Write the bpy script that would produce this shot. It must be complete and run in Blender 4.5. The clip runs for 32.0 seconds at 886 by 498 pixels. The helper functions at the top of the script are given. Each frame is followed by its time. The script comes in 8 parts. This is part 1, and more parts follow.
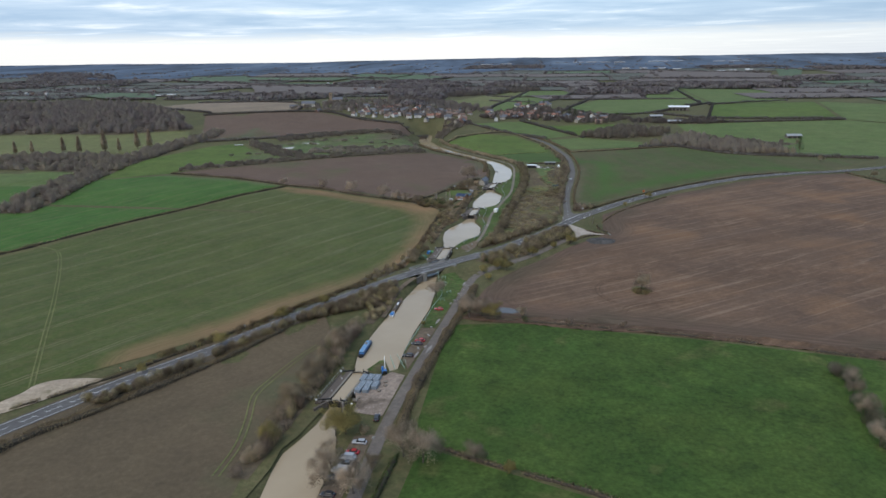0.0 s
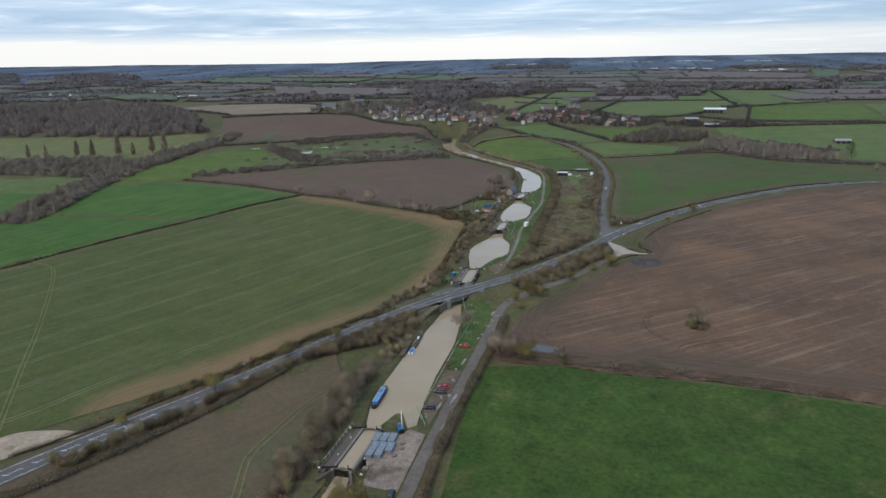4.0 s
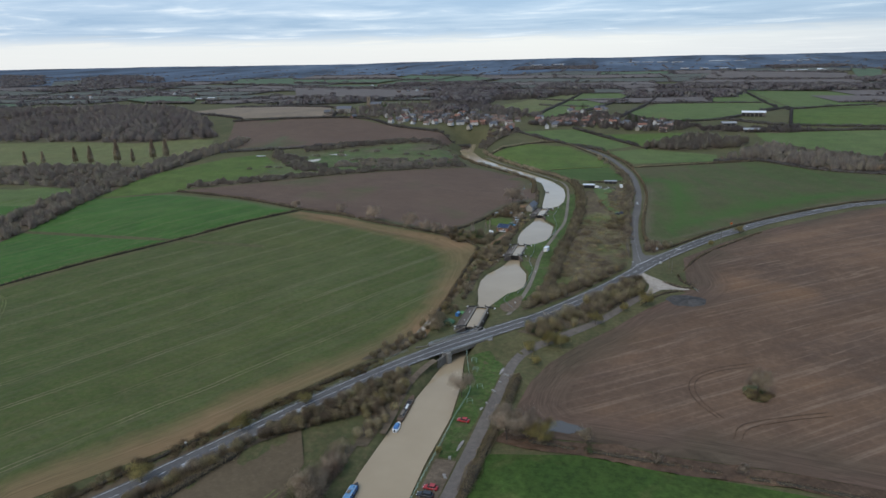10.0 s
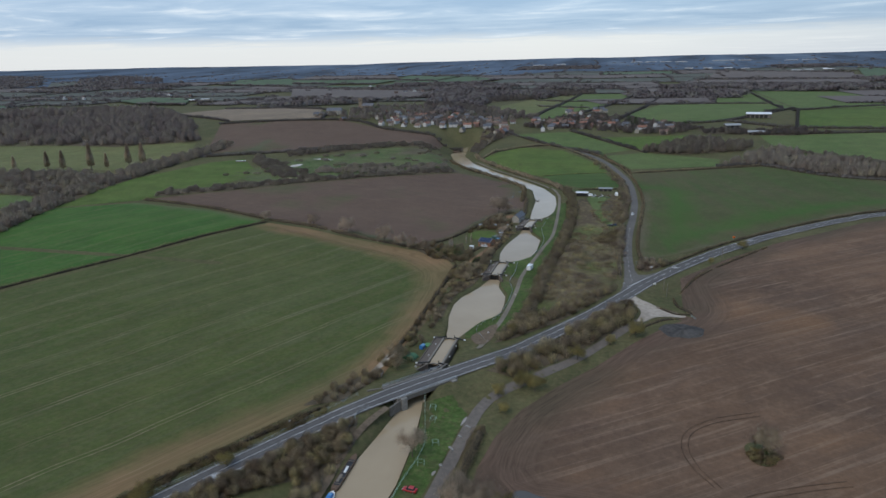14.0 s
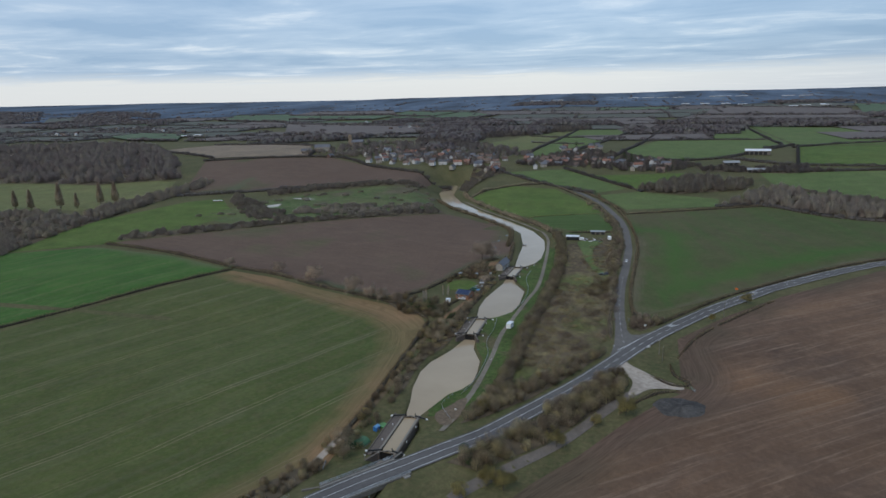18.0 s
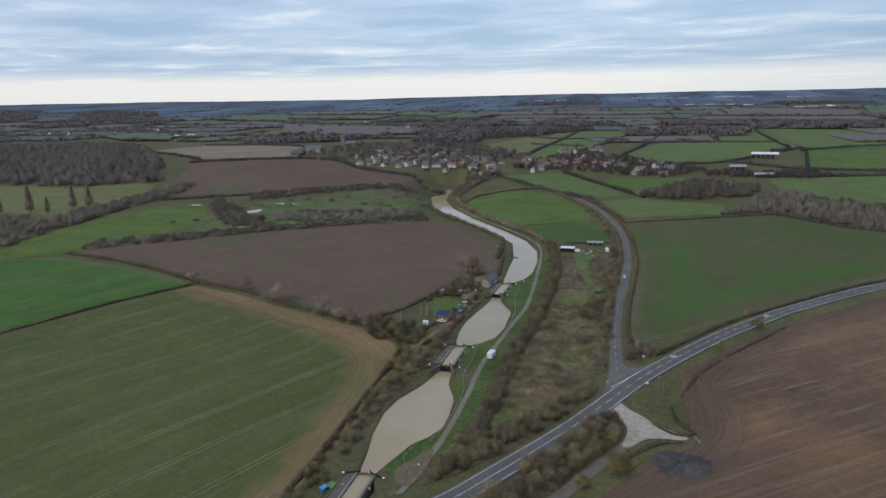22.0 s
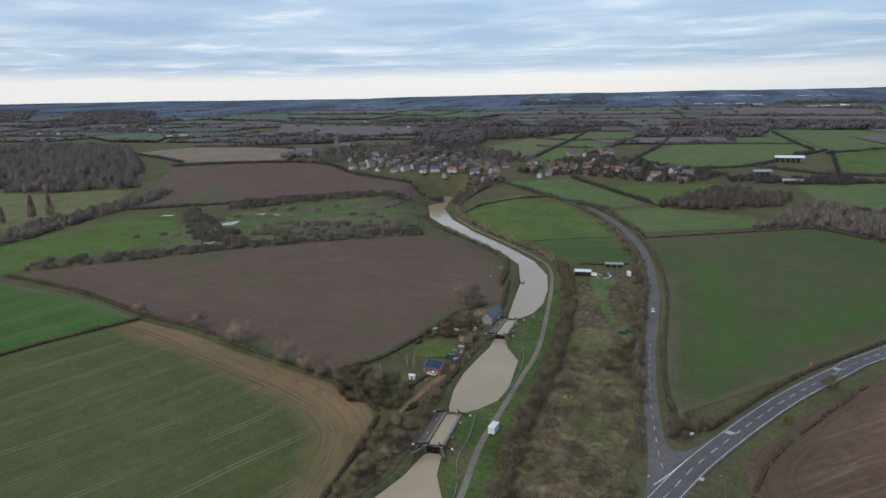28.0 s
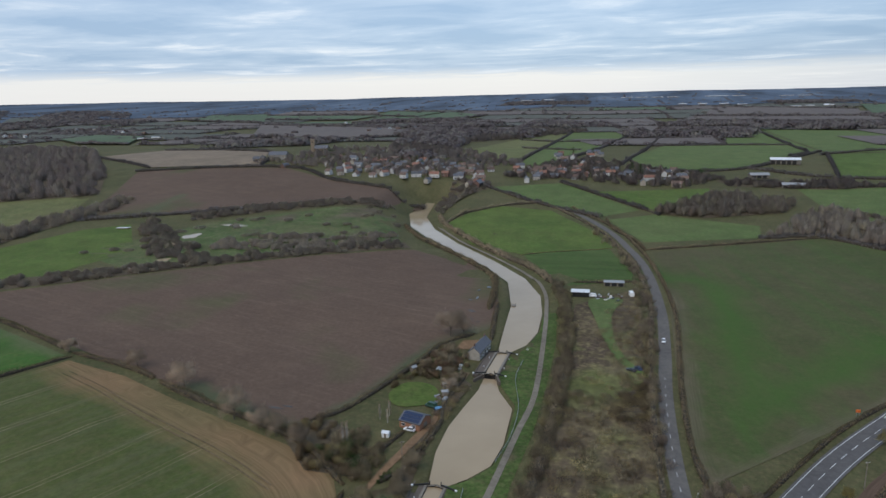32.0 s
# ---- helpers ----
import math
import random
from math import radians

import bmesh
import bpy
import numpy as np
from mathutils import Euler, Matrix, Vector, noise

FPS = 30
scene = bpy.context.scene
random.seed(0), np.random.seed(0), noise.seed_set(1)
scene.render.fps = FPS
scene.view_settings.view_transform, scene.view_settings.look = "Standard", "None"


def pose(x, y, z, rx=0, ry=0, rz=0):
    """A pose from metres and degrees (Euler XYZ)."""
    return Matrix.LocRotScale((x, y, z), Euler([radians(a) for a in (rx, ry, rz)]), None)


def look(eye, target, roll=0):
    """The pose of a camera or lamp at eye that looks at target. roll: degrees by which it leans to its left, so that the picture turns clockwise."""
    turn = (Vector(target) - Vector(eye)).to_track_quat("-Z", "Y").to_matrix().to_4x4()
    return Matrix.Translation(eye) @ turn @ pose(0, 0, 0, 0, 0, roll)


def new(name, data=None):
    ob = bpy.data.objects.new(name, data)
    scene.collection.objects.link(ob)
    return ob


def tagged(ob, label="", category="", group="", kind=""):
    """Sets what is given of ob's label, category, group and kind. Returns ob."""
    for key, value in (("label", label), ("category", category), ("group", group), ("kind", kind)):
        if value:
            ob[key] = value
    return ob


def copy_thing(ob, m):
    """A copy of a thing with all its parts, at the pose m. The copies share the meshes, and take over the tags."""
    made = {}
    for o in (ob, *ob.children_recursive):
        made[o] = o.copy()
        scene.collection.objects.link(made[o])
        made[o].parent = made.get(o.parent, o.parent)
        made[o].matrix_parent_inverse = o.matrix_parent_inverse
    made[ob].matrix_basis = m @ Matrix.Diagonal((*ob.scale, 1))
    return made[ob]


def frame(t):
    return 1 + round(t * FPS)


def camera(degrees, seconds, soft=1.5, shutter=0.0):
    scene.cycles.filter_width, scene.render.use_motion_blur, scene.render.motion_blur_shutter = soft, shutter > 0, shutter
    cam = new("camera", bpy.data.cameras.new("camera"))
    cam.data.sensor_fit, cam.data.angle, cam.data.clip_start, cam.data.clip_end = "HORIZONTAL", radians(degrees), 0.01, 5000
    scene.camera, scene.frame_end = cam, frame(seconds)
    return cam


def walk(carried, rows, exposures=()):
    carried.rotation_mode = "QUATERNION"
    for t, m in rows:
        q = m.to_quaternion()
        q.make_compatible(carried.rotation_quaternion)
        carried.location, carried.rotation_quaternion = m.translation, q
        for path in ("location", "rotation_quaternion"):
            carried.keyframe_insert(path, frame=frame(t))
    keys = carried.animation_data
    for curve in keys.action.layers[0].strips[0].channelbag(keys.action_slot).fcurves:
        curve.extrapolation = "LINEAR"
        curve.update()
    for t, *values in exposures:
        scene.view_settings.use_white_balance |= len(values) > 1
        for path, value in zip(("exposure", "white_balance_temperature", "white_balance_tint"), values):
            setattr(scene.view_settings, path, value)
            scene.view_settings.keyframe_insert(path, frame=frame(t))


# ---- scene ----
from mathutils import geometry

cam = camera(68.9, 32.0, soft=1.5)
PATH = [
    (0, (6.043, 4.89, 113.966), (5.685, 6.779, 113.416), -1.0),
    (0.5, (5.16, 8.904, 114.316), (4.8, 10.793, 113.765), -1.1),
    (1, (4.012, 13.621, 114.354), (3.651, 15.509, 113.803), -1.1),
    (1.5, (2.807, 18.422, 114.49), (2.446, 20.31, 113.937), -1.1),
    (2, (1.498, 23.314, 114.593), (1.135, 25.201, 114.041), -1.1),
    (2.5, (0.178, 28.325, 114.669), (-0.174, 30.214, 114.117), -1.1),
    (2.6, (-0.042, 29.481, 114.658), (-0.393, 31.371, 114.105), -1.1),
    (2.8, (-0.483, 31.792, 114.635), (-0.744, 33.696, 114.080), -1.1),
    (3, (-0.924, 34.104, 114.613), (-1.07, 36.019, 114.056), -1.1),
    (3.2, (-1.553, 36.208, 114.504), (-1.627, 38.127, 113.946), -1.1),
    (3.4, (-2.182, 38.311, 114.395), (-2.209, 40.232, 113.837), -1.1),
    (3.5, (-2.497, 39.363, 114.34), (-2.519, 41.283, 113.782), -1.1),
    (3.7, (-2.779, 40.896, 114.419), (-2.896, 42.814, 113.865), -1.1),
    (3.9, (-3.061, 42.429, 114.498), (-3.402, 44.321, 113.948), -1.1),
    (4, (-3.202, 43.195, 114.538), (-3.627, 45.071, 113.99), -1.1),
    (4.2, (-3.462, 44.966, 114.676), (-3.938, 46.830, 114.129), -1.1),
    (4.5, (-3.853, 47.622, 114.884), (-4.339, 49.483, 114.338), -1.1),
    (6.5, (-7.035, 66.754, 115.203), (-7.525, 68.615, 114.658), -1.2),
    (7, (-7.163, 71.399, 115.277), (-7.653, 73.259, 114.731), -1.2),
    (7.5, (-7.148, 76.244, 115.139), (-7.641, 78.104, 114.594), -1.3),
    (8, (-6.989, 81.13, 115.072), (-7.484, 82.99, 114.527), -1.3),
    (8.5, (-6.858, 85.735, 115.067), (-7.353, 87.595, 114.522), -1.3),
    (9, (-6.589, 90.271, 115.198), (-7.085, 92.13, 114.652), -1.3),
    (9.5, (-5.989, 94.778, 115.245), (-6.487, 96.637, 114.7), -1.3),
    (10, (-5.511, 99.89, 115.322), (-6.011, 101.748, 114.777), -1.3),
    (10.5, (-4.901, 104.925, 115.153), (-5.402, 106.783, 114.608), -1.3),
    (11, (-4.143, 109.868, 115.188), (-4.645, 111.726, 114.644), -1.4),
    (11.5, (-3.331, 114.878, 115.191), (-3.834, 116.736, 114.646), -1.3),
    (12, (-2.499, 119.867, 115.269), (-3.004, 121.723, 114.723), -1.3),
    (12.5, (-1.429, 124.783, 115.206), (-1.937, 126.639, 114.66), -1.4),
    (13, (-0.714, 129.599, 115.394), (-1.221, 131.455, 114.849), -1.4),
    (13.5, (0.62, 134.174, 115.2), (0.109, 136.029, 114.654), -1.4),
    (14, (1.655, 138.99, 114.905), (1.143, 140.845, 114.361), -1.4),
    (14.5, (2.348, 143.648, 114.977), (1.835, 145.503, 114.432), -1.4),
    (16.5, (4.147, 163.92, 115.211), (3.636, 165.774, 114.662), -1.4),
    (17, (4.422, 168.83, 115.456), (3.914, 170.685, 114.907), -1.4),
    (17.5, (5.768, 173.545, 115.579), (5.255, 175.403, 115.047), -1.4),
    (18, (6.581, 178.182, 115.532), (6.063, 180.062, 115.088), -1.4),
    (18.5, (7.067, 182.785, 115.368), (6.548, 184.666, 114.929), -1.4),
    (19, (7.785, 187.286, 115.407), (7.264, 189.166, 114.967), -1.3),
    (19.5, (8.184, 191.863, 115.724), (7.663, 193.743, 115.283), -1.3),
    (20, (8.617, 196.426, 115.803), (8.095, 198.306, 115.36), -1.3),
    (20.5, (9.028, 200.945, 115.903), (8.505, 202.824, 115.46), -1.3),
    (21, (9.335, 205.751, 115.977), (8.811, 207.629, 115.534), -1.2),
    (21.5, (9.709, 210.981, 115.988), (9.183, 212.859, 115.543), -1.2),
    (22, (9.576, 216.185, 115.962), (9.049, 218.063, 115.517), -1.2),
    (22.5, (9.302, 220.97, 115.912), (8.774, 222.847, 115.468), -1.2),
    (23, (8.522, 225.852, 115.866), (7.995, 227.73, 115.423), -1.2),
    (23.5, (7.919, 231.135, 115.858), (7.39, 233.012, 115.414), -1.1),
    (24, (6.773, 236.71, 115.877), (6.245, 238.587, 115.433), -1.1),
    (24.5, (5.522, 242.585, 116.125), (4.994, 244.461, 115.678), -1.2),
    (25, (4.456, 248.106, 116.236), (3.926, 249.982, 115.788), -1.3),
    (25.5, (3.358, 253.34, 116.252), (2.827, 255.216, 115.805), -1.3),
    (27.5, (-1.459, 274.602, 116.367), (-1.994, 276.476, 115.919), -1.2),
    (28, (-2.776, 280.124, 116.21), (-3.313, 281.998, 115.763), -1.2),
    (28.5, (-4.348, 285.723, 116.342), (-4.884, 287.597, 115.894), -1.2),
    (29, (-5.598, 290.94, 116.29), (-6.137, 292.813, 115.843), -1.1),
    (29.5, (-7.37, 296.238, 116.449), (-7.909, 298.112, 116.001), -1.1),
    (30, (-8.822, 301.637, 116.46), (-9.361, 303.511, 116.012), -1.1),
    (30.5, (-10.077, 307.129, 116.342), (-10.619, 309.001, 115.894), -1.2),
    (31, (-11.379, 312.545, 116.062), (-11.916, 314.419, 115.615), -1.2),
    (31.5, (-12.99, 317.876, 116.19), (-13.497, 319.759, 115.743), -1.2),
    (32, (-13.168, 323.714, 116.279), (-13.657, 325.601, 115.832), -1.3),
]
walk(cam, [(t, look(eye, target, roll)) for t, eye, target, roll in PATH], exposures=[(0.0, 0.22, 6120, 12), (4.0, 0.16, 6110, 12), (10.0, 0.02, 6000, 11), (14.0, -0.10, 5940, 11), (18.0, -0.18, 5930, 11), (21.0, -0.05, 6130, 13), (32.0, -0.02, 6130, 13)])

# ---- world and sun: bright overcast winter sky ----
SUN_EL, SUN_AZ = 14.0, 205.0
world = bpy.data.worlds.new("overcast_sky")
scene.world = world
world.use_nodes = True


def build_sky():
    nt = world.node_tree
    nt.nodes.clear()
    N, K = nt.nodes.new, nt.links.new
    out = N("ShaderNodeOutputWorld")
    bg = N("ShaderNodeBackground")
    co = N("ShaderNodeTexCoord")
    sky = N("ShaderNodeTexSky")
    sky.sky_type, sky.sun_disc = "NISHITA", False
    sky.sun_elevation, sky.sun_rotation = radians(SUN_EL), radians(SUN_AZ)
    sky.air_density, sky.dust_density = 1.0, 1.5
    sep = N("ShaderNodeSeparateXYZ")
    K(co.outputs["Generated"], sep.inputs[0])
    # a flat cloud deck: the direction divided by its height gives a place on the deck
    up = N("ShaderNodeMath"); up.operation = "MAXIMUM"; up.inputs[1].default_value = 0.0
    K(sep.outputs["Z"], up.inputs[0])
    lift = N("ShaderNodeMath"); lift.operation = "ADD"; lift.inputs[1].default_value = 0.035
    K(up.outputs[0], lift.inputs[0])
    div = N("ShaderNodeVectorMath"); div.operation = "DIVIDE"
    K(co.outputs["Generated"], div.inputs[0])
    cmb = N("ShaderNodeCombineXYZ")
    for k in range(3):
        K(lift.outputs[0], cmb.inputs[k])
    K(cmb.outputs[0], div.inputs[1])
    mp = N("ShaderNodeMapping")
    mp.inputs["Scale"].default_value = (0.62, 0.80, 0.0)
    mp.inputs["Location"].default_value = (3.0, 1.4, 0.0)
    mp.inputs["Rotation"].default_value = (0, 0, radians(4))
    K(div.outputs[0], mp.inputs[0])
    n1 = N("ShaderNodeTexNoise")
    n1.inputs["Scale"].default_value, n1.inputs["Detail"].default_value, n1.inputs["Roughness"].default_value = 1.0, 8, 0.58
    n1.inputs["Distortion"].default_value = 0.4
    K(mp.outputs[0], n1.inputs["Vector"])
    ramp = N("ShaderNodeValToRGB")
    e = ramp.color_ramp.elements
    e[0].position, e[0].color = 0.36, (0.32, 0.44, 0.585, 1)
    e[1].position, e[1].color = 0.70, (0.76, 0.80, 0.82, 1)
    mid = e.new(0.55); mid.color = (0.455, 0.56, 0.675, 1)
    K(n1.outputs["Fac"], ramp.inputs[0])
    # the clear gap under the deck, along the horizon
    hz = N("ShaderNodeValToRGB")
    h = hz.color_ramp.elements
    h[0].position, h[0].color = 0.0, (1, 1, 1, 1)
    h[1].position, h[1].color = 0.050, (0, 0, 0, 1)
    k2 = h.new(0.036); k2.color = (0.92, 0.92, 0.92, 1)
    wob = N("ShaderNodeMath"); wob.operation = "MULTIPLY_ADD"; wob.inputs[1].default_value = 0.03; wob.inputs[2].default_value = -0.012
    K(n1.outputs["Fac"], wob.inputs[0])
    hgt = N("ShaderNodeMath"); hgt.operation = "ADD"
    K(sep.outputs["Z"], hgt.inputs[0]); K(wob.outputs[0], hgt.inputs[1])
    K(hgt.outputs[0], hz.inputs[0])
    glow = N("ShaderNodeMixRGB")
    glow.inputs[2].default_value = (0.83, 0.815, 0.755, 1)
    # the deck thickens towards the east, where the gap below it closes
    side = N("ShaderNodeMapRange")
    side.interpolation_type = "SMOOTHSTEP"
    for k, val in ((1, -0.15), (2, 0.46), (3, 0.0), (4, 1.0)):
        side.inputs[k].default_value = val
    K(sep.outputs["X"], side.inputs[0])
    dim = N("ShaderNodeMixRGB"); dim.blend_type = "MULTIPLY"; dim.inputs[2].default_value = (0.68, 0.74, 0.82, 1)
    K(side.outputs[0], dim.inputs[0]); K(ramp.outputs[0], dim.inputs[1])
    shut = N("ShaderNodeMath"); shut.operation = "MULTIPLY_ADD"; shut.inputs[1].default_value = -0.38; shut.inputs[2].default_value = 1.0
    K(side.outputs[0], shut.inputs[0])
    gap = N("ShaderNodeMath"); gap.operation = "MULTIPLY"
    K(hz.outputs[0], gap.inputs[0]); K(shut.outputs[0], gap.inputs[1])
    K(gap.outputs[0], glow.inputs[0]); K(dim.outputs[0], glow.inputs[1])
    mix = N("ShaderNodeMixRGB"); mix.blend_type = "ADD"; mix.inputs[0].default_value = 0.03
    K(glow.outputs[0], mix.inputs[1]); K(sky.outputs[0], mix.inputs[2])
    K(mix.outputs[0], bg.inputs[0])
    bg.inputs[1].default_value = 1.0
    K(bg.outputs[0], out.inputs[0])


build_sky()
sun = new("sun", bpy.data.lights.new("sun", "SUN"))
sun.data.energy, sun.data.angle, sun.data.color = 1.25, radians(25), (1.0, 0.90, 0.77)
sun.matrix_world = look((300 * math.sin(radians(SUN_AZ)), 300 * math.cos(radians(SUN_AZ)), 400), (0, 0, 0))

# ---- materials ----


def tree_nodes(name):
    m = bpy.data.materials.new(name)
    m.use_nodes = True
    nt = m.node_tree
    return m, nt, nt.nodes["Principled BSDF"]


def noise_at(nt, vec, scale, detail=4, rough=0.6):
    n = nt.nodes.new("ShaderNodeTexNoise")
    n.inputs["Scale"].default_value, n.inputs["Detail"].default_value, n.inputs["Roughness"].default_value = scale, detail, rough
    nt.links.new(vec, n.inputs["Vector"])
    return n.outputs["Fac"]


def ramp_of(nt, fac, stops):
    r = nt.nodes.new("ShaderNodeValToRGB")
    e = r.color_ramp.elements
    e[0].position, e[0].color = stops[0][0], (*stops[0][1], 1)
    e[1].position, e[1].color = stops[-1][0], (*stops[-1][1], 1)
    for p, c in stops[1:-1]:
        e.new(p).color = (*c, 1)
    nt.links.new(fac, r.inputs[0])
    return r.outputs[0]


def blend(nt, fac, a, b, mode="MIX"):
    x = nt.nodes.new("ShaderNodeMixRGB")
    x.blend_type = mode
    for sock, val in ((0, fac), (1, a), (2, b)):
        if isinstance(val, (int, float)):
            x.inputs[sock].default_value = val
        elif isinstance(val, tuple):
            x.inputs[sock].default_value = (*val, 1)
        else:
            nt.links.new(val, x.inputs[sock])
    return x.outputs[0]


def calc(nt, op, a, b=0.0, c=0.0):
    x = nt.nodes.new("ShaderNodeMath")
    x.operation = op
    for k, val in enumerate((a, b, c)):
        if isinstance(val, (int, float)):
            x.inputs[k].default_value = val
        else:
            nt.links.new(val, x.inputs[k])
    return x.outputs[0]


def bump(nt, bsdf, height, strength, distance):
    b = nt.nodes.new("ShaderNodeBump")
    b.inputs["Strength"].default_value, b.inputs["Distance"].default_value = strength, distance
    nt.links.new(height, b.inputs["Height"])
    nt.links.new(b.outputs[0], bsdf.inputs["Normal"])


def place(nt, turn=0.0, scale=(1, 1, 1)):
    co = nt.nodes.new("ShaderNodeTexCoord")
    mp = nt.nodes.new("ShaderNodeMapping")
    mp.inputs["Rotation"].default_value = (0, 0, radians(turn))
    nt.links.new(co.outputs["Object"], mp.inputs[0])
    if scale == (1, 1, 1):
        return mp.outputs[0]
    sm = nt.nodes.new("ShaderNodeMapping")
    sm.inputs["Scale"].default_value = scale
    nt.links.new(mp.outputs[0], sm.inputs[0])
    return sm.outputs[0]


def mix3(c, k):
    return tuple(min(1, v * k) for v in c)


def land(name, a, b, c, big=0.012, fine=0.35, turn=None, rows=0.0, row_dark=0.8, tram=0.0, tram_col=(0.2, 0.15, 0.08), relief=0.3, patch=None, mottle=0.16, rim=None, band=None, streak=None, pale=None, swath_gap=4.0):
    """Open ground: two tones in broad drifts, a third in small flecks, drill rows along one direction and wheelings every tram metres.
    rim: (width, colour, depth of the wheel marks) of the strip worn along the field's edge, where the sheet carries its distance from it.
    band: (from, to, colour) of a greener strip that follows the edge."""
    m, nt, bsdf = tree_nodes(name)
    v = place(nt)
    base = ramp_of(nt, noise_at(nt, v, big, 5, 0.62), [(0.36, a), (0.64, b)])
    fleck = noise_at(nt, v, fine, 6, 0.7)
    base = blend(nt, calc(nt, "MULTIPLY", ramp_of(nt, fleck, [(0.45, (0, 0, 0)), (0.7, (1, 1, 1))]), 0.75), base, c)
    if patch:
        base = blend(nt, ramp_of(nt, noise_at(nt, v, patch[1], 3, 0.5), [(patch[2], (0, 0, 0)), (patch[2] + 0.1, (1, 1, 1))]), base, patch[0])
    if turn is not None:
        w = place(nt, turn)
        sx = nt.nodes.new("ShaderNodeSeparateXYZ")
        nt.links.new(w, sx.inputs[0])
        wander = calc(nt, "MULTIPLY_ADD", noise_at(nt, v, 0.02, 2), 5.0, sx.outputs[0])
        if rows:
            st = place(nt, turn, (1 / rows, 0.012 / rows, 1))
            drill = noise_at(nt, st, 0.5, 4, 0.65)
            base = blend(nt, ramp_of(nt, drill, [(0.3, (0, 0, 0)), (0.7, (1, 1, 1))]), blend(nt, 1.0, base, (row_dark,) * 3, "MULTIPLY"), base)
            broad = noise_at(nt, place(nt, turn, (1 / (rows * 5), 0.06 / (rows * 5), 1)), 0.8, 4, 0.6)
            base = blend(nt, ramp_of(nt, broad, [(0.34, (0, 0, 0)), (0.66, (1, 1, 1))]), blend(nt, 1.0, base, (row_dark + 0.04,) * 3, "MULTIPLY"), base)
        if streak:
            swath = noise_at(nt, place(nt, turn, (1 / swath_gap, 0.02 / swath_gap, 1)), 1.0, 5, 0.66)
            base = blend(nt, calc(nt, "MULTIPLY", ramp_of(nt, swath, [(0.46, (0, 0, 0)), (0.66, (1, 1, 1))]), 0.5), base, streak)
        if pale:
            line = noise_at(nt, place(nt, turn, (0.42, 0.010, 1)), 1.0, 4, 0.7)
            base = blend(nt, calc(nt, "MULTIPLY", ramp_of(nt, line, [(0.52, (0, 0, 0)), (0.78, (1, 1, 1))]), 0.7), base, pale)
        if tram:
            u = calc(nt, "MODULO", calc(nt, "ADD", wander, 4000.0), tram)
            one = calc(nt, "LESS_THAN", calc(nt, "ABSOLUTE", calc(nt, "SUBTRACT", u, 3.0)), 0.22)
            two = calc(nt, "LESS_THAN", calc(nt, "ABSOLUTE", calc(nt, "SUBTRACT", u, 5.0)), 0.22)
            worn = ramp_of(nt, noise_at(nt, v, 0.03, 4, 0.7), [(0.34, (0.12, 0.12, 0.12)), (0.60, (0.95, 0.95, 0.95))])
            base = blend(nt, calc(nt, "MULTIPLY", calc(nt, "MAXIMUM", one, two), worn), base, tram_col)
    if mottle:
        lo, hi = 1 - mottle, 1 + mottle
        base = blend(nt, 1.0, base, ramp_of(nt, noise_at(nt, v, 0.055, 6, 0.62), [(0.3, (lo, lo, lo)), (0.7, (hi, hi, hi * 0.97))]), "MULTIPLY")
        lo, hi = 1 - mottle * 1.25, 1 + mottle * 1.25
        base = blend(nt, 1.0, base, ramp_of(nt, noise_at(nt, v, 0.55, 5, 0.75), [(0.34, (lo, lo, lo)), (0.66, (hi, hi, hi))]), "MULTIPLY")
    if rim or band:
        at = nt.nodes.new("ShaderNodeAttribute")
        at.attribute_name = "from_edge"
        far = at.outputs["Fac"]
        ragged = calc(nt, "ADD", far, calc(nt, "MULTIPLY_ADD", noise_at(nt, v, 0.035, 5, 0.65), 22.0, -11.0))
    if band:
        a0, a1, col = band
        up = calc(nt, "SMOOTH_MIN", calc(nt, "DIVIDE", calc(nt, "SUBTRACT", ragged, a0), 16.0), calc(nt, "DIVIDE", calc(nt, "SUBTRACT", a1, ragged), 26.0), 0.2)
        base = blend(nt, calc(nt, "MULTIPLY", ramp_of(nt, up, [(0.0, (0, 0, 0)), (1.0, (1, 1, 1))]), 0.85), base, col)
    if rim:
        wide, col, depth = rim
        worn = ramp_of(nt, calc(nt, "DIVIDE", ragged, wide), [(0.30, (1, 1, 1)), (1.2, (0, 0, 0))])
        cc = nt.nodes.new("ShaderNodeCombineXYZ")
        nt.links.new(calc(nt, "MULTIPLY_ADD", noise_at(nt, v, 0.03, 3, 0.6), 3.0, calc(nt, "MULTIPLY", far, 1.3)), cc.inputs[0])
        nt.links.new(calc(nt, "MULTIPLY", noise_at(nt, v, 0.02, 3, 0.5), 9.0), cc.inputs[1])
        dull = (col[0] * 0.74, col[1] * 0.88, col[2] * 0.80)
        col = blend(nt, ramp_of(nt, noise_at(nt, v, 0.016, 3, 0.5), [(0.4, (0, 0, 0)), (0.6, (1, 1, 1))]), dull, col)
        marks = blend(nt, 1.0, col, ramp_of(nt, noise_at(nt, cc.outputs[0], 1.0, 4, 0.6), [(0.34, (1 - depth,) * 3), (0.66, (1 + depth,) * 3)]), "MULTIPLY")
        base = blend(nt, calc(nt, "MULTIPLY", worn, 0.88), base, marks)
    nt.links.new(base, bsdf.inputs["Base Color"])
    bsdf.inputs["Roughness"].default_value = 0.95
    bsdf.inputs["Specular IOR Level"].default_value = 0.15
    bump(nt, bsdf, noise_at(nt, v, 1.3, 5, 0.7), relief, 0.5)
    return m


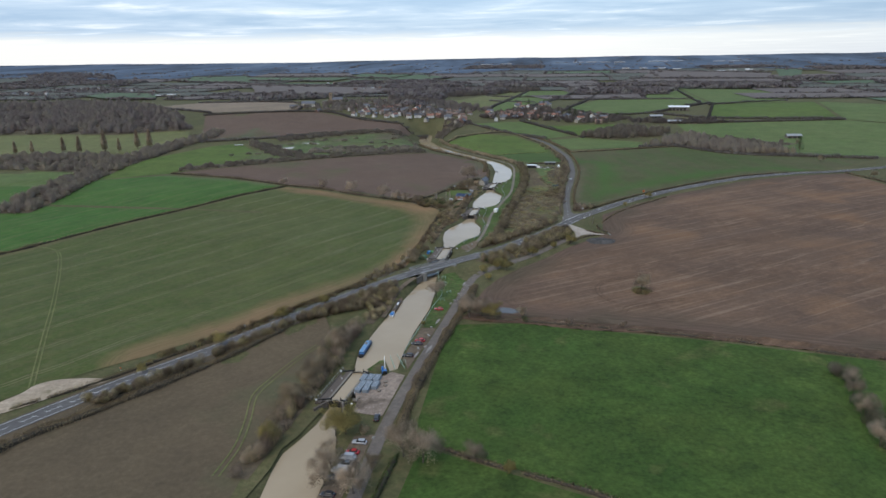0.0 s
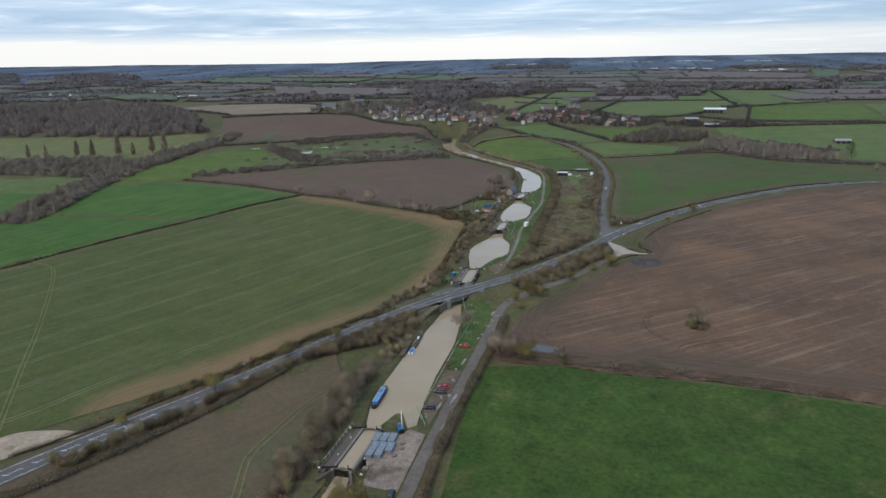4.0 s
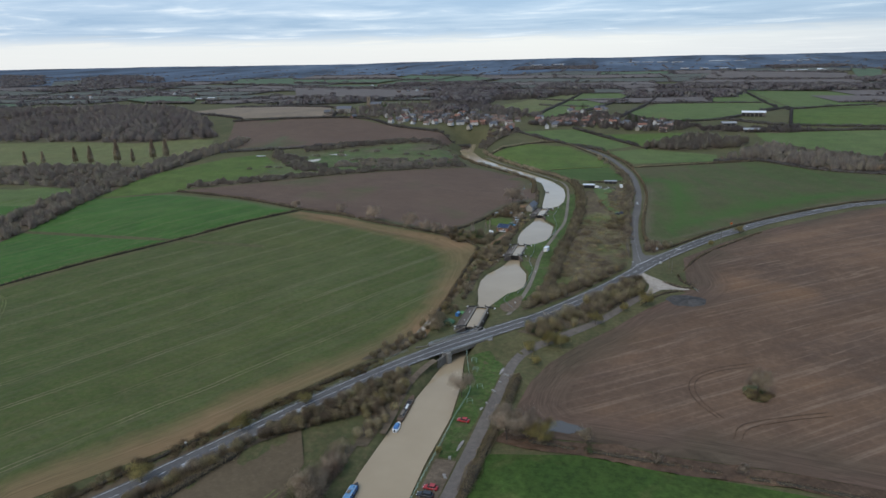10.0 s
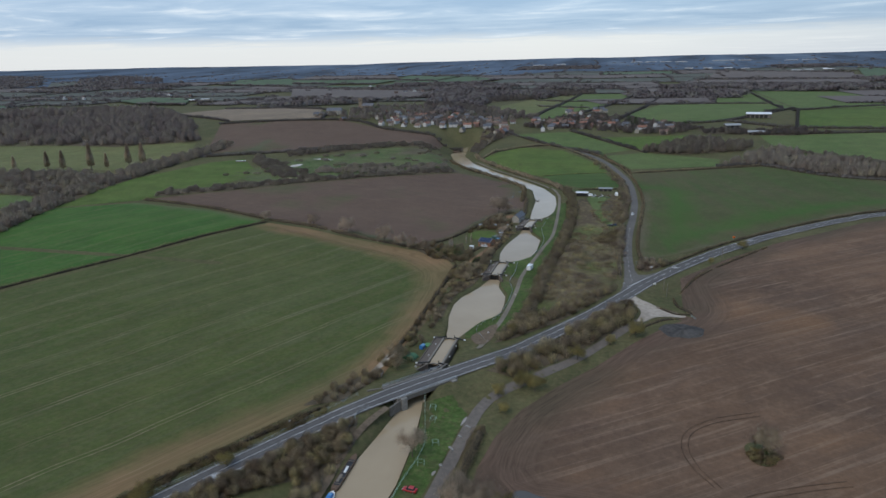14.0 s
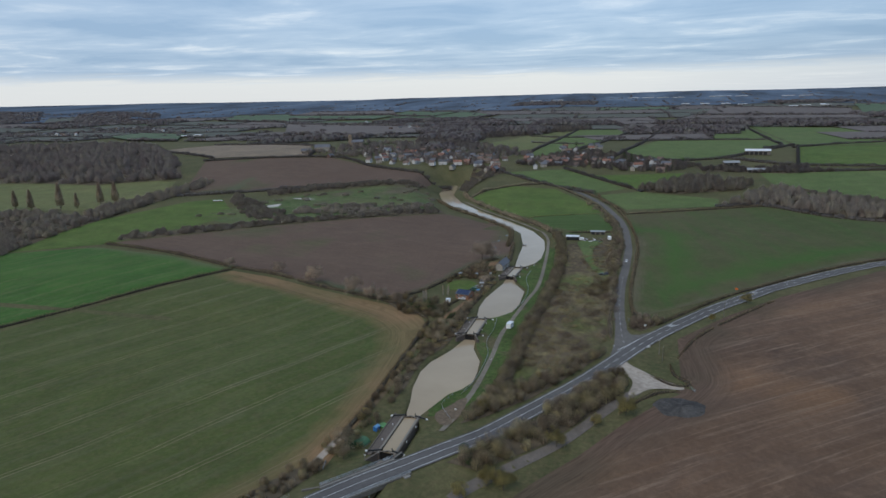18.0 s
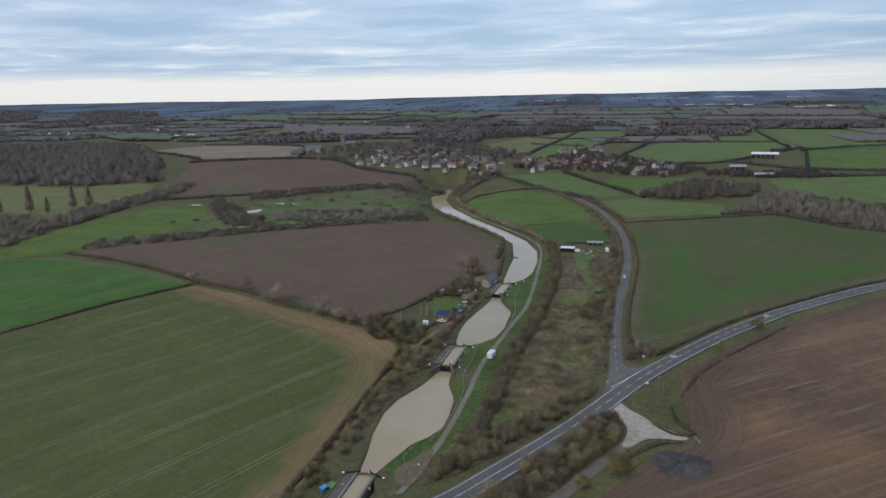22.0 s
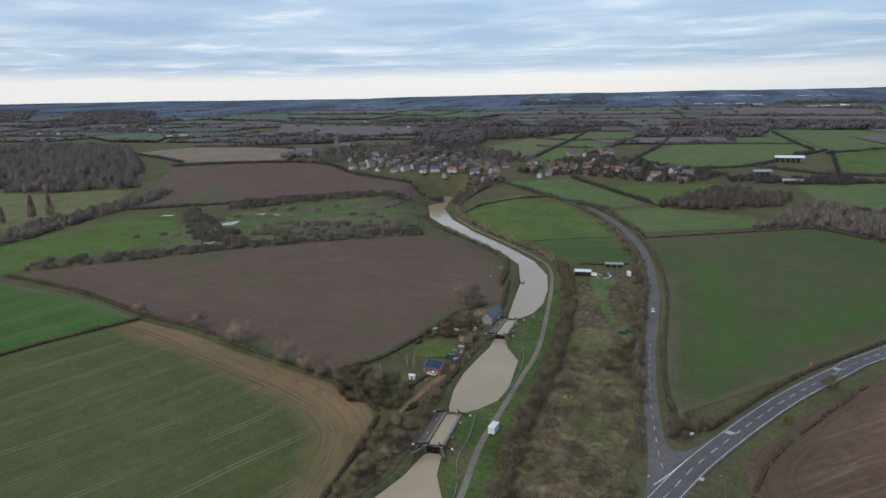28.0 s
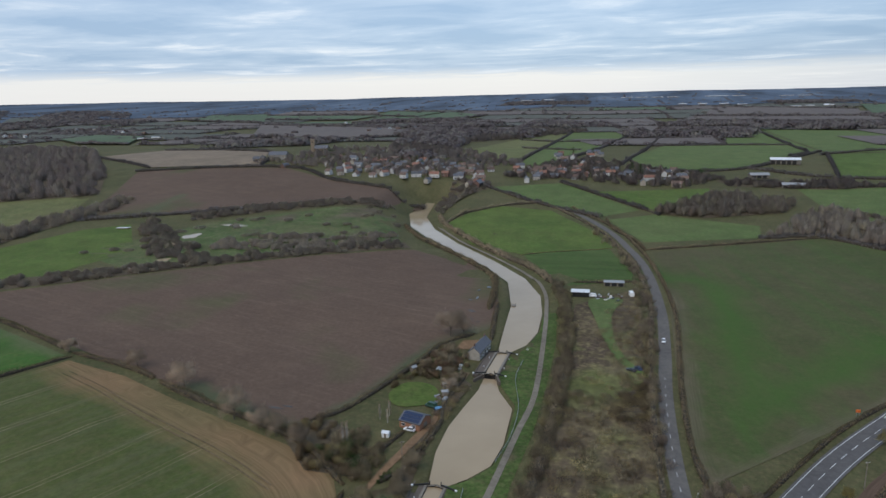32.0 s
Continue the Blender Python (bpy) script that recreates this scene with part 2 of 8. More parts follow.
def plain(name, col, rough=0.7, metal=0.0, grain=3.0, vary=0.25, random_vary=0.0, spec=0.4):
    m, nt, bsdf = tree_nodes(name)
    v = place(nt)
    n = noise_at(nt, v, grain, 5, 0.65)
    base = blend(nt, ramp_of(nt, n, [(0.3, (0, 0, 0)), (0.7, (1, 1, 1))]), mix3(col, 1 - vary), mix3(col, 1 + vary))
    if random_vary:
        oi = nt.nodes.new("ShaderNodeObjectInfo")
        k = calc(nt, "MULTIPLY_ADD", oi.outputs["Random"], 2 * random_vary, 1 - random_vary)
        g = nt.nodes.new("ShaderNodeCombineXYZ")
        for q in range(3):
            nt.links.new(k, g.inputs[q])
        base = blend(nt, 1.0, base, g.outputs[0], "MULTIPLY")
    nt.links.new(base, bsdf.inputs["Base Color"])
    bsdf.inputs["Roughness"].default_value, bsdf.inputs["Metallic"].default_value = rough, metal
    bsdf.inputs["Specular IOR Level"].default_value = spec
    bump(nt, bsdf, noise_at(nt, v, grain * 4, 4), 0.2, 0.05)
    return m


def twiggy(name, dark, light, third=None, thru_part=0.40, drift_by=0.34):
    """Foliage and twigs: each small piece has a tone of its own."""
    m, nt, bsdf = tree_nodes(name)
    g = nt.nodes.new("ShaderNodeNewGeometry")
    stops = [(0.0, dark), (0.75, light), (1.0, third or light)]
    base = ramp_of(nt, g.outputs["Random Per Island"], stops)
    oi = nt.nodes.new("ShaderNodeObjectInfo")
    k = calc(nt, "MULTIPLY_ADD", oi.outputs["Random"], 0.5, 0.75)
    c = nt.nodes.new("ShaderNodeCombineXYZ")
    for q in range(3):
        nt.links.new(k, c.inputs[q])
    base = blend(nt, 1.0, base, c.outputs[0], "MULTIPLY")
    drift = ramp_of(nt, noise_at(nt, place(nt), 0.11, 3, 0.6), [(0.3, (1 - drift_by,) * 3), (0.7, (1 + drift_by * 0.8, 1 + drift_by * 0.8, 1 + drift_by * 0.6))])
    base = blend(nt, 1.0, base, drift, "MULTIPLY")
    at = nt.nodes.new("ShaderNodeAttribute")
    at.attribute_name = "tone"
    light_of = calc(nt, "MULTIPLY", at.outputs["Fac"], 1.95)
    g2 = nt.nodes.new("ShaderNodeCombineXYZ")
    for q in range(3):
        nt.links.new(light_of, g2.inputs[q])
    base = blend(nt, 1.0, base, g2.outputs[0], "MULTIPLY")
    hue = calc(nt, "MULTIPLY_ADD", at.outputs["Fac"], 1.72, -1.24)
    base = blend(nt, 1.0, base, ramp_of(nt, hue, [(0.0, (1.02, 0.94, 0.98)), (0.5, (1.0, 1.0, 1.0)), (1.0, (1.02, 1.06, 0.80))]), "MULTIPLY")
    pf = nt.nodes.new("ShaderNodeAttribute")
    pf.attribute_name = "puff"
    vt = nt.nodes.new("ShaderNodeVectorTransform")
    vt.vector_type, vt.convert_from, vt.convert_to = "NORMAL", "OBJECT", "WORLD"
    nt.links.new(pf.outputs["Vector"], vt.inputs[0])
    nt.nodes.remove(bsdf)
    flat, thru, both = nt.nodes.new("ShaderNodeBsdfDiffuse"), nt.nodes.new("ShaderNodeBsdfTranslucent"), nt.nodes.new("ShaderNodeMixShader")
    both.inputs[0].default_value = thru_part
    for sh, k in ((flat, 1), (thru, 2)):
        nt.links.new(base, sh.inputs["Color"])
        nt.links.new(sh.outputs[0], both.inputs[k])
    nt.links.new(vt.outputs[0], flat.inputs["Normal"])
    nt.links.new(both.outputs[0], nt.nodes["Material Output"].inputs["Surface"])
    return m


MAT = {}


def make_materials():
    D = MAT
    D["rough_grass"] = land("rough_grass", (0.074, 0.080, 0.034), (0.105, 0.098, 0.046), (0.140, 0.112, 0.060), 0.02, 0.4)
    D["bank_grass"] = land("bank_grass", (0.054, 0.092, 0.023), (0.073, 0.106, 0.030), (0.112, 0.106, 0.049), 0.05, 0.5, mottle=0.26, patch=((0.106, 0.092, 0.050), 0.06, 0.57))
    D["wheat"] = land("young_wheat", (0.070, 0.095, 0.027), (0.089, 0.103, 0.033), (0.110, 0.104, 0.045), 0.008, 0.25, turn=27, rows=1.8, row_dark=0.92, tram=21, tram_col=(0.200, 0.168, 0.105),
                      mottle=0.11, rim=(19.0, (0.240, 0.148, 0.080), 0.20), streak=(0.112, 0.118, 0.060))
    D["wheat_bright"] = land("bright_wheat", (0.050, 0.122, 0.024), (0.068, 0.138, 0.028), (0.090, 0.128, 0.036), 0.01, 0.25, turn=22, rows=2.5, row_dark=0.88, tram=24, tram_col=(0.148, 0.141, 0.075),
                             mottle=0.12, rim=(13.0, (0.120, 0.126, 0.064), 0.15), streak=(0.100, 0.134, 0.050))
    D["margin"] = land("worn_headland", (0.190, 0.138, 0.086), (0.150, 0.118, 0.066), (0.250, 0.186, 0.120), 0.04, 0.5, turn=30, rows=1.2, row_dark=0.75, patch=((0.104, 0.110, 0.050), 0.06, 0.6))
    D["plough"] = land("ploughed_soil", (0.104, 0.080, 0.050), (0.128, 0.096, 0.060), (0.148, 0.112, 0.072), 0.012, 0.5, turn=35, rows=1.4, row_dark=0.92, relief=0.4, mottle=0.09, patch=((0.108, 0.100, 0.056), 0.018, 0.56))
    D["plough_dark"] = land("dark_ploughed_soil", (0.118, 0.079, 0.058), (0.138, 0.094, 0.069), (0.152, 0.107, 0.079), 0.01, 0.5, turn=106, rows=1.6, row_dark=0.93, relief=0.4, mottle=0.09, pale=(0.172, 0.120, 0.088), patch=((0.102, 0.096, 0.050), 0.010, 0.57),
                            rim=(9.0, (0.112, 0.110, 0.062), 0.15))
    D["plough_warm"] = land("warm_ploughed_soil", (0.194, 0.118, 0.073), (0.126, 0.082, 0.057), (0.216, 0.139, 0.092), 0.012, 0.18, turn=52, rows=5.0, row_dark=0.80, relief=0.5, mottle=0.10,
                            patch=((0.226, 0.132, 0.076), 0.013, 0.55), rim=(21.0, (0.120, 0.078, 0.056), 0.30), streak=(0.112, 0.077, 0.057), pale=(0.290, 0.206, 0.146), swath_gap=9.0)
    D["pasture"] = land("bright_pasture", (0.043, 0.080, 0.017), (0.062, 0.094, 0.021), (0.034, 0.058, 0.015), 0.022, 0.14, mottle=0.24, patch=((0.084, 0.098, 0.030), 0.05, 0.60))
    D["pasture_far"] = land("vivid_pasture", (0.079, 0.124, 0.028), (0.098, 0.136, 0.034), (0.113, 0.128, 0.042), 0.015, 0.2, mottle=0.2)
    D["pasture_mid"] = land("meadow_grass", (0.092, 0.136, 0.043), (0.112, 0.146, 0.051), (0.138, 0.146, 0.064), 0.015, 0.3, mottle=0.16)
    D["pasture_olive"] = land("old_pasture", (0.118, 0.136, 0.052), (0.146, 0.148, 0.060), (0.172, 0.154, 0.072), 0.012, 0.2, mottle=0.2)
    D["crop_mixed"] = land("patchy_crop", (0.070, 0.092, 0.030), (0.102, 0.092, 0.048), (0.106, 0.096, 0.048), 0.010, 0.25, turn=-10, rows=2.2, row_dark=0.93, mottle=0.10,
                           rim=(9.0, (0.135, 0.112, 0.070), 0.2), band=(14.0, 44.0, (0.052, 0.118, 0.020)), streak=(0.060, 0.108, 0.026), swath_gap=12.0)
    D["stubble"] = land("pale_stubble", (0.226, 0.176, 0.128), (0.190, 0.150, 0.108), (0.262, 0.204, 0.146), 0.01, 0.2)
    D["scrub_ground"] = land("rough_scrubland", (0.090, 0.066, 0.047), (0.120, 0.093, 0.055), (0.205, 0.172, 0.080), 0.03, 0.22, mottle=0.34, patch=((0.118, 0.124, 0.046), 0.022, 0.52))
    D["wet_meadow"] = land("wet_meadow_grass", (0.070, 0.112, 0.036), (0.104, 0.118, 0.048), (0.156, 0.136, 0.078), 0.02, 0.2, mottle=0.25, patch=((0.122, 0.100, 0.066), 0.015, 0.57))
    D["litter"] = land("leaf_litter", (0.086, 0.068, 0.046), (0.108, 0.086, 0.058), (0.138, 0.108, 0.072), 0.03, 0.5)
    # far fields: bluer and duller than the near ones, haze mixed into the colour
    D["far_green"] = land("hazed_green_field", (0.084, 0.124, 0.072), (0.102, 0.138, 0.082), (0.122, 0.138, 0.090), 0.004, 0.06, relief=0.0)
    D["far_brown"] = land("hazed_brown_field", (0.128, 0.108, 0.100), (0.150, 0.128, 0.116), (0.168, 0.144, 0.128), 0.004, 0.06, relief=0.0)
    D["far_dull"] = land("hazed_dull_field", (0.094, 0.102, 0.084), (0.112, 0.114, 0.094), (0.126, 0.122, 0.102), 0.004, 0.06, relief=0.0)
    D["striped_meadow"] = land("mown_meadow", (0.078, 0.132, 0.036), (0.094, 0.140, 0.042), (0.118, 0.140, 0.054), 0.02, 0.3, turn=88, rows=2.6, row_dark=0.72, mottle=0.1)
    # haze is put into this colour: the far hills are tinted blue-grey
    m, nt, bsdf = tree_nodes("haze_blue_hills")
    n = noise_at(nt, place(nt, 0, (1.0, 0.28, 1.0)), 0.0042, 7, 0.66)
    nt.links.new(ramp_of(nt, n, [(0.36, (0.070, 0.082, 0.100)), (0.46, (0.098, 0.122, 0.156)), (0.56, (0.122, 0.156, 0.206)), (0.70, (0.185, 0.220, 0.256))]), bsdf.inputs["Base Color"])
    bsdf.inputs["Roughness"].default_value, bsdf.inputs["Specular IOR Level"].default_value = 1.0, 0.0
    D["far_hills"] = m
    D["mud"] = land("wet_mud", (0.156, 0.120, 0.086), (0.115, 0.088, 0.062), (0.196, 0.148, 0.104), 0.08, 0.7)
    D["gravel"] = land("pale_gravel", (0.400, 0.345, 0.290), (0.320, 0.272, 0.224), (0.450, 0.390, 0.330), 0.06, 0.8)
    D["asphalt"] = land("worn_asphalt", (0.100, 0.094, 0.092), (0.120, 0.113, 0.110), (0.140, 0.132, 0.128), 0.05, 0.9, relief=0.1, mottle=0.10)
    D["lane"] = land("muddy_tarmac", (0.120, 0.112, 0.106), (0.144, 0.133, 0.124), (0.162, 0.148, 0.134), 0.06, 0.7, relief=0.1, mottle=0.12)
    D["muddy_lane"] = land("mud_covered_tarmac", (0.142, 0.122, 0.106), (0.158, 0.135, 0.116), (0.176, 0.150, 0.130), 0.05, 0.5, relief=0.1, mottle=0.12, patch=((0.118, 0.096, 0.076), 0.07, 0.58))
    D["yard"] = land("trodden_yard_gravel", (0.260, 0.206, 0.168), (0.205, 0.160, 0.128), (0.320, 0.258, 0.212), 0.07, 0.7, mottle=0.24, patch=((0.135, 0.105, 0.080), 0.08, 0.58))
    D["path"] = land("worn_gravel_path", (0.205, 0.180, 0.146), (0.172, 0.150, 0.118), (0.240, 0.210, 0.168), 0.06, 0.7, relief=0.1)
    D["paint"] = plain("road_paint", (0.70, 0.70, 0.68), 0.7, vary=0.2)
    D["twigs"] = twiggy("bare_twigs", (0.172, 0.140, 0.096), (0.326, 0.264, 0.184), (0.440, 0.364, 0.252))
    D["twigs_pale"] = twiggy("pale_bare_twigs", (0.200, 0.156, 0.118), (0.370, 0.296, 0.224), (0.480, 0.394, 0.300))
    D["twigs_olive"] = twiggy("yellow_green_twigs", (0.150, 0.132, 0.056), (0.290, 0.242, 0.098), (0.380, 0.302, 0.124))
    D["hedge"] = twiggy("winter_hedge", (0.124, 0.096, 0.064), (0.236, 0.180, 0.116), (0.262, 0.226, 0.116))
    D["evergreen"] = twiggy("dark_evergreen", (0.027, 0.048, 0.018), (0.060, 0.091, 0.034), (0.090, 0.119, 0.046))
    # far hedges and woods: their grey tint stands in for haze
    D["far_wood"] = twiggy("hazed_woodland", (0.122, 0.112, 0.112), (0.136, 0.124, 0.121), (0.148, 0.135, 0.129), 0.35, 0.12)
    D["wood_crown"] = twiggy("bare_wood_crowns", (0.160, 0.136, 0.124), (0.190, 0.163, 0.146), (0.220, 0.190, 0.168), 0.44, 0.15)
    D["scrub_crown"] = twiggy("grey_scrub_crowns", (0.205, 0.175, 0.148), (0.260, 0.224, 0.186), (0.316, 0.274, 0.222), 0.46, 0.18)
    D["red_stems"] = twiggy("reddish_stems", (0.130, 0.080, 0.066), (0.230, 0.150, 0.120), (0.290, 0.200, 0.150))
    D["scrub_grey"] = twiggy("grey_willow_twigs", (0.176, 0.152, 0.126), (0.246, 0.214, 0.176), (0.290, 0.252, 0.200))
    D["bark"] = plain("bark", (0.10, 0.082, 0.065), 0.9, grain=6)
    D["birch_bark"] = plain("birch_bark", (0.52, 0.48, 0.43), 0.8, grain=4)
    # dark brown that paints in the shade inside a hedge
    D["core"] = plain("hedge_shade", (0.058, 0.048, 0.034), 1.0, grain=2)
    m, nt, bsdf = tree_nodes("silty_water")
    v = place(nt)
    col = ramp_of(nt, noise_at(nt, v, 0.03, 4, 0.6), [(0.35, (0.345, 0.265, 0.165)), (0.65, (0.40, 0.312, 0.200))])
    nt.links.new(col, bsdf.inputs["Base Color"])
    bsdf.inputs["Roughness"].default_value = 0.06
    bsdf.inputs["IOR"].default_value = 1.33
    bump(nt, bsdf, noise_at(nt, v, 0.9, 3), 0.06, 0.05)
    D["water"] = m


make_materials()

# ---- mesh helpers ----


def mesh_of(name, verts, faces, mats, smooth=False, index=None):
    me = bpy.data.meshes.new(name)
    me.from_pydata([tuple(v) for v in verts], [], faces)
    for m in mats if isinstance(mats, (list, tuple)) else [mats]:
        me.materials.append(m)
    if index is not None:
        me.polygons.foreach_set("material_index", index)
    if smooth:
        me.polygons.foreach_set("use_smooth", [True] * len(me.polygons))
    me.update()
    return me


def structure(name, verts, faces, mat, label, category, smooth=False, kind="structure"):
    return tagged(new(name, mesh_of(name, verts, faces, mat, smooth)), label, category, kind=kind)


def spline(pts, step=4.0):
    """A smooth line through plan points, at about even steps."""
    p = [Vector(q) for q in pts]
    p = [2 * p[0] - p[1]] + p + [2 * p[-1] - p[-2]]
    out = []
    for i in range(1, len(p) - 2):
        a, b, c, d = p[i - 1 : i + 3]
        n = max(1, int((c - b).length / step))
        for k in range(n):
            t = k / n
            out.append(0.5 * (2 * b + (c - a) * t + (2 * a - 5 * b + 4 * c - d) * t * t + (3 * b - a - 3 * c + d) * t**3))
    out.append(p[-2])
    return out


def smooth01(t):
    t = min(max(t, 0.0), 1.0)
    return t * t * (3 - 2 * t)


# ---- the lie of the land ----
PROFILE = [(-900, 1), (100, 1.2), (190, 1.5), (230, 2.9), (340, 3.2), (390, 5.2), (450, 5.6), (490, 7.4), (590, 8.0), (625, 9.1), (800, 9.6), (900, 12), (1050, 21),
           (1250, 29), (1600, 34), (2500, 46), (3600, 79), (4300, 113), (4900, 141), (6000, 146)]
PX, PZ = [a for a, b in PROFILE], [b for a, b in PROFILE]
MAIN = spline([(-240, -20), (-204, 88), (-172, 160), (-154, 195), (-133.7, 228), (-126, 243), (-109, 271), (-97.8, 289), (-91, 299.5), (-81.3, 314), (-75.5, 321.5), (-69, 329.8), (-62.5, 338), (-55.5, 346),
               (-48.7, 354), (-41, 363), (-33.5, 371.8), (-26.5, 383), (-15, 402), (-3.6, 421.3), (4.5, 437), (13.5, 455), (23, 472.5), (41.5, 500.8), (60, 526.3), (83, 553.5), (97, 569), (155, 622),
               (218, 658), (267, 675), (380, 741), (428, 794), (479, 869), (538, 1012), (593, 1187), (641, 1313)], 5)
MAIN_A = np.array([(p.x, p.y) for p in MAIN])
ROAD_S = [(-300, 1.3), (-160, 1.8), (-128, 2.4), (-105, 4.4), (-73, 6.4), (-45, 6.7), (-13, 6.7), (20, 7.2), (53, 7.9), (100, 8.6), (160, 9.0)]


FAR_CANAL = np.array([(p.x, p.y) for p in spline([(-61, 690), (-90, 740), (-138, 800), (-170, 860), (-191, 915), (-198, 985)], 12)])


def land_z(x, y):
    d = math.hypot(x, y - 150)
    z = float(np.interp(d * 0.96 if d > 1500 and d * 0.96 > y else y, PX, PZ))
    z += 4 * smooth01((-90 - x) / 200) * min(max((y - 250) / 250, 0), 1)
    z += 17 * math.exp(-((x + 470) ** 2 + (y - 1130) ** 2) / 135200)
    if 700 < y < 1100 and -420 < x < 40:
        dc = float(np.sqrt(((FAR_CANAL - (x, y)) ** 2).sum(1).min()))
        z += (min(z, 9.4) - z) * (1 - smooth01((dc - 13) / 30))
    if d > 1700:
        z += min((d - 1700) / 1500, 1) * (6 * noise.noise((x / 900, y / 700, 3)) + 6 * max(0, (d - 3500) / 1400) * noise.noise((x / 1500, y / 1500, 7)))
    return z


def road_z(x, y):
    if x < 160:
        return float(np.interp(x, [a for a, b in ROAD_S], [b for a, b in ROAD_S]))
    return land_z(x, y) + float(np.interp(x, [160, 300, 420, 650], [0.3, 0.7, 1.4, 2.0]))


def ground_z(x, y):
    """The land with the main road's bank raised on it."""
    z = land_z(x, y)
    if -260 < x < 660 and -40 < y < 1330:
        d = float(np.sqrt(((MAIN_A - (x, y)) ** 2).sum(1).min()))
        if d < 20:
            z += (road_z(x, y) - 0.25 - z) * (1 - smooth01((d - 6.5) / 13))
    return z


# ---- the canal: pools between the locks ----
POOLS = [
    ("lower_pool", 0.4, [(-76, 60), (-73, 120), (-72.4, 144.6), (-74.3, 156), (-75, 165), (-72.8, 173), (-70.7, 183), (-70.4, 194), (-66.7, 194), (-65, 184), (-62, 175), (-59, 165), (-57.5, 145), (-58, 120), (-61, 60)]),
    ("boat_pound", 2.3, [(-69, 217), (-71.8, 230), (-72.3, 250), (-71.2, 274), (-67.8, 308), (-66, 330), (-65.4, 355), (-60.4, 355), (-60, 330), (-56.3, 308), (-54.5, 286), (-55.6, 258), (-55.3, 238),
                         (-54, 222.5), (-56, 220.5), (-60, 229), (-62.2, 228.3), (-65.2, 217)]),
    ("middle_pond", 4.9, [(-64.6, 381), (-66.6, 393), (-69.3, 404.5), (-70.9, 420), (-69.6, 431), (-64.2, 446), (-61.5, 460.5), (-56.6, 460.5), (-55, 449), (-49.4, 436), (-48, 424), (-47.9, 414), (-51, 406.6), (-55, 401), (-60.6, 381)]),
    ("upper_pond", 7.1, [(-60.8, 485), (-62, 494), (-63.3, 503), (-63.3, 520), (-61.2, 535), (-58.8, 550), (-58.6, 561), (-54.3, 561), (-51.5, 551), (-44.3, 537), (-43.6, 512), (-45.4, 499), (-50.9, 490.7), (-56.6, 485)]),
    ("summit_pound", 8.6, [(-57.1, 585.5), (-59, 615), (-61, 652), (-69.5, 697), (-89, 731), (-124, 777), (-152, 814), (-181, 861), (-201, 921), (-203, 992), (-194, 990), (-180, 907), (-157, 851),
                           (-124, 798), (-88, 749), (-61, 707), (-48, 672), (-44, 641), (-43.4, 614), (-46.5, 597), (-53.1, 585.5)]),
]
LOCKS = [("lower", 0.4, 2.3, (-68.6, 193.9), (-67.1, 217.2)), ("bridge", 2.3, 4.9, (-62.8, 355.0), (-62.7, 381.0)), ("middle", 4.9, 7.1, (-59.1, 460.4), (-58.7, 485.0)), ("upper", 7.1, 8.6, (-56.5, 561.0), (-55.1, 585.5))]


def offset_loop(loop, d):
    """The loop grown outwards by d (it runs clockwise, seen from above)."""
    out, n = [], len(loop)
    area = sum(loop[i][0] * loop[(i + 1) % n][1] - loop[(i + 1) % n][0] * loop[i][1] for i in range(n))
    s = 1 if area > 0 else -1
    for i in range(n):
        a, b, c = (Vector(loop[j % n]) for j in (i - 1, i, i + 1))
        u, v = (b - a).normalized(), (c - b).normalized()
        nu, nv = Vector((u.y, -u.x)) * s, Vector((v.y, -v.x)) * s
        m = nu + nv
        m = m.normalized() if m.length > 0.2 else nu
        out.append(b + m * d / max(0.5, m.dot(nu)))
    return [(p.x, p.y) for p in out]


def inside(loop, xs, ys):
    """Which of the points lie in the loop."""
    hit = np.zeros(len(xs), bool)
    a = np.array(loop)
    b = np.roll(a, -1, 0)
    for (x1, y1), (x2, y2) in zip(a, b):
        if y1 != y2:
            hit ^= ((ys < y1) != (ys < y2)) & (xs < (x2 - x1) * (ys - y1) / (y2 - y1) + x1)
    return hit


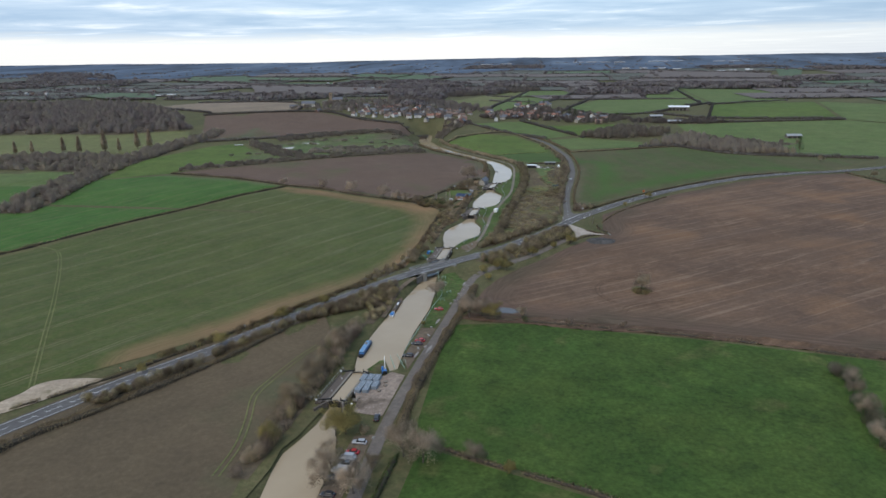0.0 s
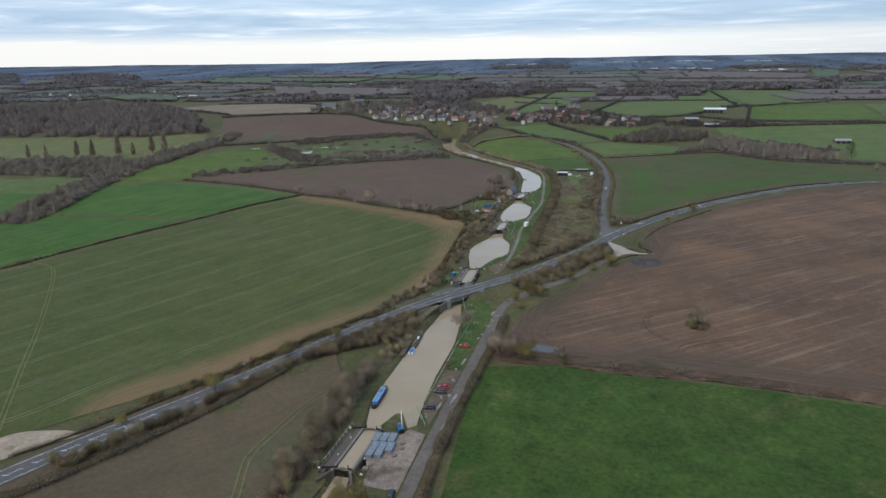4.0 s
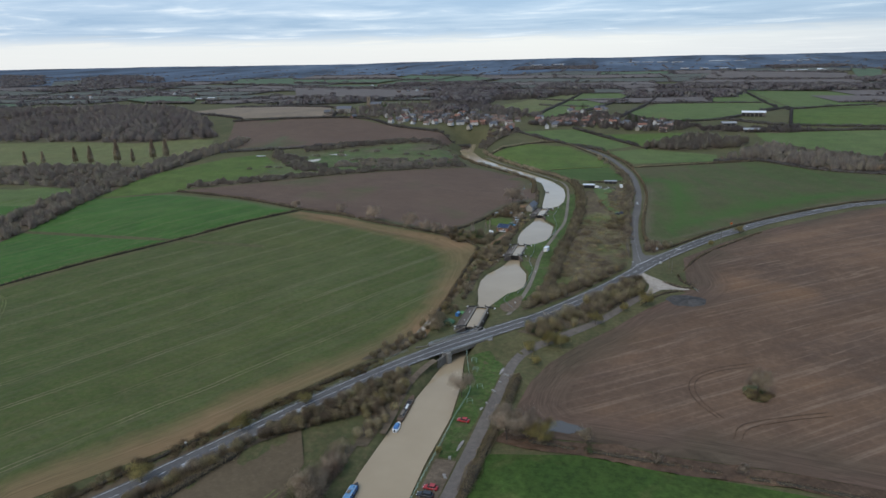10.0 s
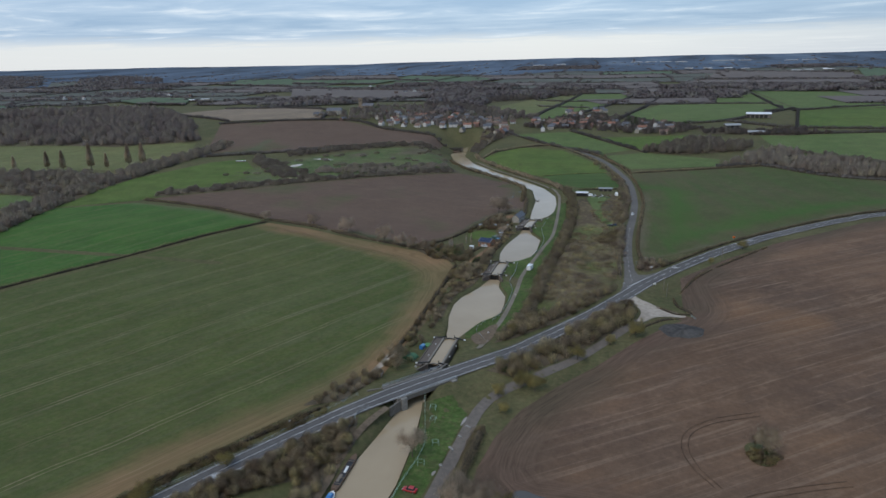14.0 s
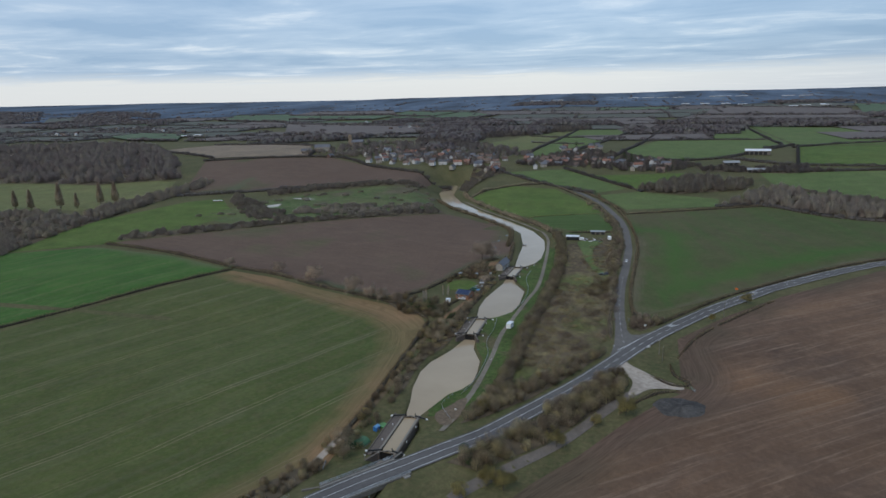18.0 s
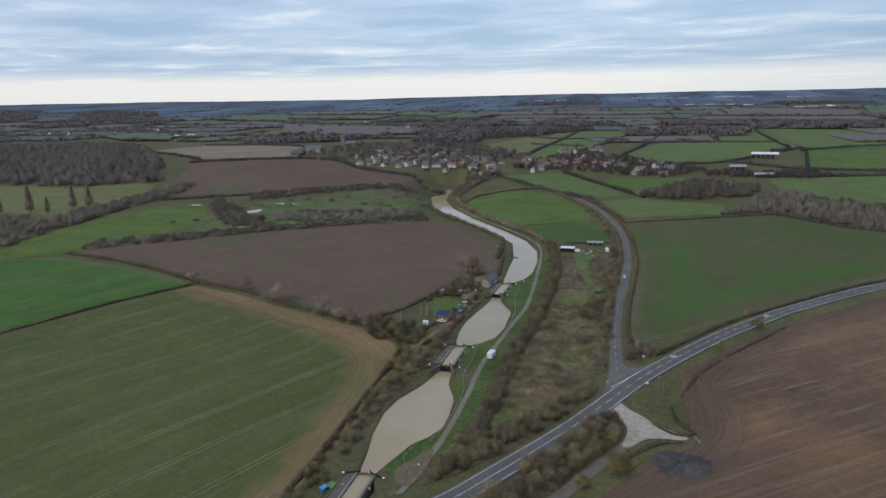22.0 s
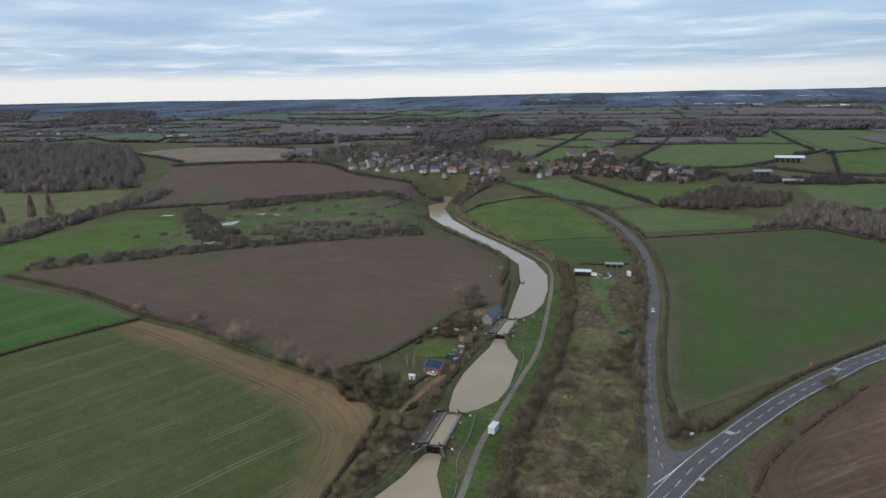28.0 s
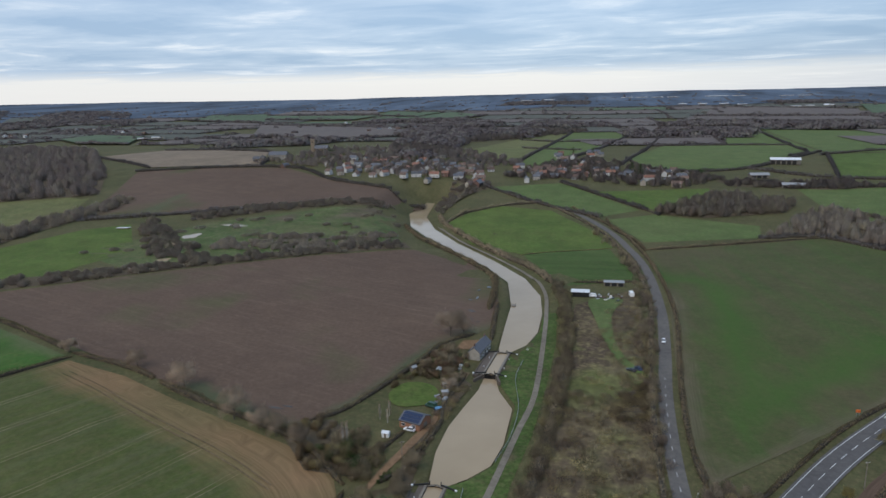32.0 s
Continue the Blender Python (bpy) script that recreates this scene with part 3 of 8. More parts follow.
def build_ground():
    pts, edges, tops = [], [], []
    loops = []
    for name, level, loop in POOLS:
        loops.append((loop, level - 1.2, 0.0))
        loops.append((offset_loop(loop, 0.9), level + 0.35, 1.0))
    for _, low, high, a, b in LOCKS:
        ax, bx = Vector(a), Vector(b)
        u = (bx - ax).normalized()
        w = Vector((u.y, -u.x)) * 2.35
        q = [ax + w + u * 0.3, ax - w + u * 0.3, bx - w - u * 0.3, bx + w - u * 0.3]
        loops.append(([(p.x, p.y) for p in q], low - 1.2, 0.0))
    for loop, z, _ in loops:
        k = len(pts)
        pts += [Vector(p) for p in loop]
        tops += [z] * len(loop)
        edges += [(k + i, k + (i + 1) % len(loop)) for i in range(len(loop))]
    xs, ys = [], []
    bands = [(-116, 50, 280, 480, 4), (-200, 200, 100, 700, 7), (-520, 420, 20, 1100, 20), (-1500, 1500, -400, 2200, 60), (-5400, 5400, -1500, 5400, 200)]
    for n, (x0, x1, y0, y1, st) in enumerate(bands):
        gx, gy = np.meshgrid(np.arange(x0, x1 + 1, st), np.arange(y0, y1 + 1, st))
        gx, gy = gx.ravel().astype(float), gy.ravel().astype(float)
        if n:
            px0, px1, py0, py1, _ = bands[n - 1]
            keep = ~((gx > px0 - 1) & (gx < px1 + 1) & (gy > py0 - 1) & (gy < py1 + 1))
            gx, gy = gx[keep], gy[keep]
        xs.append(gx), ys.append(gy)
    xs, ys = np.concatenate(xs), np.concatenate(ys)
    near = np.zeros(len(xs), bool)
    for loop, _, wide in loops:
        if wide:
            near |= inside(offset_loop(loop, 1.0), xs, ys)
        else:
            near |= inside(offset_loop(loop, 1.4), xs, ys)
    xs, ys = xs[~near], ys[~near]
    for x, y in zip(xs, ys):
        pts.append(Vector((x, y)))
        tops.append(ground_z(x, y))
    v, _, f, orig, *_ = geometry.delaunay_2d_cdt(pts, edges, [], 0, 0.001)
    verts = []
    px, py = np.array([p.x for p in v]), np.array([p.y for p in v])
    deep = np.full(len(v), 99.0)
    for loop, z, wide in loops[-len(LOCKS):]:
        deep[inside(offset_loop(loop, 0.15), px, py)] = z
    for p, o, lowest in zip(v, orig, deep):
        verts.append((p.x, p.y, min(lowest, tops[o[0]] if o else ground_z(p.x, p.y))))
    structure("ground", verts, f, MAT["rough_grass"], "rolling winter farmland with rough olive-green grass", "ground", True)
    for name, level, loop in POOLS:
        vv = [(x, y, level) for x, y in offset_loop(loop, 0.35)]
        tri = geometry.delaunay_2d_cdt([Vector(p[:2]) for p in vv], [(i, (i + 1) % len(vv)) for i in range(len(vv))], [], 1, 0.001)
        structure("water", [(p.x, p.y, level) for p in tri[0]], tri[2], MAT["water"], "muddy brown still canal water between grass banks", "water")


build_ground()


def drape(name, loop, mat, label, category="field", lift=0.12, step=12.0, kind="structure", fn=ground_z, soft=0, rim=None):
    """A sheet of crop or soil laid over the land inside a loop. soft: how often its corners are cut round; rim: the line from which its wear is counted."""
    for _ in range(soft):
        loop = [tuple(Vector(a).lerp(Vector(b), k)) for a, b in zip(loop, loop[1:] + loop[:1]) for k in (0.25, 0.75)]
    n = len(loop)
    edge = []
    for i in range(n):
        a, b = Vector(loop[i]), Vector(loop[(i + 1) % n])
        k = max(1, int((b - a).length / step))
        edge += [a.lerp(b, j / k) for j in range(k)]
    arr = np.array([(p.x, p.y) for p in edge])
    gx, gy = np.meshgrid(np.arange(arr[:, 0].min(), arr[:, 0].max(), step), np.arange(arr[:, 1].min(), arr[:, 1].max(), step))
    gx, gy = gx.ravel(), gy.ravel()
    ok = inside([(p.x, p.y) for p in edge], gx, gy)
    pts = edge + [Vector((x, y)) for x, y in zip(gx[ok], gy[ok])]
    m = len(edge)
    v, _, f, *_ = geometry.delaunay_2d_cdt(pts, [(i, (i + 1) % m) for i in range(m)], [], 1, 0.01)
    ob = structure(name, [(p.x, p.y, fn(p.x, p.y) + lift) for p in v], f, mat, label, category, True, kind)
    if rim:
        a = np.array([(p.x, p.y) for p in v])
        best = np.full(len(a), 1e9)
        line = np.array([tuple(p) for p in spline(rim, 6)])
        for p, q in zip(line, line[1:]):
            t = np.clip(((a - p) @ (q - p)) / max(1e-9, (q - p) @ (q - p)), 0, 1)
            best = np.minimum(best, np.linalg.norm(a - (p + t[:, None] * (q - p)), axis=1))
        ob.data.attributes.new("from_edge", "FLOAT", "POINT").data.foreach_set("value", best.astype(np.float32))
    return ob


def ribbon(name, line, width, mat, label, category="road", lift=0.1, fn=ground_z):
    """A road or path of one width along a line."""
    verts, faces = [], []
    n = len(line)
    for i, p in enumerate(line):
        d = (line[min(i + 1, n - 1)] - line[max(i - 1, 0)]).normalized()
        s = Vector((d.y, -d.x))
        w = width(i / (n - 1)) if callable(width) else width
        for k in (-0.5, -0.17, 0.17, 0.5):
            q = p + s * w * k
            verts.append((q.x, q.y, fn(q.x, q.y) + lift))
        if i:
            for k in range(3):
                a = 4 * (i - 1) + k
                faces.append((a, a + 1, a + 5, a + 4))
    return structure(name, verts, faces, mat, label, category, True)


FIELDS = [
    ("wheat_field", "wheat", "young winter wheat with pale wheel tracks and worn headland", [(-320, 350), (-286, 424), (-234, 534), (-200, 527), (-166, 514), (-112, 496), (-90, 483), (-84, 472), (-80, 405), (-80, 345), (-97, 317), (-112, 290), (-134, 250), (-158, 218), (-182, 190), (-225, 110), (-330, 60), (-420, 150)]),
    ("wheat_field", "wheat_bright", "bright green winter wheat beside a dark hedge", [(-620, 420), (-480, 520), (-375, 573), (-302, 560), (-239, 538), (-291, 428), (-326, 355), (-430, 150), (-600, 200)]),
    ("ploughed_field", "plough_dark", "dark brown drilled soil beside the canal", [(-375, 590), (-325, 624), (-271, 668), (-208, 718), (-146, 757), (-102, 737), (-75, 690), (-67, 645), (-66, 612), (-86, 583), (-97, 536), (-112, 503), (-166, 522), (-238, 545), (-310, 572)]),
    ("ploughed_field", "plough_dark", "far dark brown ploughed slope below the village", [(-462, 784), (-589, 1020), (-491, 1041), (-399, 1047), (-306, 982), (-195, 948), (-231, 896), (-328, 849), (-395, 816)]),
    ("stubble_field", "stubble", "pale brown stubble field beyond the village", [(-826, 1215), (-780, 1330), (-503, 1197), (-439, 1060), (-597, 1050)]),
    ("pasture_field", "pasture_far", "green wedge of pasture between hedges", [(-600, 440), (-480, 560), (-430, 755), (-403, 779), (-338, 701), (-353, 622), (-380, 582)]),
    ("pasture_field", "pasture_olive", "yellowish old pasture with bare poplars", [(-1100, 960), (-762, 871), (-540, 888), (-482, 785), (-507, 703), (-642, 690), (-790, 690), (-1100, 740)]),
    ("pasture_field", "pasture_mid", "green pasture below a belt of trees", [(-760, 600), (-606, 590), (-484, 581), (-454, 481), (-600, 440), (-760, 470)]),
    ("scrub_meadow", "wet_meadow", "rough wet meadow with reeds and scattered scrub", [(-375, 690), (-340, 793), (-255, 874), (-205, 884), (-172, 815), (-160, 765), (-241, 700), (-300, 655)]),
    ("meadow_field", "pasture_far", "bright green meadow beside the canal", [(-150, 862), (-112, 922), (-62, 912), (-24, 842), (-8, 789), (-70, 762), (-112, 792)]),
    ("meadow_field", "striped_meadow", "mown meadow with pale stripes", [(-69, 761), (-11, 786), (6, 709), (-33, 690), (-52, 716)]),
    ("scrub_meadow", "scrub_ground", "brown rough ground with dead grass and brambles", [(-28, 655), (4, 690), (8, 579), (5, 480), (0, 456), (-32, 415), (-33, 462), (-29, 536)]),
    ("crop_field", "crop_mixed", "patchy green crop thinning to brown", [(18, 782), (142, 841), (200, 786), (330, 760), (262, 688), (210, 664), (149, 628), (60, 541), (17, 500), (15, 560), (20, 663)]),
    ("ploughed_field", "plough_warm", "warm brown ploughed field with curved furrows", [(35, 474), (62, 512), (94, 549), (160, 612), (220, 648), (266, 662), (288, 565), (299, 477), (260, 380), (165, 258), (90, 271), (46, 276.4), (15, 277.4), (-1, 280), (-21, 279), (-33, 283), (-33.5, 297), (-31.5, 314), (-26, 332), (-16, 350), (-3, 368), (11, 391), (24, 410), (33, 426)]),
    ("pasture_field", "pasture", "bright green grazed pasture with darker tufts", [(-41, 266), (-11, 272), (63, 265), (123, 255), (163, 247), (300, 225), (330, 90), (110, 120), (18, 160), (-7, 168), (-28, 175), (-38, 186)]),
    ("pasture_field", "pasture", "green pasture behind a low hedge", [(-34, 176), (-28, 172), (-7, 165), (18, 157), (110, 116), (200, 60), (60, 20), (-38, 60)]),
    ("ploughed_field", "plough", "olive-brown bare field sloping to the road", [(-240, 90), (-212, 84), (-178, 158), (-160, 200), (-135, 241), (-119, 266), (-100, 268), (-90, 250), (-87, 222), (-85, 200), (-83, 170), (-80, 140), (-84, 60), (-200, 20)][1:]),
    ("pasture_field", "pasture_mid", "green hillside pasture beyond the village", [(11, 1258), (177, 1850), (310, 1930), (286, 1384), (150, 1181), (40, 1154)]),
    ("pasture_field", "pasture_mid", "green hill field on the skyline", [(314, 1930), (540, 1800), (430, 1400), (290, 1360)]),
    ("pasture_field", "pasture_far", "green field beside a white barn", [(282, 1345), (480, 1400), (420, 1110), (232, 1115)]),
    ("pasture_field", "pasture_olive", "small hedged field above the village", [(-228, 1271), (-152, 1960), (-100, 1890), (-133, 1185), (-205, 1171)]),
    ("pasture_field", "pasture_mid", "small green hedged field above the village", [(-126, 1185), (-93, 1890), (48, 1880), (-36, 1387), (-99, 1132)]),
    ("pasture_field", "pasture_mid", "green paddock below the village", [(-139, 1002), (-62, 1042), (15, 926), (-21, 894), (-77, 937)]),
    ("pasture_field", "pasture_far", "bright paddock beside the village", [(-33, 1000), (87, 1036), (93, 999), (28, 930)]),
    ("pasture_field", "pasture_mid", "green field before a bare copse", [(-13, 885), (28, 912), (106, 880), (99, 838), (14, 810)]),
    ("pasture_field", "pasture_mid", "green pasture beside the farm", [(172, 1043), (420, 1090), (520, 1000), (460, 880), (370, 775), (239, 800), (173, 960)]),
    ("pasture_field", "pasture_mid", "green field inside the main road's bend", [(424, 1096), (524, 1004), (572, 1180), (610, 1290), (500, 1400), (486, 1396)]),
    ("ploughed_field", "plough_dark", "brown field beyond the main road", [(300, 640), (390, 720), (470, 800), (620, 760), (640, 420), (310, 470)]),
]
# the edges along which machines turn
RIMS = {
    FIELDS[0][2]: [(-245, 541), (-190, 520), (-147, 503), (-112, 488), (-94, 474), (-84, 454), (-78, 405), (-81, 345), (-97, 315), (-112, 288), (-134, 248), (-158, 216)],
    FIELDS[1][2]: [(-400, 585), (-375, 577), (-302, 564), (-239, 541)],
    FIELDS[2][2]: [(-62, 620), (-86, 583), (-97, 536), (-112, 503), (-166, 522)],
    FIELDS[3][2]: [(-440, 900), (-418, 822), (-395, 812), (-328, 846), (-231, 893)],
    FIELDS[12][2]: [(22, 690), (15, 560), (14, 505), (20, 497), (60, 538), (149, 625), (210, 661)],
    FIELDS[13][2]: [(290, 668), (220, 652), (160, 616), (94, 552), (62, 515), (38, 478), (36, 462), (38, 440), (33, 424), (10, 390), (-4, 367), (-17, 349), (-27, 331), (-32, 308), (-31, 292), (-22, 282), (-1, 281), (46, 277), (165, 259)],
}
for fname, mat, label, loop in FIELDS:
    far = min(p[1] for p in loop) > 1000
    drape(fname, loop, MAT[mat], label, lift=0.5 if far else 0.14, step=30 if far else 6 if label in RIMS else 14, rim=RIMS.get(label))

ribbon("road", MAIN, 8.6, MAT["asphalt"], "grey worn asphalt main road with white markings", lift=0.02, fn=road_z)
LANE = spline([(15, 459), (11.5, 466), (10, 486), (9.2, 517), (10.2, 559), (13, 600), (15, 654), (12.5, 725), (4.5, 780), (-14, 850), (-52, 928), (-93, 968), (-150, 1010)], 5)
ribbon("lane", LANE, 5.2, MAT["lane"], "narrow grey country lane between hedges", lift=0.1)
YARD_LANE = spline([(-44, 90), (-47, 155), (-47.8, 189), (-46.2, 220), (-43.2, 269), (-41, 310), (-39.5, 330), (-35, 342), (-22.5, 357.6), (-7.5, 377), (9, 407), (16, 418)], 5)
ribbon("yard_lane", YARD_LANE, 4.1, MAT["muddy_lane"], "muddy tarmac lane along the canal", lift=0.16)
TOWPATH = spline([(-49, 372), (-46.8, 391), (-45, 409), (-44.6, 440), (-45, 465), (-42.4, 490), (-39.8, 519), (-37.2, 547), (-38.8, 595), (-41.5, 640), (-46, 676), (-58.5, 710), (-86, 752), (-122, 801), (-154, 855)], 5)
ribbon("towpath", TOWPATH, 2.1, MAT["path"], "grey-brown gravel towpath beside the canal", "path", lift=0.22)
TRACK = spline([(-84, 344), (-82, 356), (-80, 380), (-79, 400), (-81, 436), (-79, 467), (-76, 492), (-69, 519), (-66, 563)], 5)
ribbon("gravel_path", spline([(-86, 337), (-84.6, 345), (-83.4, 356), (-82, 368)], 4), 2.6, MAT["gravel"], "pale gravel track joining the road by the bridge", "path", lift=0.16)
ribbon("farm_track", TRACK, 2.2, MAT["margin"], "worn brown track between hedge and canal", "path", lift=0.1)
drape("layby", [(2.2, 430), (4.4, 435), (7.6, 441), (11.6, 447), (13.6, 440), (20.3, 435.6), (27, 430), (34, 425.4), (33.6, 422.8), (27.2, 422.6), (21, 421.6), (18.1, 418), (14.6, 413.6), (12.6, 414.6), (13.8, 419), (15, 425.7), (12.8, 430.4), (9.2, 432.6)], MAT["gravel"],
      "pale gravel lay-by joining the main road", "lay-by", lift=0.2, step=2.5, soft=2)
drape("junction", [(5.2, 446), (9.4, 455.2), (13.6, 464), (20.4, 476.4), (24.4, 482.6), (18.8, 477.6), (14.6, 477), (12.9, 483), (12.6, 492), (7.4, 492), (7.4, 476), (7.2, 464), (6.2, 454)], MAT["lane"], "flared mouth of the lane at the main road", "road", lift=0.13, step=2.5)


# ---- vegetation ----


def scatter(rng, centres, sizes, stretch=1.0):
    """Small three-cornered pieces, turned at random, one at each centre."""
    n = len(centres)
    d = rng.normal(size=(n, 3, 3))
    d -= d.mean(1, keepdims=True)
    d /= np.linalg.norm(d, axis=2, keepdims=True) + 1e-9
    d[:, :, 2] *= stretch
    return (centres[:, None, :] + d * sizes[:, None, None] * 0.6).reshape(-1, 3)


def flakes(rng, centres, out, sizes):
    """Small three-cornered pieces that lie like a coat round a crown, each tipped a little off its face."""
    out = out / (np.linalg.norm(out, axis=1, keepdims=True) + 1e-9)
    n = out + rng.normal(size=out.shape) * 0.28
    u = np.cross(n, rng.normal(size=out.shape))
    u /= np.linalg.norm(u, axis=1, keepdims=True) + 1e-9
    w = np.cross(n, u)
    w /= np.linalg.norm(w, axis=1, keepdims=True) + 1e-9
    k = sizes[:, None]
    return np.stack([centres + u * k, centres - u * 0.5 * k + w * 0.86 * k, centres - u * 0.5 * k - w * 0.86 * k], 1).reshape(-1, 3)


def slivers(rng, start, way, length, width):
    """Thin three-cornered twigs from each start along each way."""
    side = np.cross(way, rng.normal(size=way.shape))
    side /= np.linalg.norm(side, axis=1, keepdims=True) + 1e-9
    out = np.empty((len(start), 3, 3))
    out[:, 0] = start - side * width[:, None] / 2
    out[:, 1] = start + side * width[:, None] / 2
    out[:, 2] = start + way * length[:, None]
    return out.reshape(-1, 3)


def tri_mesh(name, v, mat, puff=None, tone=None):
    """Loose triangles. puff: the way out of the crown at each one, which rounds the light; tone: how light its crown is."""
    me = bpy.data.meshes.new(name)
    n = len(v) // 3
    me.vertices.add(3 * n), me.loops.add(3 * n), me.polygons.add(n)
    me.vertices.foreach_set("co", np.asarray(v, np.float32).ravel())
    me.loops.foreach_set("vertex_index", np.arange(3 * n, dtype=np.int32))
    me.polygons.foreach_set("loop_start", np.arange(0, 3 * n, 3, dtype=np.int32))
    me.materials.append(mat)
    puff = np.tile((0.0, 0.0, 1.0), (n, 1)) if puff is None else puff / (np.linalg.norm(puff, axis=1, keepdims=True) + 1e-9)
    me.attributes.new("puff", "FLOAT_VECTOR", "POINT").data.foreach_set("vector", np.repeat(puff, 3, 0).astype(np.float32).ravel())
    me.attributes.new("tone", "FLOAT", "POINT").data.foreach_set("value", np.repeat(np.ones(n) if tone is None else tone, 3).astype(np.float32))
    me.update()
    return me


def tube(verts, faces, a, b, ra, rb, n=5):
    a, b = Vector(a), Vector(b)
    d = (b - a).normalized()
    x = d.orthogonal().normalized()
    y = d.cross(x)
    k = len(verts)
    for p, r in ((a, ra), (b, rb)):
        for i in range(n):
            t = 2 * math.pi * i / n
            q = p + (x * math.cos(t) + y * math.sin(t)) * r
            verts.append((q.x, q.y, q.z))
    for i in range(n):
        faces.append((k + i, k + (i + 1) % n, k + n + (i + 1) % n, k + n + i))


def child(name, me, parent, label=""):
    ob = new(name, me)
    ob.parent = parent
    if label:
        ob["label"] = label
    return ob


def make_tree(name, seed, h, spread, twigs, mat, label, bare=True, narrow=0.0, clear=0.22, trunk_mat="bark", width=0.075):
    """A tree about h high: tapered trunk and limbs, and a crown of separate twigs or leaf clumps with gaps between the limbs."""
    rng = np.random.default_rng(seed)
    e = new(name)
    tv, tf = [], []
    r0 = h * 0.028
    top = Vector((rng.normal() * 0.3, rng.normal() * 0.3, h * 0.55))
    tube(tv, tf, (0, 0, -0.4), (0, 0, h * clear), r0, r0 * 0.75, 7)
    tube(tv, tf, (0, 0, h * clear), top, r0 * 0.75, r0 * 0.35, 6)
    tips = []
    for i in range(int(9 if not narrow else 14)):
        ang = i * 2.4 + rng.normal() * 0.3
        z0 = h * (clear + (0.5 - clear) * rng.random())
        base = Vector((0, 0, h * clear)).lerp(top, max(0, min(1, (z0 - h * clear) / (h * (0.55 - clear)))))
        reach = spread * (0.5 + 0.5 * rng.random()) * (0.35 if narrow else 1)
        end = Vector((math.cos(ang) * reach, math.sin(ang) * reach, h * (0.5 + 0.42 * rng.random())))
        mid = base.lerp(end, 0.5) + Vector((0, 0, h * 0.05))
        tube(tv, tf, base, mid, r0 * 0.35, r0 * 0.2, 4)
        tube(tv, tf, mid, end, r0 * 0.2, r0 * 0.06, 4)
        for _ in range(3):
            tip = end + Vector(rng.normal(size=3)) * spread * 0.22
            tube(tv, tf, mid.lerp(end, 0.3 + 0.6 * rng.random()), tip, r0 * 0.1, r0 * 0.03, 3)
            tips.append(tip)
        tips += [mid, end]
    tips += [top, top + Vector((0, 0, h * 0.2)), top + Vector((0.2, 0, h * 0.36))]
    child("trunk", mesh_of("trunk", tv, tf, MAT[trunk_mat]), e)
    T = np.array([tuple(t) for t in tips])
    pick = T[rng.integers(0, len(T), twigs)]
    if narrow:
        z = rng.random(twigs)
        a = rng.random(twigs) * 6.283
        rr = narrow * np.sqrt(rng.random(twigs)) * np.clip(1.1 - z * z, 0.2, 1)
        pick = np.stack([rr * np.cos(a), rr * np.sin(a), h * (0.12 + 0.86 * z)], 1)
    if bare:
        start = pick + rng.normal(size=pick.shape) * spread * (0.17 if not narrow else 0.05)
        way = start - np.array([0, 0, h * (0.38 if not narrow else -1)]) if not narrow else np.stack([start[:, 0] * 0.5, start[:, 1] * 0.5, np.full(twigs, 1.5)], 1)
        way = way / (np.linalg.norm(way, axis=1, keepdims=True) + 1e-9) + rng.normal(size=pick.shape) * 0.45
        way /= np.linalg.norm(way, axis=1, keepdims=True)
        v = slivers(rng, start, way, spread * (0.14 + 0.2 * rng.random(twigs)), width * (0.6 + 0.9 * rng.random(twigs)))
    else:
        v = scatter(rng, pick + rng.normal(size=pick.shape) * spread * (0.2 if not narrow else 0.06), (0.3 + 0.5 * rng.random(twigs)) * spread * 0.14)
    v[:, 2] = np.maximum(v[:, 2], 0.2)
    mid = v.reshape(-1, 3, 3).mean(1)
    child("crown", tri_mesh("crown", v, MAT[mat], mid - np.array([0, 0, h * 0.4])), e)
    return tagged(e, label, "tree")


def put_tree(src, x, y, k=1.0, turn=0.0):
    m = Matrix.LocRotScale((x, y, ground_z(x, y)), Euler((0, 0, turn)), (k, k, k * random.uniform(0.92, 1.1)))
    return copy_thing(src, m)


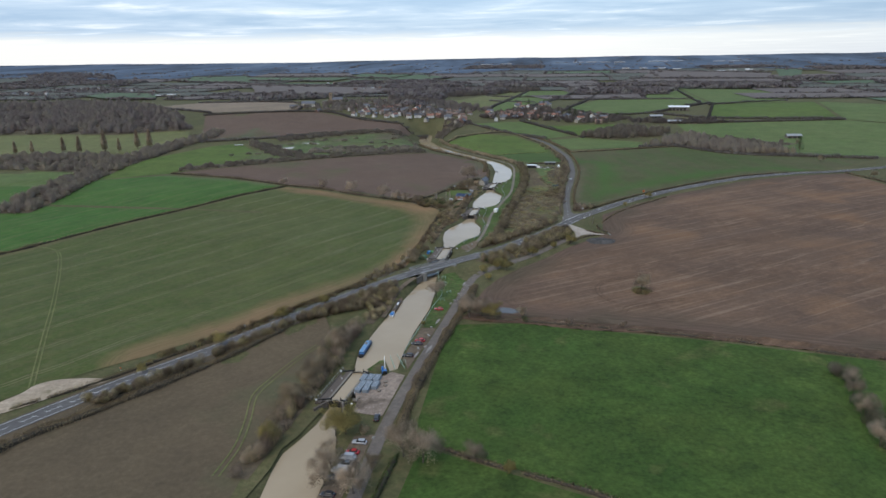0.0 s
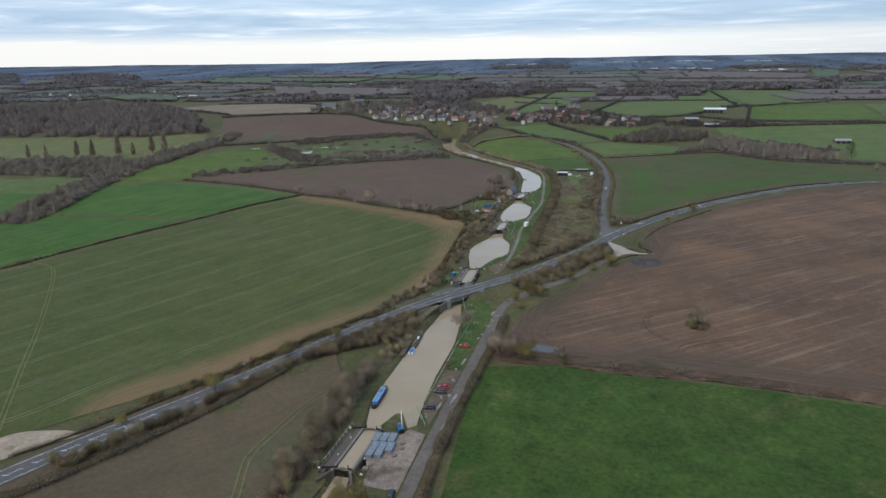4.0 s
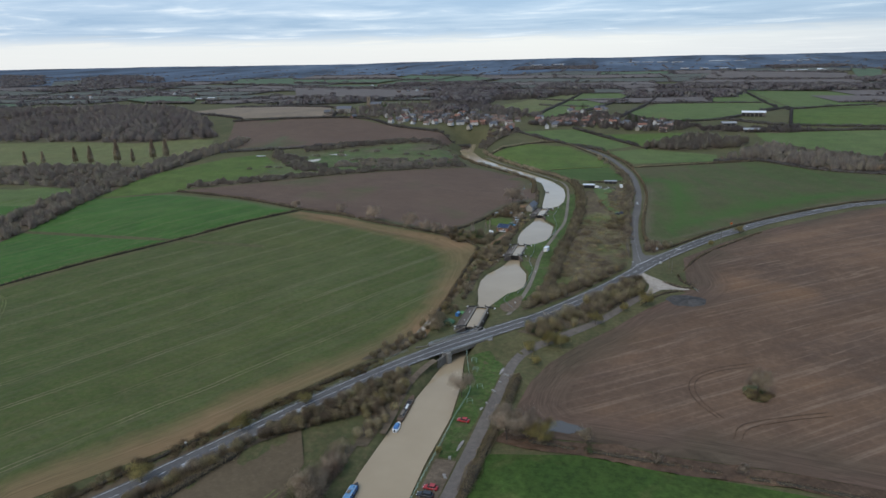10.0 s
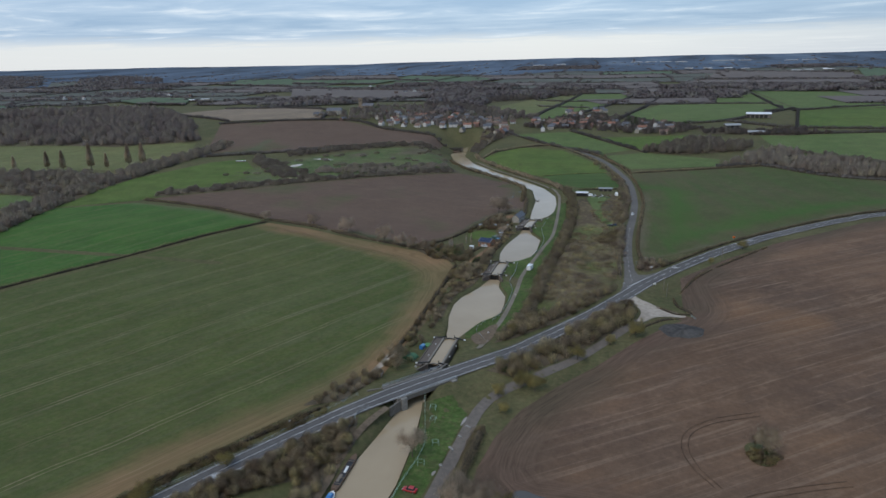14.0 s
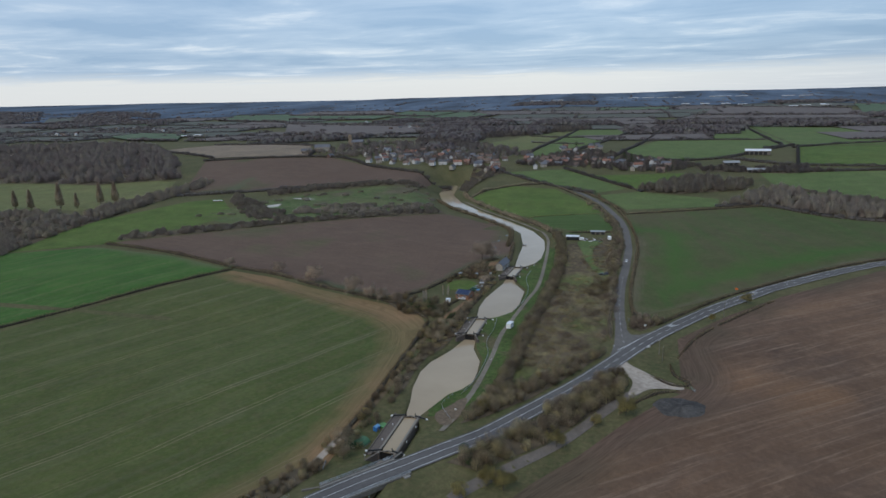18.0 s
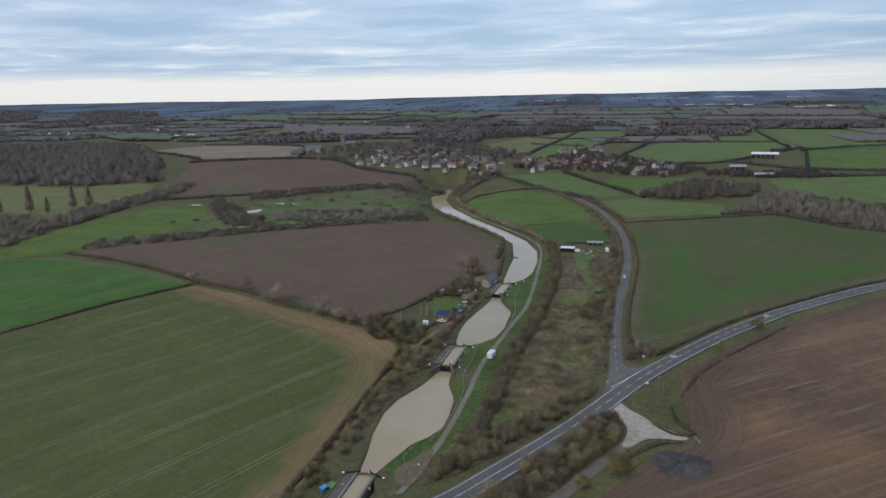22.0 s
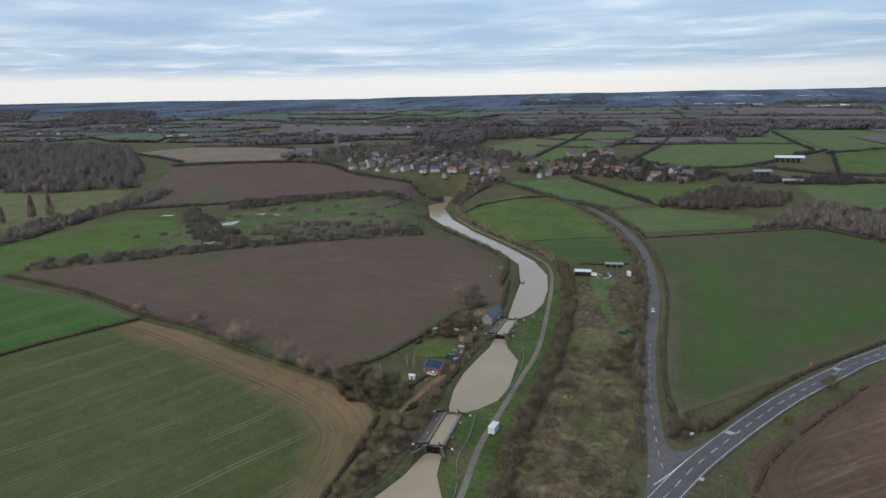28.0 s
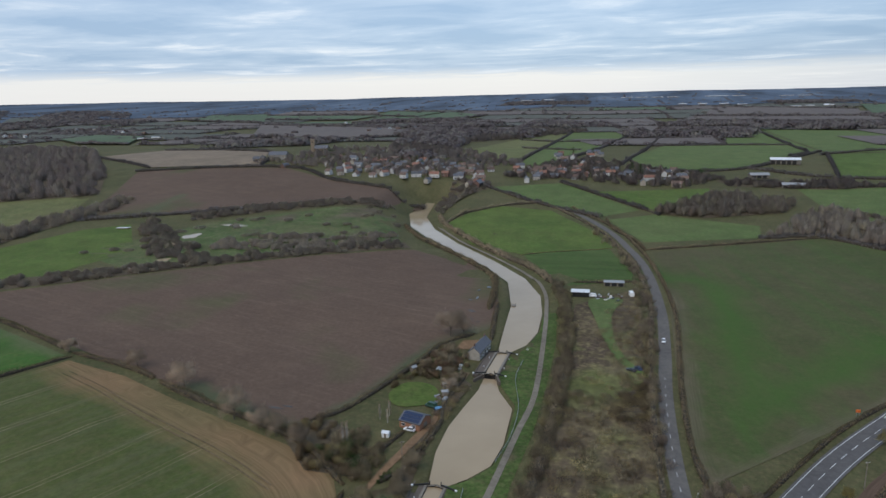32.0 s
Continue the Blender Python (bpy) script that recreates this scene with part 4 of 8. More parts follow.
def build_trees():
    kinds = {
        "bare": [make_tree("bare_tree", 11 + i, 9, 3.9, 4600, "twigs", "bare brown winter tree with fine twigs in rough grass") for i in range(4)],
        "pale": [make_tree("bare_tree", 31 + i, 9, 4.2, 4600, "twigs_pale", "pale grey-brown bare winter tree") for i in range(3)],
        "olive": [make_tree("willow_tree", 51 + i, 7.5, 3.6, 4800, "twigs_olive", "yellow-green bare willow with dense twigs") for i in range(2)],
        "poplar": [make_tree("poplar_tree", 61, 20, 4.2, 3600, "twigs_pale", "tall pale bare poplar in pasture", narrow=2.9, clear=0.1, width=0.2)],
        "birch": [make_tree("birch_tree", 71, 10, 2.0, 900, "twigs_pale", "slim pale bare birch in the garden", narrow=1.2, clear=0.1, trunk_mat="birch_bark")],
        "ever": [make_tree("evergreen_tree", 81 + i, 6, 3.0, 1500, "evergreen", "dark evergreen tree with dense foliage", bare=False) for i in range(2)],
        "cypress": [make_tree("cypress_tree", 91, 14, 3.4, 2600, "evergreen", "tall dark green conifer beside the village", bare=False, narrow=4.0, clear=0.05)],
    }
    spots = {
        "olive": [(-59, 177, 1.15), (-81, 168, 0.8), (-23, 275.5, 0.75), (-31, 329, 0.6), (-23, 346, 0.6), (-6, 165, 0.55), (74, 534, 0.55), (53, 502, 0.5), (12, 398, 0.7), (2, 388, 0.6), (-10, 372, 0.6), (-28, 347, 0.85), (-118, 262, 0.6),
                  (-104, 280, 0.7), (-132, 232, 0.6), (-52.5, 264, 0.3), (-62, 176, 0.8), (-38, 389, 0.6), (-150, 205, 0.4), (-35, 340, 0.7)],
        "pale": [(-31.5, 166, 1.1), (-38, 168, 1.0), (-47.5, 149, 0.95), (-17, 169, 0.6), (-53.4, 298.5, 0.85), (-80, 234, 0.95), (-28, 278, 0.8), (-33.7, 275.5, 0.95), (-35.5, 284, 0.75), (10.9, 273, 0.3), (33.5, 272, 0.35), (106, 225, 0.6), (105, 213, 0.6), (102, 195, 0.7),
                 (129, 220, 0.6), (-170, 524, 0.9), (-138, 507, 1.0), (-126, 503, 0.8), (-200, 535, 0.7), (-82, 600, 1.35), (-76.5, 603, 0.9), (-69, 545, 0.5), (-118, 500, 0.7), (-108, 497, 0.7), (-56.5, 151, 0.8), (-57, 158, 0.8),
                 (-80, 248, 0.6), (-240, 541, 0.6), (108, 234, 0.55)],
        "bare": [(46.5, 322.5, 0.85), (-80, 202, 0.9), (-83, 192, 0.9), (-82, 214, 0.8), (-84, 224, 0.7), (-10, 279, 0.55), (-78, 356, 0.85), (-76, 351, 0.7), (-81, 343, 0.5), (-72, 451, 0.6), (-68, 477, 0.7), (-76, 405, 0.5), (-73, 398, 0.5),
                 (-39, 393, 0.5), (-37, 402, 0.6), (-36, 412, 0.6), (6, 580, 0.7), (5, 615, 0.6), (-68, 491, 0.75), (-70, 484, 0.5), (-74, 566, 0.7), (-76, 577, 0.7), (-84, 563, 0.5), (-72, 558, 0.6), (-79, 571, 0.6),
                 (-68, 553, 0.5), (-53, 177, 0.4), (-45.5, 160, 0.7), (-75, 470, 0.5), (-71, 462, 0.55), (-74, 455, 0.5), (-70, 470, 0.5), (281, 642, 0.7), (290, 606, 0.7), (268, 733, 0.8), (222, 806, 0.9), (237, 790, 0.9)],
        "poplar": [(-573, 699, 1.05), (-545, 708, 1.1), (-529, 713, 0.8), (-518, 733, 1.15), (-507, 742, 1.1), (-600, 705, 0.9), (-640, 700, 0.7), (-655, 690, 0.8)],
        "birch": [(-93, 498, 0.95), (-92, 499, 0.85), (-88, 519, 0.6), (-84.5, 517, 0.5), (-85.5, 522, 0.6)],
        "ever": [(-85, 487, 0.8), (-90, 496, 0.8), (-99, 494, 0.8), (-94, 490, 0.7), (-88, 492, 0.6), (-8.2, 272.5, 0.65), (47.6, 321.6, 0.5), (-73, 360, 0.35), (-25, 352, 0.7), (-35, 353, 0.6), (-38, 358, 0.7), (-20, 1100, 1.2), (-240, 1110, 1.3), (-270, 1150, 1.6), (-190, 1120, 1.3),
                 (-395, 1180, 1.5), (-405, 1190, 1.3), (-260, 1130, 1.5), (91, 1120, 1.6), (-450, 1240, 1.4), (-330, 1160, 1.2)],
        "cypress": [(274, 818, 1.25), (13, 1106, 0.9), (22, 1099, 0.9), (-64, 1290, 0.7), (-36, 1300, 0.7)],
    }
    for kind, rows in spots.items():
        src = kinds[kind]
        for n, (x, y, k) in enumerate(rows):
            s = src[n % len(src)]
            if n < len(src):
                s.matrix_basis = Matrix.LocRotScale((x, y, ground_z(x, y)), Euler((0, 0, n * 1.7)), (k, k, k))
            else:
                put_tree(s, x, y, k * random.uniform(0.95, 1.08), random.uniform(0, 6.28))
    return kinds


KINDS = build_trees()


def hedge(line, width, height, label, mat="hedge", dens=16.0, size=0.34, step=2.0, gap=0.0, name="hedge", kind="", seed=0):
    """A hedge along a line: a core coloured dark as the shade inside it, and a coat of twig clumps, uneven in height
    and width.
    """
    rng = np.random.default_rng(seed + int(abs(line[0][0]) * 7 + abs(line[0][1])))
    pts = spline(line, step)
    e = new(name)
    cv, cf, cs, sz, pf = [], [], [], [], []
    n = len(pts)
    last = None
    for i, p in enumerate(pts):
        d = (pts[min(i + 1, n - 1)] - pts[max(i - 1, 0)]).normalized()
        s = Vector((d.y, -d.x))
        j = noise.noise((p.x * 0.09, p.y * 0.09, seed)) + 0.5 * noise.noise((p.x * 0.31, p.y * 0.31, seed))
        if gap and j < -0.75 + gap:
            last = None
            continue
        taper = min(1.0, 0.3 + 0.35 * min(i, n - 1 - i)) if step < 5 else 1.0
        hh, ww = height * (1 + 0.7 * j) * taper, width * (1 + 0.55 * j) * taper
        z = ground_z(p.x, p.y)
        k = len(cv)
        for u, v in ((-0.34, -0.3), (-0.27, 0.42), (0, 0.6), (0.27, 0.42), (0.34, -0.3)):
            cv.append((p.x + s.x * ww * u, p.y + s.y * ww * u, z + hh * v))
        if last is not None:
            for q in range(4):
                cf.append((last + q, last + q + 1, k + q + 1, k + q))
        last = k
        m = max(3, int(1.7 * dens * step * (0.5 * width + height) / 2))
        a = rng.random(m) * math.pi
        r = 0.42 + 0.72 * rng.random(m) ** 0.8
        along = (rng.random(m) - 0.5) * step
        cs.append(np.stack([p.x + s.x * np.cos(a) * r * ww / 2 + d.x * along, p.y + s.y * np.cos(a) * r * ww / 2 + d.y * along, z + 0.1 + hh * np.sin(a) ** 0.7 * r], 1))
        pf.append(np.stack([s.x * np.cos(a), s.y * np.cos(a), np.sin(a) + 0.2], 1))
        sz.append(size * (0.35 + 0.85 * rng.random(m)))
    if not cs:
        return e
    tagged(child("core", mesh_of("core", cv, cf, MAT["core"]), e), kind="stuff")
    c = np.concatenate(cs)
    p, z = np.concatenate(pf), np.concatenate(sz)
    way = p + rng.normal(size=p.shape) * 0.5 + np.array([0, 0, 0.5])
    way /= np.linalg.norm(way, axis=1, keepdims=True)
    tagged(child("foliage", tri_mesh("foliage", slivers(rng, c - way * z[:, None] * 0.8, way, z * 2.2, z * 0.6), MAT[mat], p), e), kind="stuff")
    return tagged(e, label, "hedge", kind=kind)


def thicket(name, loop, count, h, label, mat="twigs", piece=0.6, pieces=90, fn=ground_z, width=None, seed=1, category="scrub", floor=True, solid=False):
    """Scrub or woodland that nobody could count: many crowns in one mesh, with gaps and an uneven top. solid: far crowns, each a brush of upright twigs under a domed top."""
    rng = np.random.default_rng(seed)
    a = np.array(loop)
    out, pf, tn, done, tries = [], [], [], 0, 0
    while done < count and tries < 60:
        tries += 1
        x = rng.uniform(a[:, 0].min(), a[:, 0].max(), count)
        y = rng.uniform(a[:, 1].min(), a[:, 1].max(), count)
        ok = inside(loop, x, y)
        for px, py in zip(x[ok], y[ok]):
            if done >= count:
                break
            done += 1
            hh = h * rng.uniform(0.6, 1.15)
            w = (width or h * 0.42) * rng.uniform(0.7, 1.25)
            z = fn(px, py)
            if solid:
                round_at, r = rng.random(pieces) * 6.283, np.sqrt(rng.random(pieces))
                ux, uy = np.cos(round_at) * r, np.sin(round_at) * r
                tip = np.stack([px + ux * w, py + uy * w, z + hh * (1 - 0.5 * r ** 2) * rng.uniform(0.8, 1.05, pieces)], 1)
                low = rng.uniform(0.15, 0.6, pieces)
                foot = np.stack([px + ux * w * 0.6, py + uy * w * 0.6, z + (tip[:, 2] - z) * low], 1) + rng.normal(size=(pieces, 3)) * 0.1 * w
                way = tip - foot
                long = np.linalg.norm(way, axis=1)
                out.append(slivers(rng, foot, way / long[:, None], long, piece * (0.6 + 0.8 * rng.random(pieces))))
                pf.append(np.stack([ux, uy, np.full(pieces, 0.8)], 1))
                tn.append(np.full(pieces, rng.uniform(0.86, 1.14)))
                continue
            thin = piece < 0.4
            m = int(pieces * (1.9 if thin else 1.25))
            dr = rng.normal(size=(m, 3))
            dr /= np.linalg.norm(dr, axis=1, keepdims=True)
            rad = rng.random(m) ** 0.4
            c = np.stack([px + dr[:, 0] * rad * w, py + dr[:, 1] * rad * w, z + hh * 0.56 + dr[:, 2] * rad * hh * 0.46], 1)
            way = dr * 0.8 + np.array([0, 0, 0.6]) + rng.normal(size=(m, 3)) * 0.4
            way /= np.linalg.norm(way, axis=1, keepdims=True)
            out.append(slivers(rng, c, way, piece * (1.7 + 2.4 * rng.random(m)), piece * (0.16 + 0.30 * rng.random(m))) if thin else slivers(rng, c, way, piece * (1.2 + 1.6 * rng.random(m)), piece * (0.35 + 0.6 * rng.random(m))))
            pf += [dr * rad[:, None] + np.array([0, 0, 0.25]), np.tile((0.0, 0.0, 1.0), (3, 1))]
            tn.append(np.full(m + 3, rng.uniform(0.72, 1.3)))
            st = rng.normal(size=(3, 3)) * 0.12 + (px, py, z)
            out.append(slivers(rng, st, np.tile((0.0, 0.0, 1.0), (3, 1)), np.full(3, hh * 0.7), np.full(3, 0.3)))
    if floor:
        drape("leaf_litter", loop, MAT["litter"], "brown leaf litter and dead grass under bare trees", "ground", 0.2 if h < 8 else 0.35, 6 if h < 8 else 14)
    return tagged(new(name, tri_mesh(name, np.concatenate(out), MAT[mat], np.concatenate(pf), np.concatenate(tn))), label, category, kind="stuff")


def build_hedges():
    H = hedge
    thin = "clipped brown winter hedge between two fields"
    H([(-430, 148), (-326, 355), (-291, 429), (-236, 537)], 2.0, 1.6, thin)
    H([(-326, 352), (-345, 320), (-360, 290), (-420, 200)], 2.2, 1.7, thin)
    H([(-238, 541), (-200, 533), (-166, 519), (-112, 500), (-86, 480)], 2.6, 2.0, "overgrown brown hedge with gaps between fields", gap=0.15)
    H([(-378, 584), (-310, 568), (-242, 543)], 2.4, 1.8, thin)
    H([(-179, 174), (-164, 193), (-149, 218), (-133, 248), (-121, 271)] + [(-101, 301), (-90, 318)], 1.8, 1.5, "low roadside hedge on the field edge", gap=0.1)
    H([(-42.2, 178), (-43.2, 200), (-42.2, 225), (-39.6, 262), (-37.4, 290), (-36.4, 318)], 4.2, 2.4, "brown bramble hedge beside the muddy lane", "hedge", dens=60, size=0.22)
    H([(-196, 60), (-176, 108), (-161.5, 154.0), (-150.5, 173.0), (-137.5, 196.0), (-123.5, 222.0), (-111.5, 251.0)], 4.4, 2.2, "shaggy olive-brown hedge between the road and bare soil", "hedge", dens=34, size=0.3)
    H([(-41, 140), (-40, 168)], 2.0, 1.8, "dark green clipped garden hedge", "evergreen", dens=14)
    H([(-28, 174), (-7, 166.5), (18, 159), (60, 140), (110, 118)], 1.8, 1.3, "low brown field hedge crossing pasture", gap=0.1)
    H([(-30, 276), (10, 273), (63, 268), (123, 257), (165, 249), (300, 228)], 2.0, 0.9, "low bank of dead grass and bramble between fields", "hedge", dens=34, size=0.2, gap=0.6)
    H([(-38.5, 392), (-35, 408), (-33, 440), (-33.4, 470), (-30.5, 500), (-29, 540), (-28, 580), (-29.5, 620), (-33.5, 655), (-40, 690)], 4.6, 2.6, "tall overgrown hawthorn hedge along the towpath", "twigs", dens=22, size=0.32)
    H([(-44, 694), (-56, 722), (-84, 760), (-118, 808), (-150, 862), (-165, 900)], 4.5, 3.2, "overgrown hedge along the canal", "twigs", dens=8, size=0.7)
    H([(-71, 640), (-73, 668), (-80, 702), (-96, 730), (-130, 775), (-160, 812), (-186, 858)], 4.0, 2.6, "bushy canal-side hedge below the ploughed field", dens=8, size=0.6)
    H([(-62.5, 598), (-65.5, 625), (-68, 650)], 3.0, 2.0, "dark bushy canal-side hedge", dens=9)
    H([(17, 500), (15.2, 520), (16, 560), (19.5, 610), (21.5, 655), (19, 715), (11, 780), (-6, 850), (-45, 928)], 2.2, 1.7, "brown hedge on the lane's field side")
    H([(5.5, 470), (4.5, 500), (5, 550), (7.5, 610), (10, 660), (7, 720), (-1, 775), (-20, 845), (-58, 920), (-95, 958)], 2.6, 2.2, "overgrown hedge between lane and rough ground", "twigs", dens=10)
    H([(27, 492), (44, 516), (66, 545), (92, 572), (120, 600), (160, 634), (215, 663)], 1.8, 1.5, "clipped roadside hedge beside the crop field", gap=0.08)
    H([(30, 446), (31, 436), (36, 428), (30, 426), (22, 433)], 1.6, 1.1, "low hedge round the lay-by verge")
    H([(34, 455), (44, 478), (62, 505), (88, 540)], 1.4, 1.0, "scrubby hedge between road and ploughed field", gap=0.35)
    H([(10, 399), (16, 409), (24, 418), (31, 421)], 1.8, 1.2, "low hedge at the field corner")
    H([(266, 664), (281, 620), (290, 565), (301, 477)], 2.0, 1.6, thin)
    H([(-112, 512), (-103, 522), (-95, 545), (-89, 566), (-83, 590), (-72, 604)], 2.6, 1.9, "dark garden boundary hedge beside ploughed soil", "hedge", dens=12)
    H([(-66, 560), (-67.5, 545), (-68, 533), (-66.5, 520), (-68, 505), (-69, 496)], 2.2, 1.8, "dark hedge between garden and canal", dens=12)
    H([(-75.6, 482.6), (-74, 485), (-72.4, 487.4)], 3.4, 2.4, "dense green clipped garden bush", "evergreen", dens=30, size=0.3, step=1.0)
    H([(-77, 512), (-80, 502), (-84, 490)], 2.4, 2.0, "dark clipped garden hedge", dens=12)
    H([(-84, 476), (-83, 440), (-82, 410), (-81, 385), (-83, 360)], 2.4, 1.7, "brown hedge between headland and track", dens=10)
    H([(-30, 697), (-16, 699), (5, 705)], 2.0, 1.6, "hedge behind the farm yard")
    H([(-14, 888), (-8, 850), (8, 812), (14, 784)], 2.0, 1.8, thin)
    H([(13, 786), (60, 808), (140, 844)], 2.0, 1.8, thin)
    H([(-150, 868), (-112, 920), (-78, 940)], 3.0, 2.5, "overgrown brown meadow boundary hedge", "twigs")
    H([(-70, 760), (-11, 785)], 0.8, 0.5, "thin strip of long grass across the meadow", "twigs_olive")
    for line in ([(-139, 1002), (-77, 938), (-21, 893)], [(-62, 1042), (20, 928), (30, 912)], [(11, 1258), (40, 1154), (150, 1181), (286, 1384)], [(150, 1181), (232, 1115), (420, 1108)], [(232, 1116), (285, 1350)],
                 [(172, 1045), (420, 1092)], [(-228, 1271), (-205, 1171), (-133, 1183)], [(-129, 1183), (-96, 1890)], [(-99, 1132), (-36, 1387), (48, 1880)],
                 [(-180, 1600), (-110, 1580), (0, 1600)], [(-150, 1400), (-60, 1390)], [(54, 1482), (160, 1498), (265, 1500)], [(3, 1198), (30, 1340), (54, 1482), (110, 1901)], [(300, 1940), (272, 1500), (266, 1372), (231, 1318)], [(275, 1336), (350, 1392), (441, 1436)], [(-330, 848), (-395, 816), (-460, 786)], [(-195, 950), (-306, 985), (-399, 1049), (-590, 1022)],
                 [(-439, 1062), (-503, 1198), (-780, 1330)], [(-597, 1050), (-826, 1215)], [(100, 836), (142, 843), (200, 788), (330, 762)]):
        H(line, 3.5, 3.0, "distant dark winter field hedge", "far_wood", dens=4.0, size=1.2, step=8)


build_hedges()


def build_thickets():
    T = thicket
    T("tree_belt", [(-160, 180), (-150, 188), (-128, 228), (-104, 268), (-88, 293), (-76, 308), (-73, 296), (-82, 280), (-92, 272), (-108, 256), (-128, 222), (-150, 180)], 300, 3.5, "dense belt of bare roadside trees and shrubs", pieces=240, piece=0.28, seed=3)
    T("scrub_belt", [(-86, 150), (-79, 150), (-78, 200), (-78, 262), (-84, 262), (-86, 200)], 60, 4.6, "bare shrubs and small trees along the canal's far bank", "twigs_pale", pieces=260, piece=0.26, seed=4)
    T("scrub_belt", [(-79, 262), (-75, 262), (-72.5, 300), (-76, 312), (-84, 295)], 34, 3.6, "dark shrubs beside the canal below the bridge", pieces=220, piece=0.26, seed=5)
    T("tree_belt", [(-42, 352), (-32, 352), (-14, 372), (4, 402), (12, 416), (8, 428), (0, 420), (-12, 398), (-26, 372)], 150, 4.6, "dense bare trees between the road and the muddy lane", pieces=260, piece=0.27, seed=6)
    T("scrub_belt", [(-44, 378), (-36, 384), (-22, 402), (-6, 432), (4, 452), (-6, 446), (-24, 420), (-38, 402)], 110, 3.8, "bare bushes along the road's north side", pieces=220, piece=0.27, seed=7)
    T("scrub", [(-30, 420), (2, 458), (6, 500), (7, 600), (4, 660), (-10, 660), (-16, 600), (-6, 580), (-24, 560), (-28, 500), (-31, 450)], 260, 0.9, "brown brambles and dead bracken on rough ground", "twigs", pieces=80, piece=0.32, width=2.6, seed=8, floor=False)
    T("scrub_belt", [(-41, 390), (-37.5, 408), (-36, 440), (-36.4, 470), (-33.5, 500), (-32, 540), (-31, 580), (-33, 620), (-37, 655), (-43, 690), (-37, 692), (-30.5, 657), (-26.5, 622), (-25, 580), (-26, 540), (-27.5, 500), (-30.4, 470), (-30, 440), (-31.5, 410), (-36, 388)],
      210, 4.4, "tall row of bare hawthorn bushes along the towpath", pieces=230, piece=0.26, width=1.9, seed=31, floor=False)
    T("scrub_belt", [(7.4, 500), (7.4, 560), (10, 610), (12.2, 655), (9.5, 715), (1.5, 772), (-20, 842), (-27, 842), (-7, 772), (1.5, 715), (4, 655), (1.5, 610), (-1, 570), (2.5, 500)], 110, 3.6, "bare bushes and saplings along the lane", "twigs_pale", pieces=200, piece=0.27, width=1.8, seed=32, floor=False)
    T("scrub", [(-9, 538), (-4, 556), (7, 572), (6, 548), (2, 536), (-3, 532)], 40, 1.5, "dark purple-brown bramble patch", "hedge", pieces=200, piece=0.25, width=2.2, seed=33)
    T("scrub_belt", [(2.5, 428.5), (9.4, 431.6), (13, 425.6), (11.8, 418.4), (6.6, 406), (-1, 405)], 34, 3.0, "dark shrubs on the island beside the lay-by", "hedge", pieces=220, piece=0.26, width=1.8, seed=34)
    T("scrub_belt", [(-84, 160), (-79.5, 160), (-78, 190), (-77, 205), (-76, 232), (-80, 262), (-87, 240), (-86, 190)], 40, 5.6, "bare pale trees on the canal's far bank", "twigs_pale", pieces=320, piece=0.24, width=2.4, seed=35, floor=False)
    T("scrub_belt", [(-404, 790), (-318, 690), (-287, 678), (-262, 690), (-300, 720), (-352, 760), (-392, 800)], 120, 5.0, "thick grey willow scrub round wet hollows", "scrub_crown", pieces=150, piece=0.36, width=3.8, seed=36, floor=False, solid=True)
    T("scrub_belt", [(-286, 716), (-222, 724), (-172, 776), (-172, 800), (-225, 760), (-288, 735)], 120, 4.4, "grey willow scrub in the wet meadow", "scrub_crown", pieces=150, piece=0.36, width=3.8, seed=37, floor=False, solid=True)
    T("scrub_belt", [(-268, 752), (-226, 762), (-224, 772), (-266, 764)], 30, 4.0, "island of willow scrub in the wet meadow", "scrub_crown", pieces=150, piece=0.36, width=3.6, seed=38, floor=False, solid=True)
    T("scrub", [(-73, 392), (-72, 404), (-73.5, 420), (-72.5, 434), (-68, 446), (-66, 462), (-66, 484), (-67, 500), (-66, 520), (-64.5, 536), (-62, 552), (-66, 556), (-70, 530), (-71, 500), (-72, 480), (-73, 462), (-76, 440), (-77, 405)], 110, 1.3, "brown brambles and shrubs along the canal wall", "twigs", pieces=150, piece=0.25, width=1.6, seed=41)
    T("scrub", [(-98, 497), (-90, 486), (-80, 480), (-76, 486), (-80, 498), (-88, 508), (-98, 508)], 46, 3.4, "mixed brown shrubs beside the garden drive", pieces=220, piece=0.26, width=1.7, seed=42, floor=False)
    T("scrub", [(-80, 440), (-76, 440), (-70, 462), (-72, 480), (-80, 478)], 44, 2.8, "brown shrubs between the track and the lock", pieces=220, piece=0.25, width=1.6, seed=43, floor=False)
    T("scrub", [(-93, 528), (-91, 552), (-84, 566), (-72, 566), (-69, 556), (-77, 554), (-86, 554), (-91, 544)], 40, 2.2, "tangled shrubs round the lawn", "hedge", pieces=200, piece=0.25, width=1.4, seed=44, floor=False)
    T("fallen_branches", [(42.2, 320), (43.6, 324.2), (46.6, 326), (50, 324.4), (50.8, 320.6), (47.6, 317.6), (44.2, 317.8)], 26, 1.3, "dark fallen branches round a lone field tree", "hedge", pieces=130, piece=0.26, width=1.0, seed=50, category="branches", floor=False)
    T("scrub", [(14.5, 485), (19, 482), (30, 496), (22, 501), (16, 501)], 22, 3.6, "bare bushes in the corner of the junction", "twigs_pale", pieces=220, piece=0.26, width=1.6, seed=46)
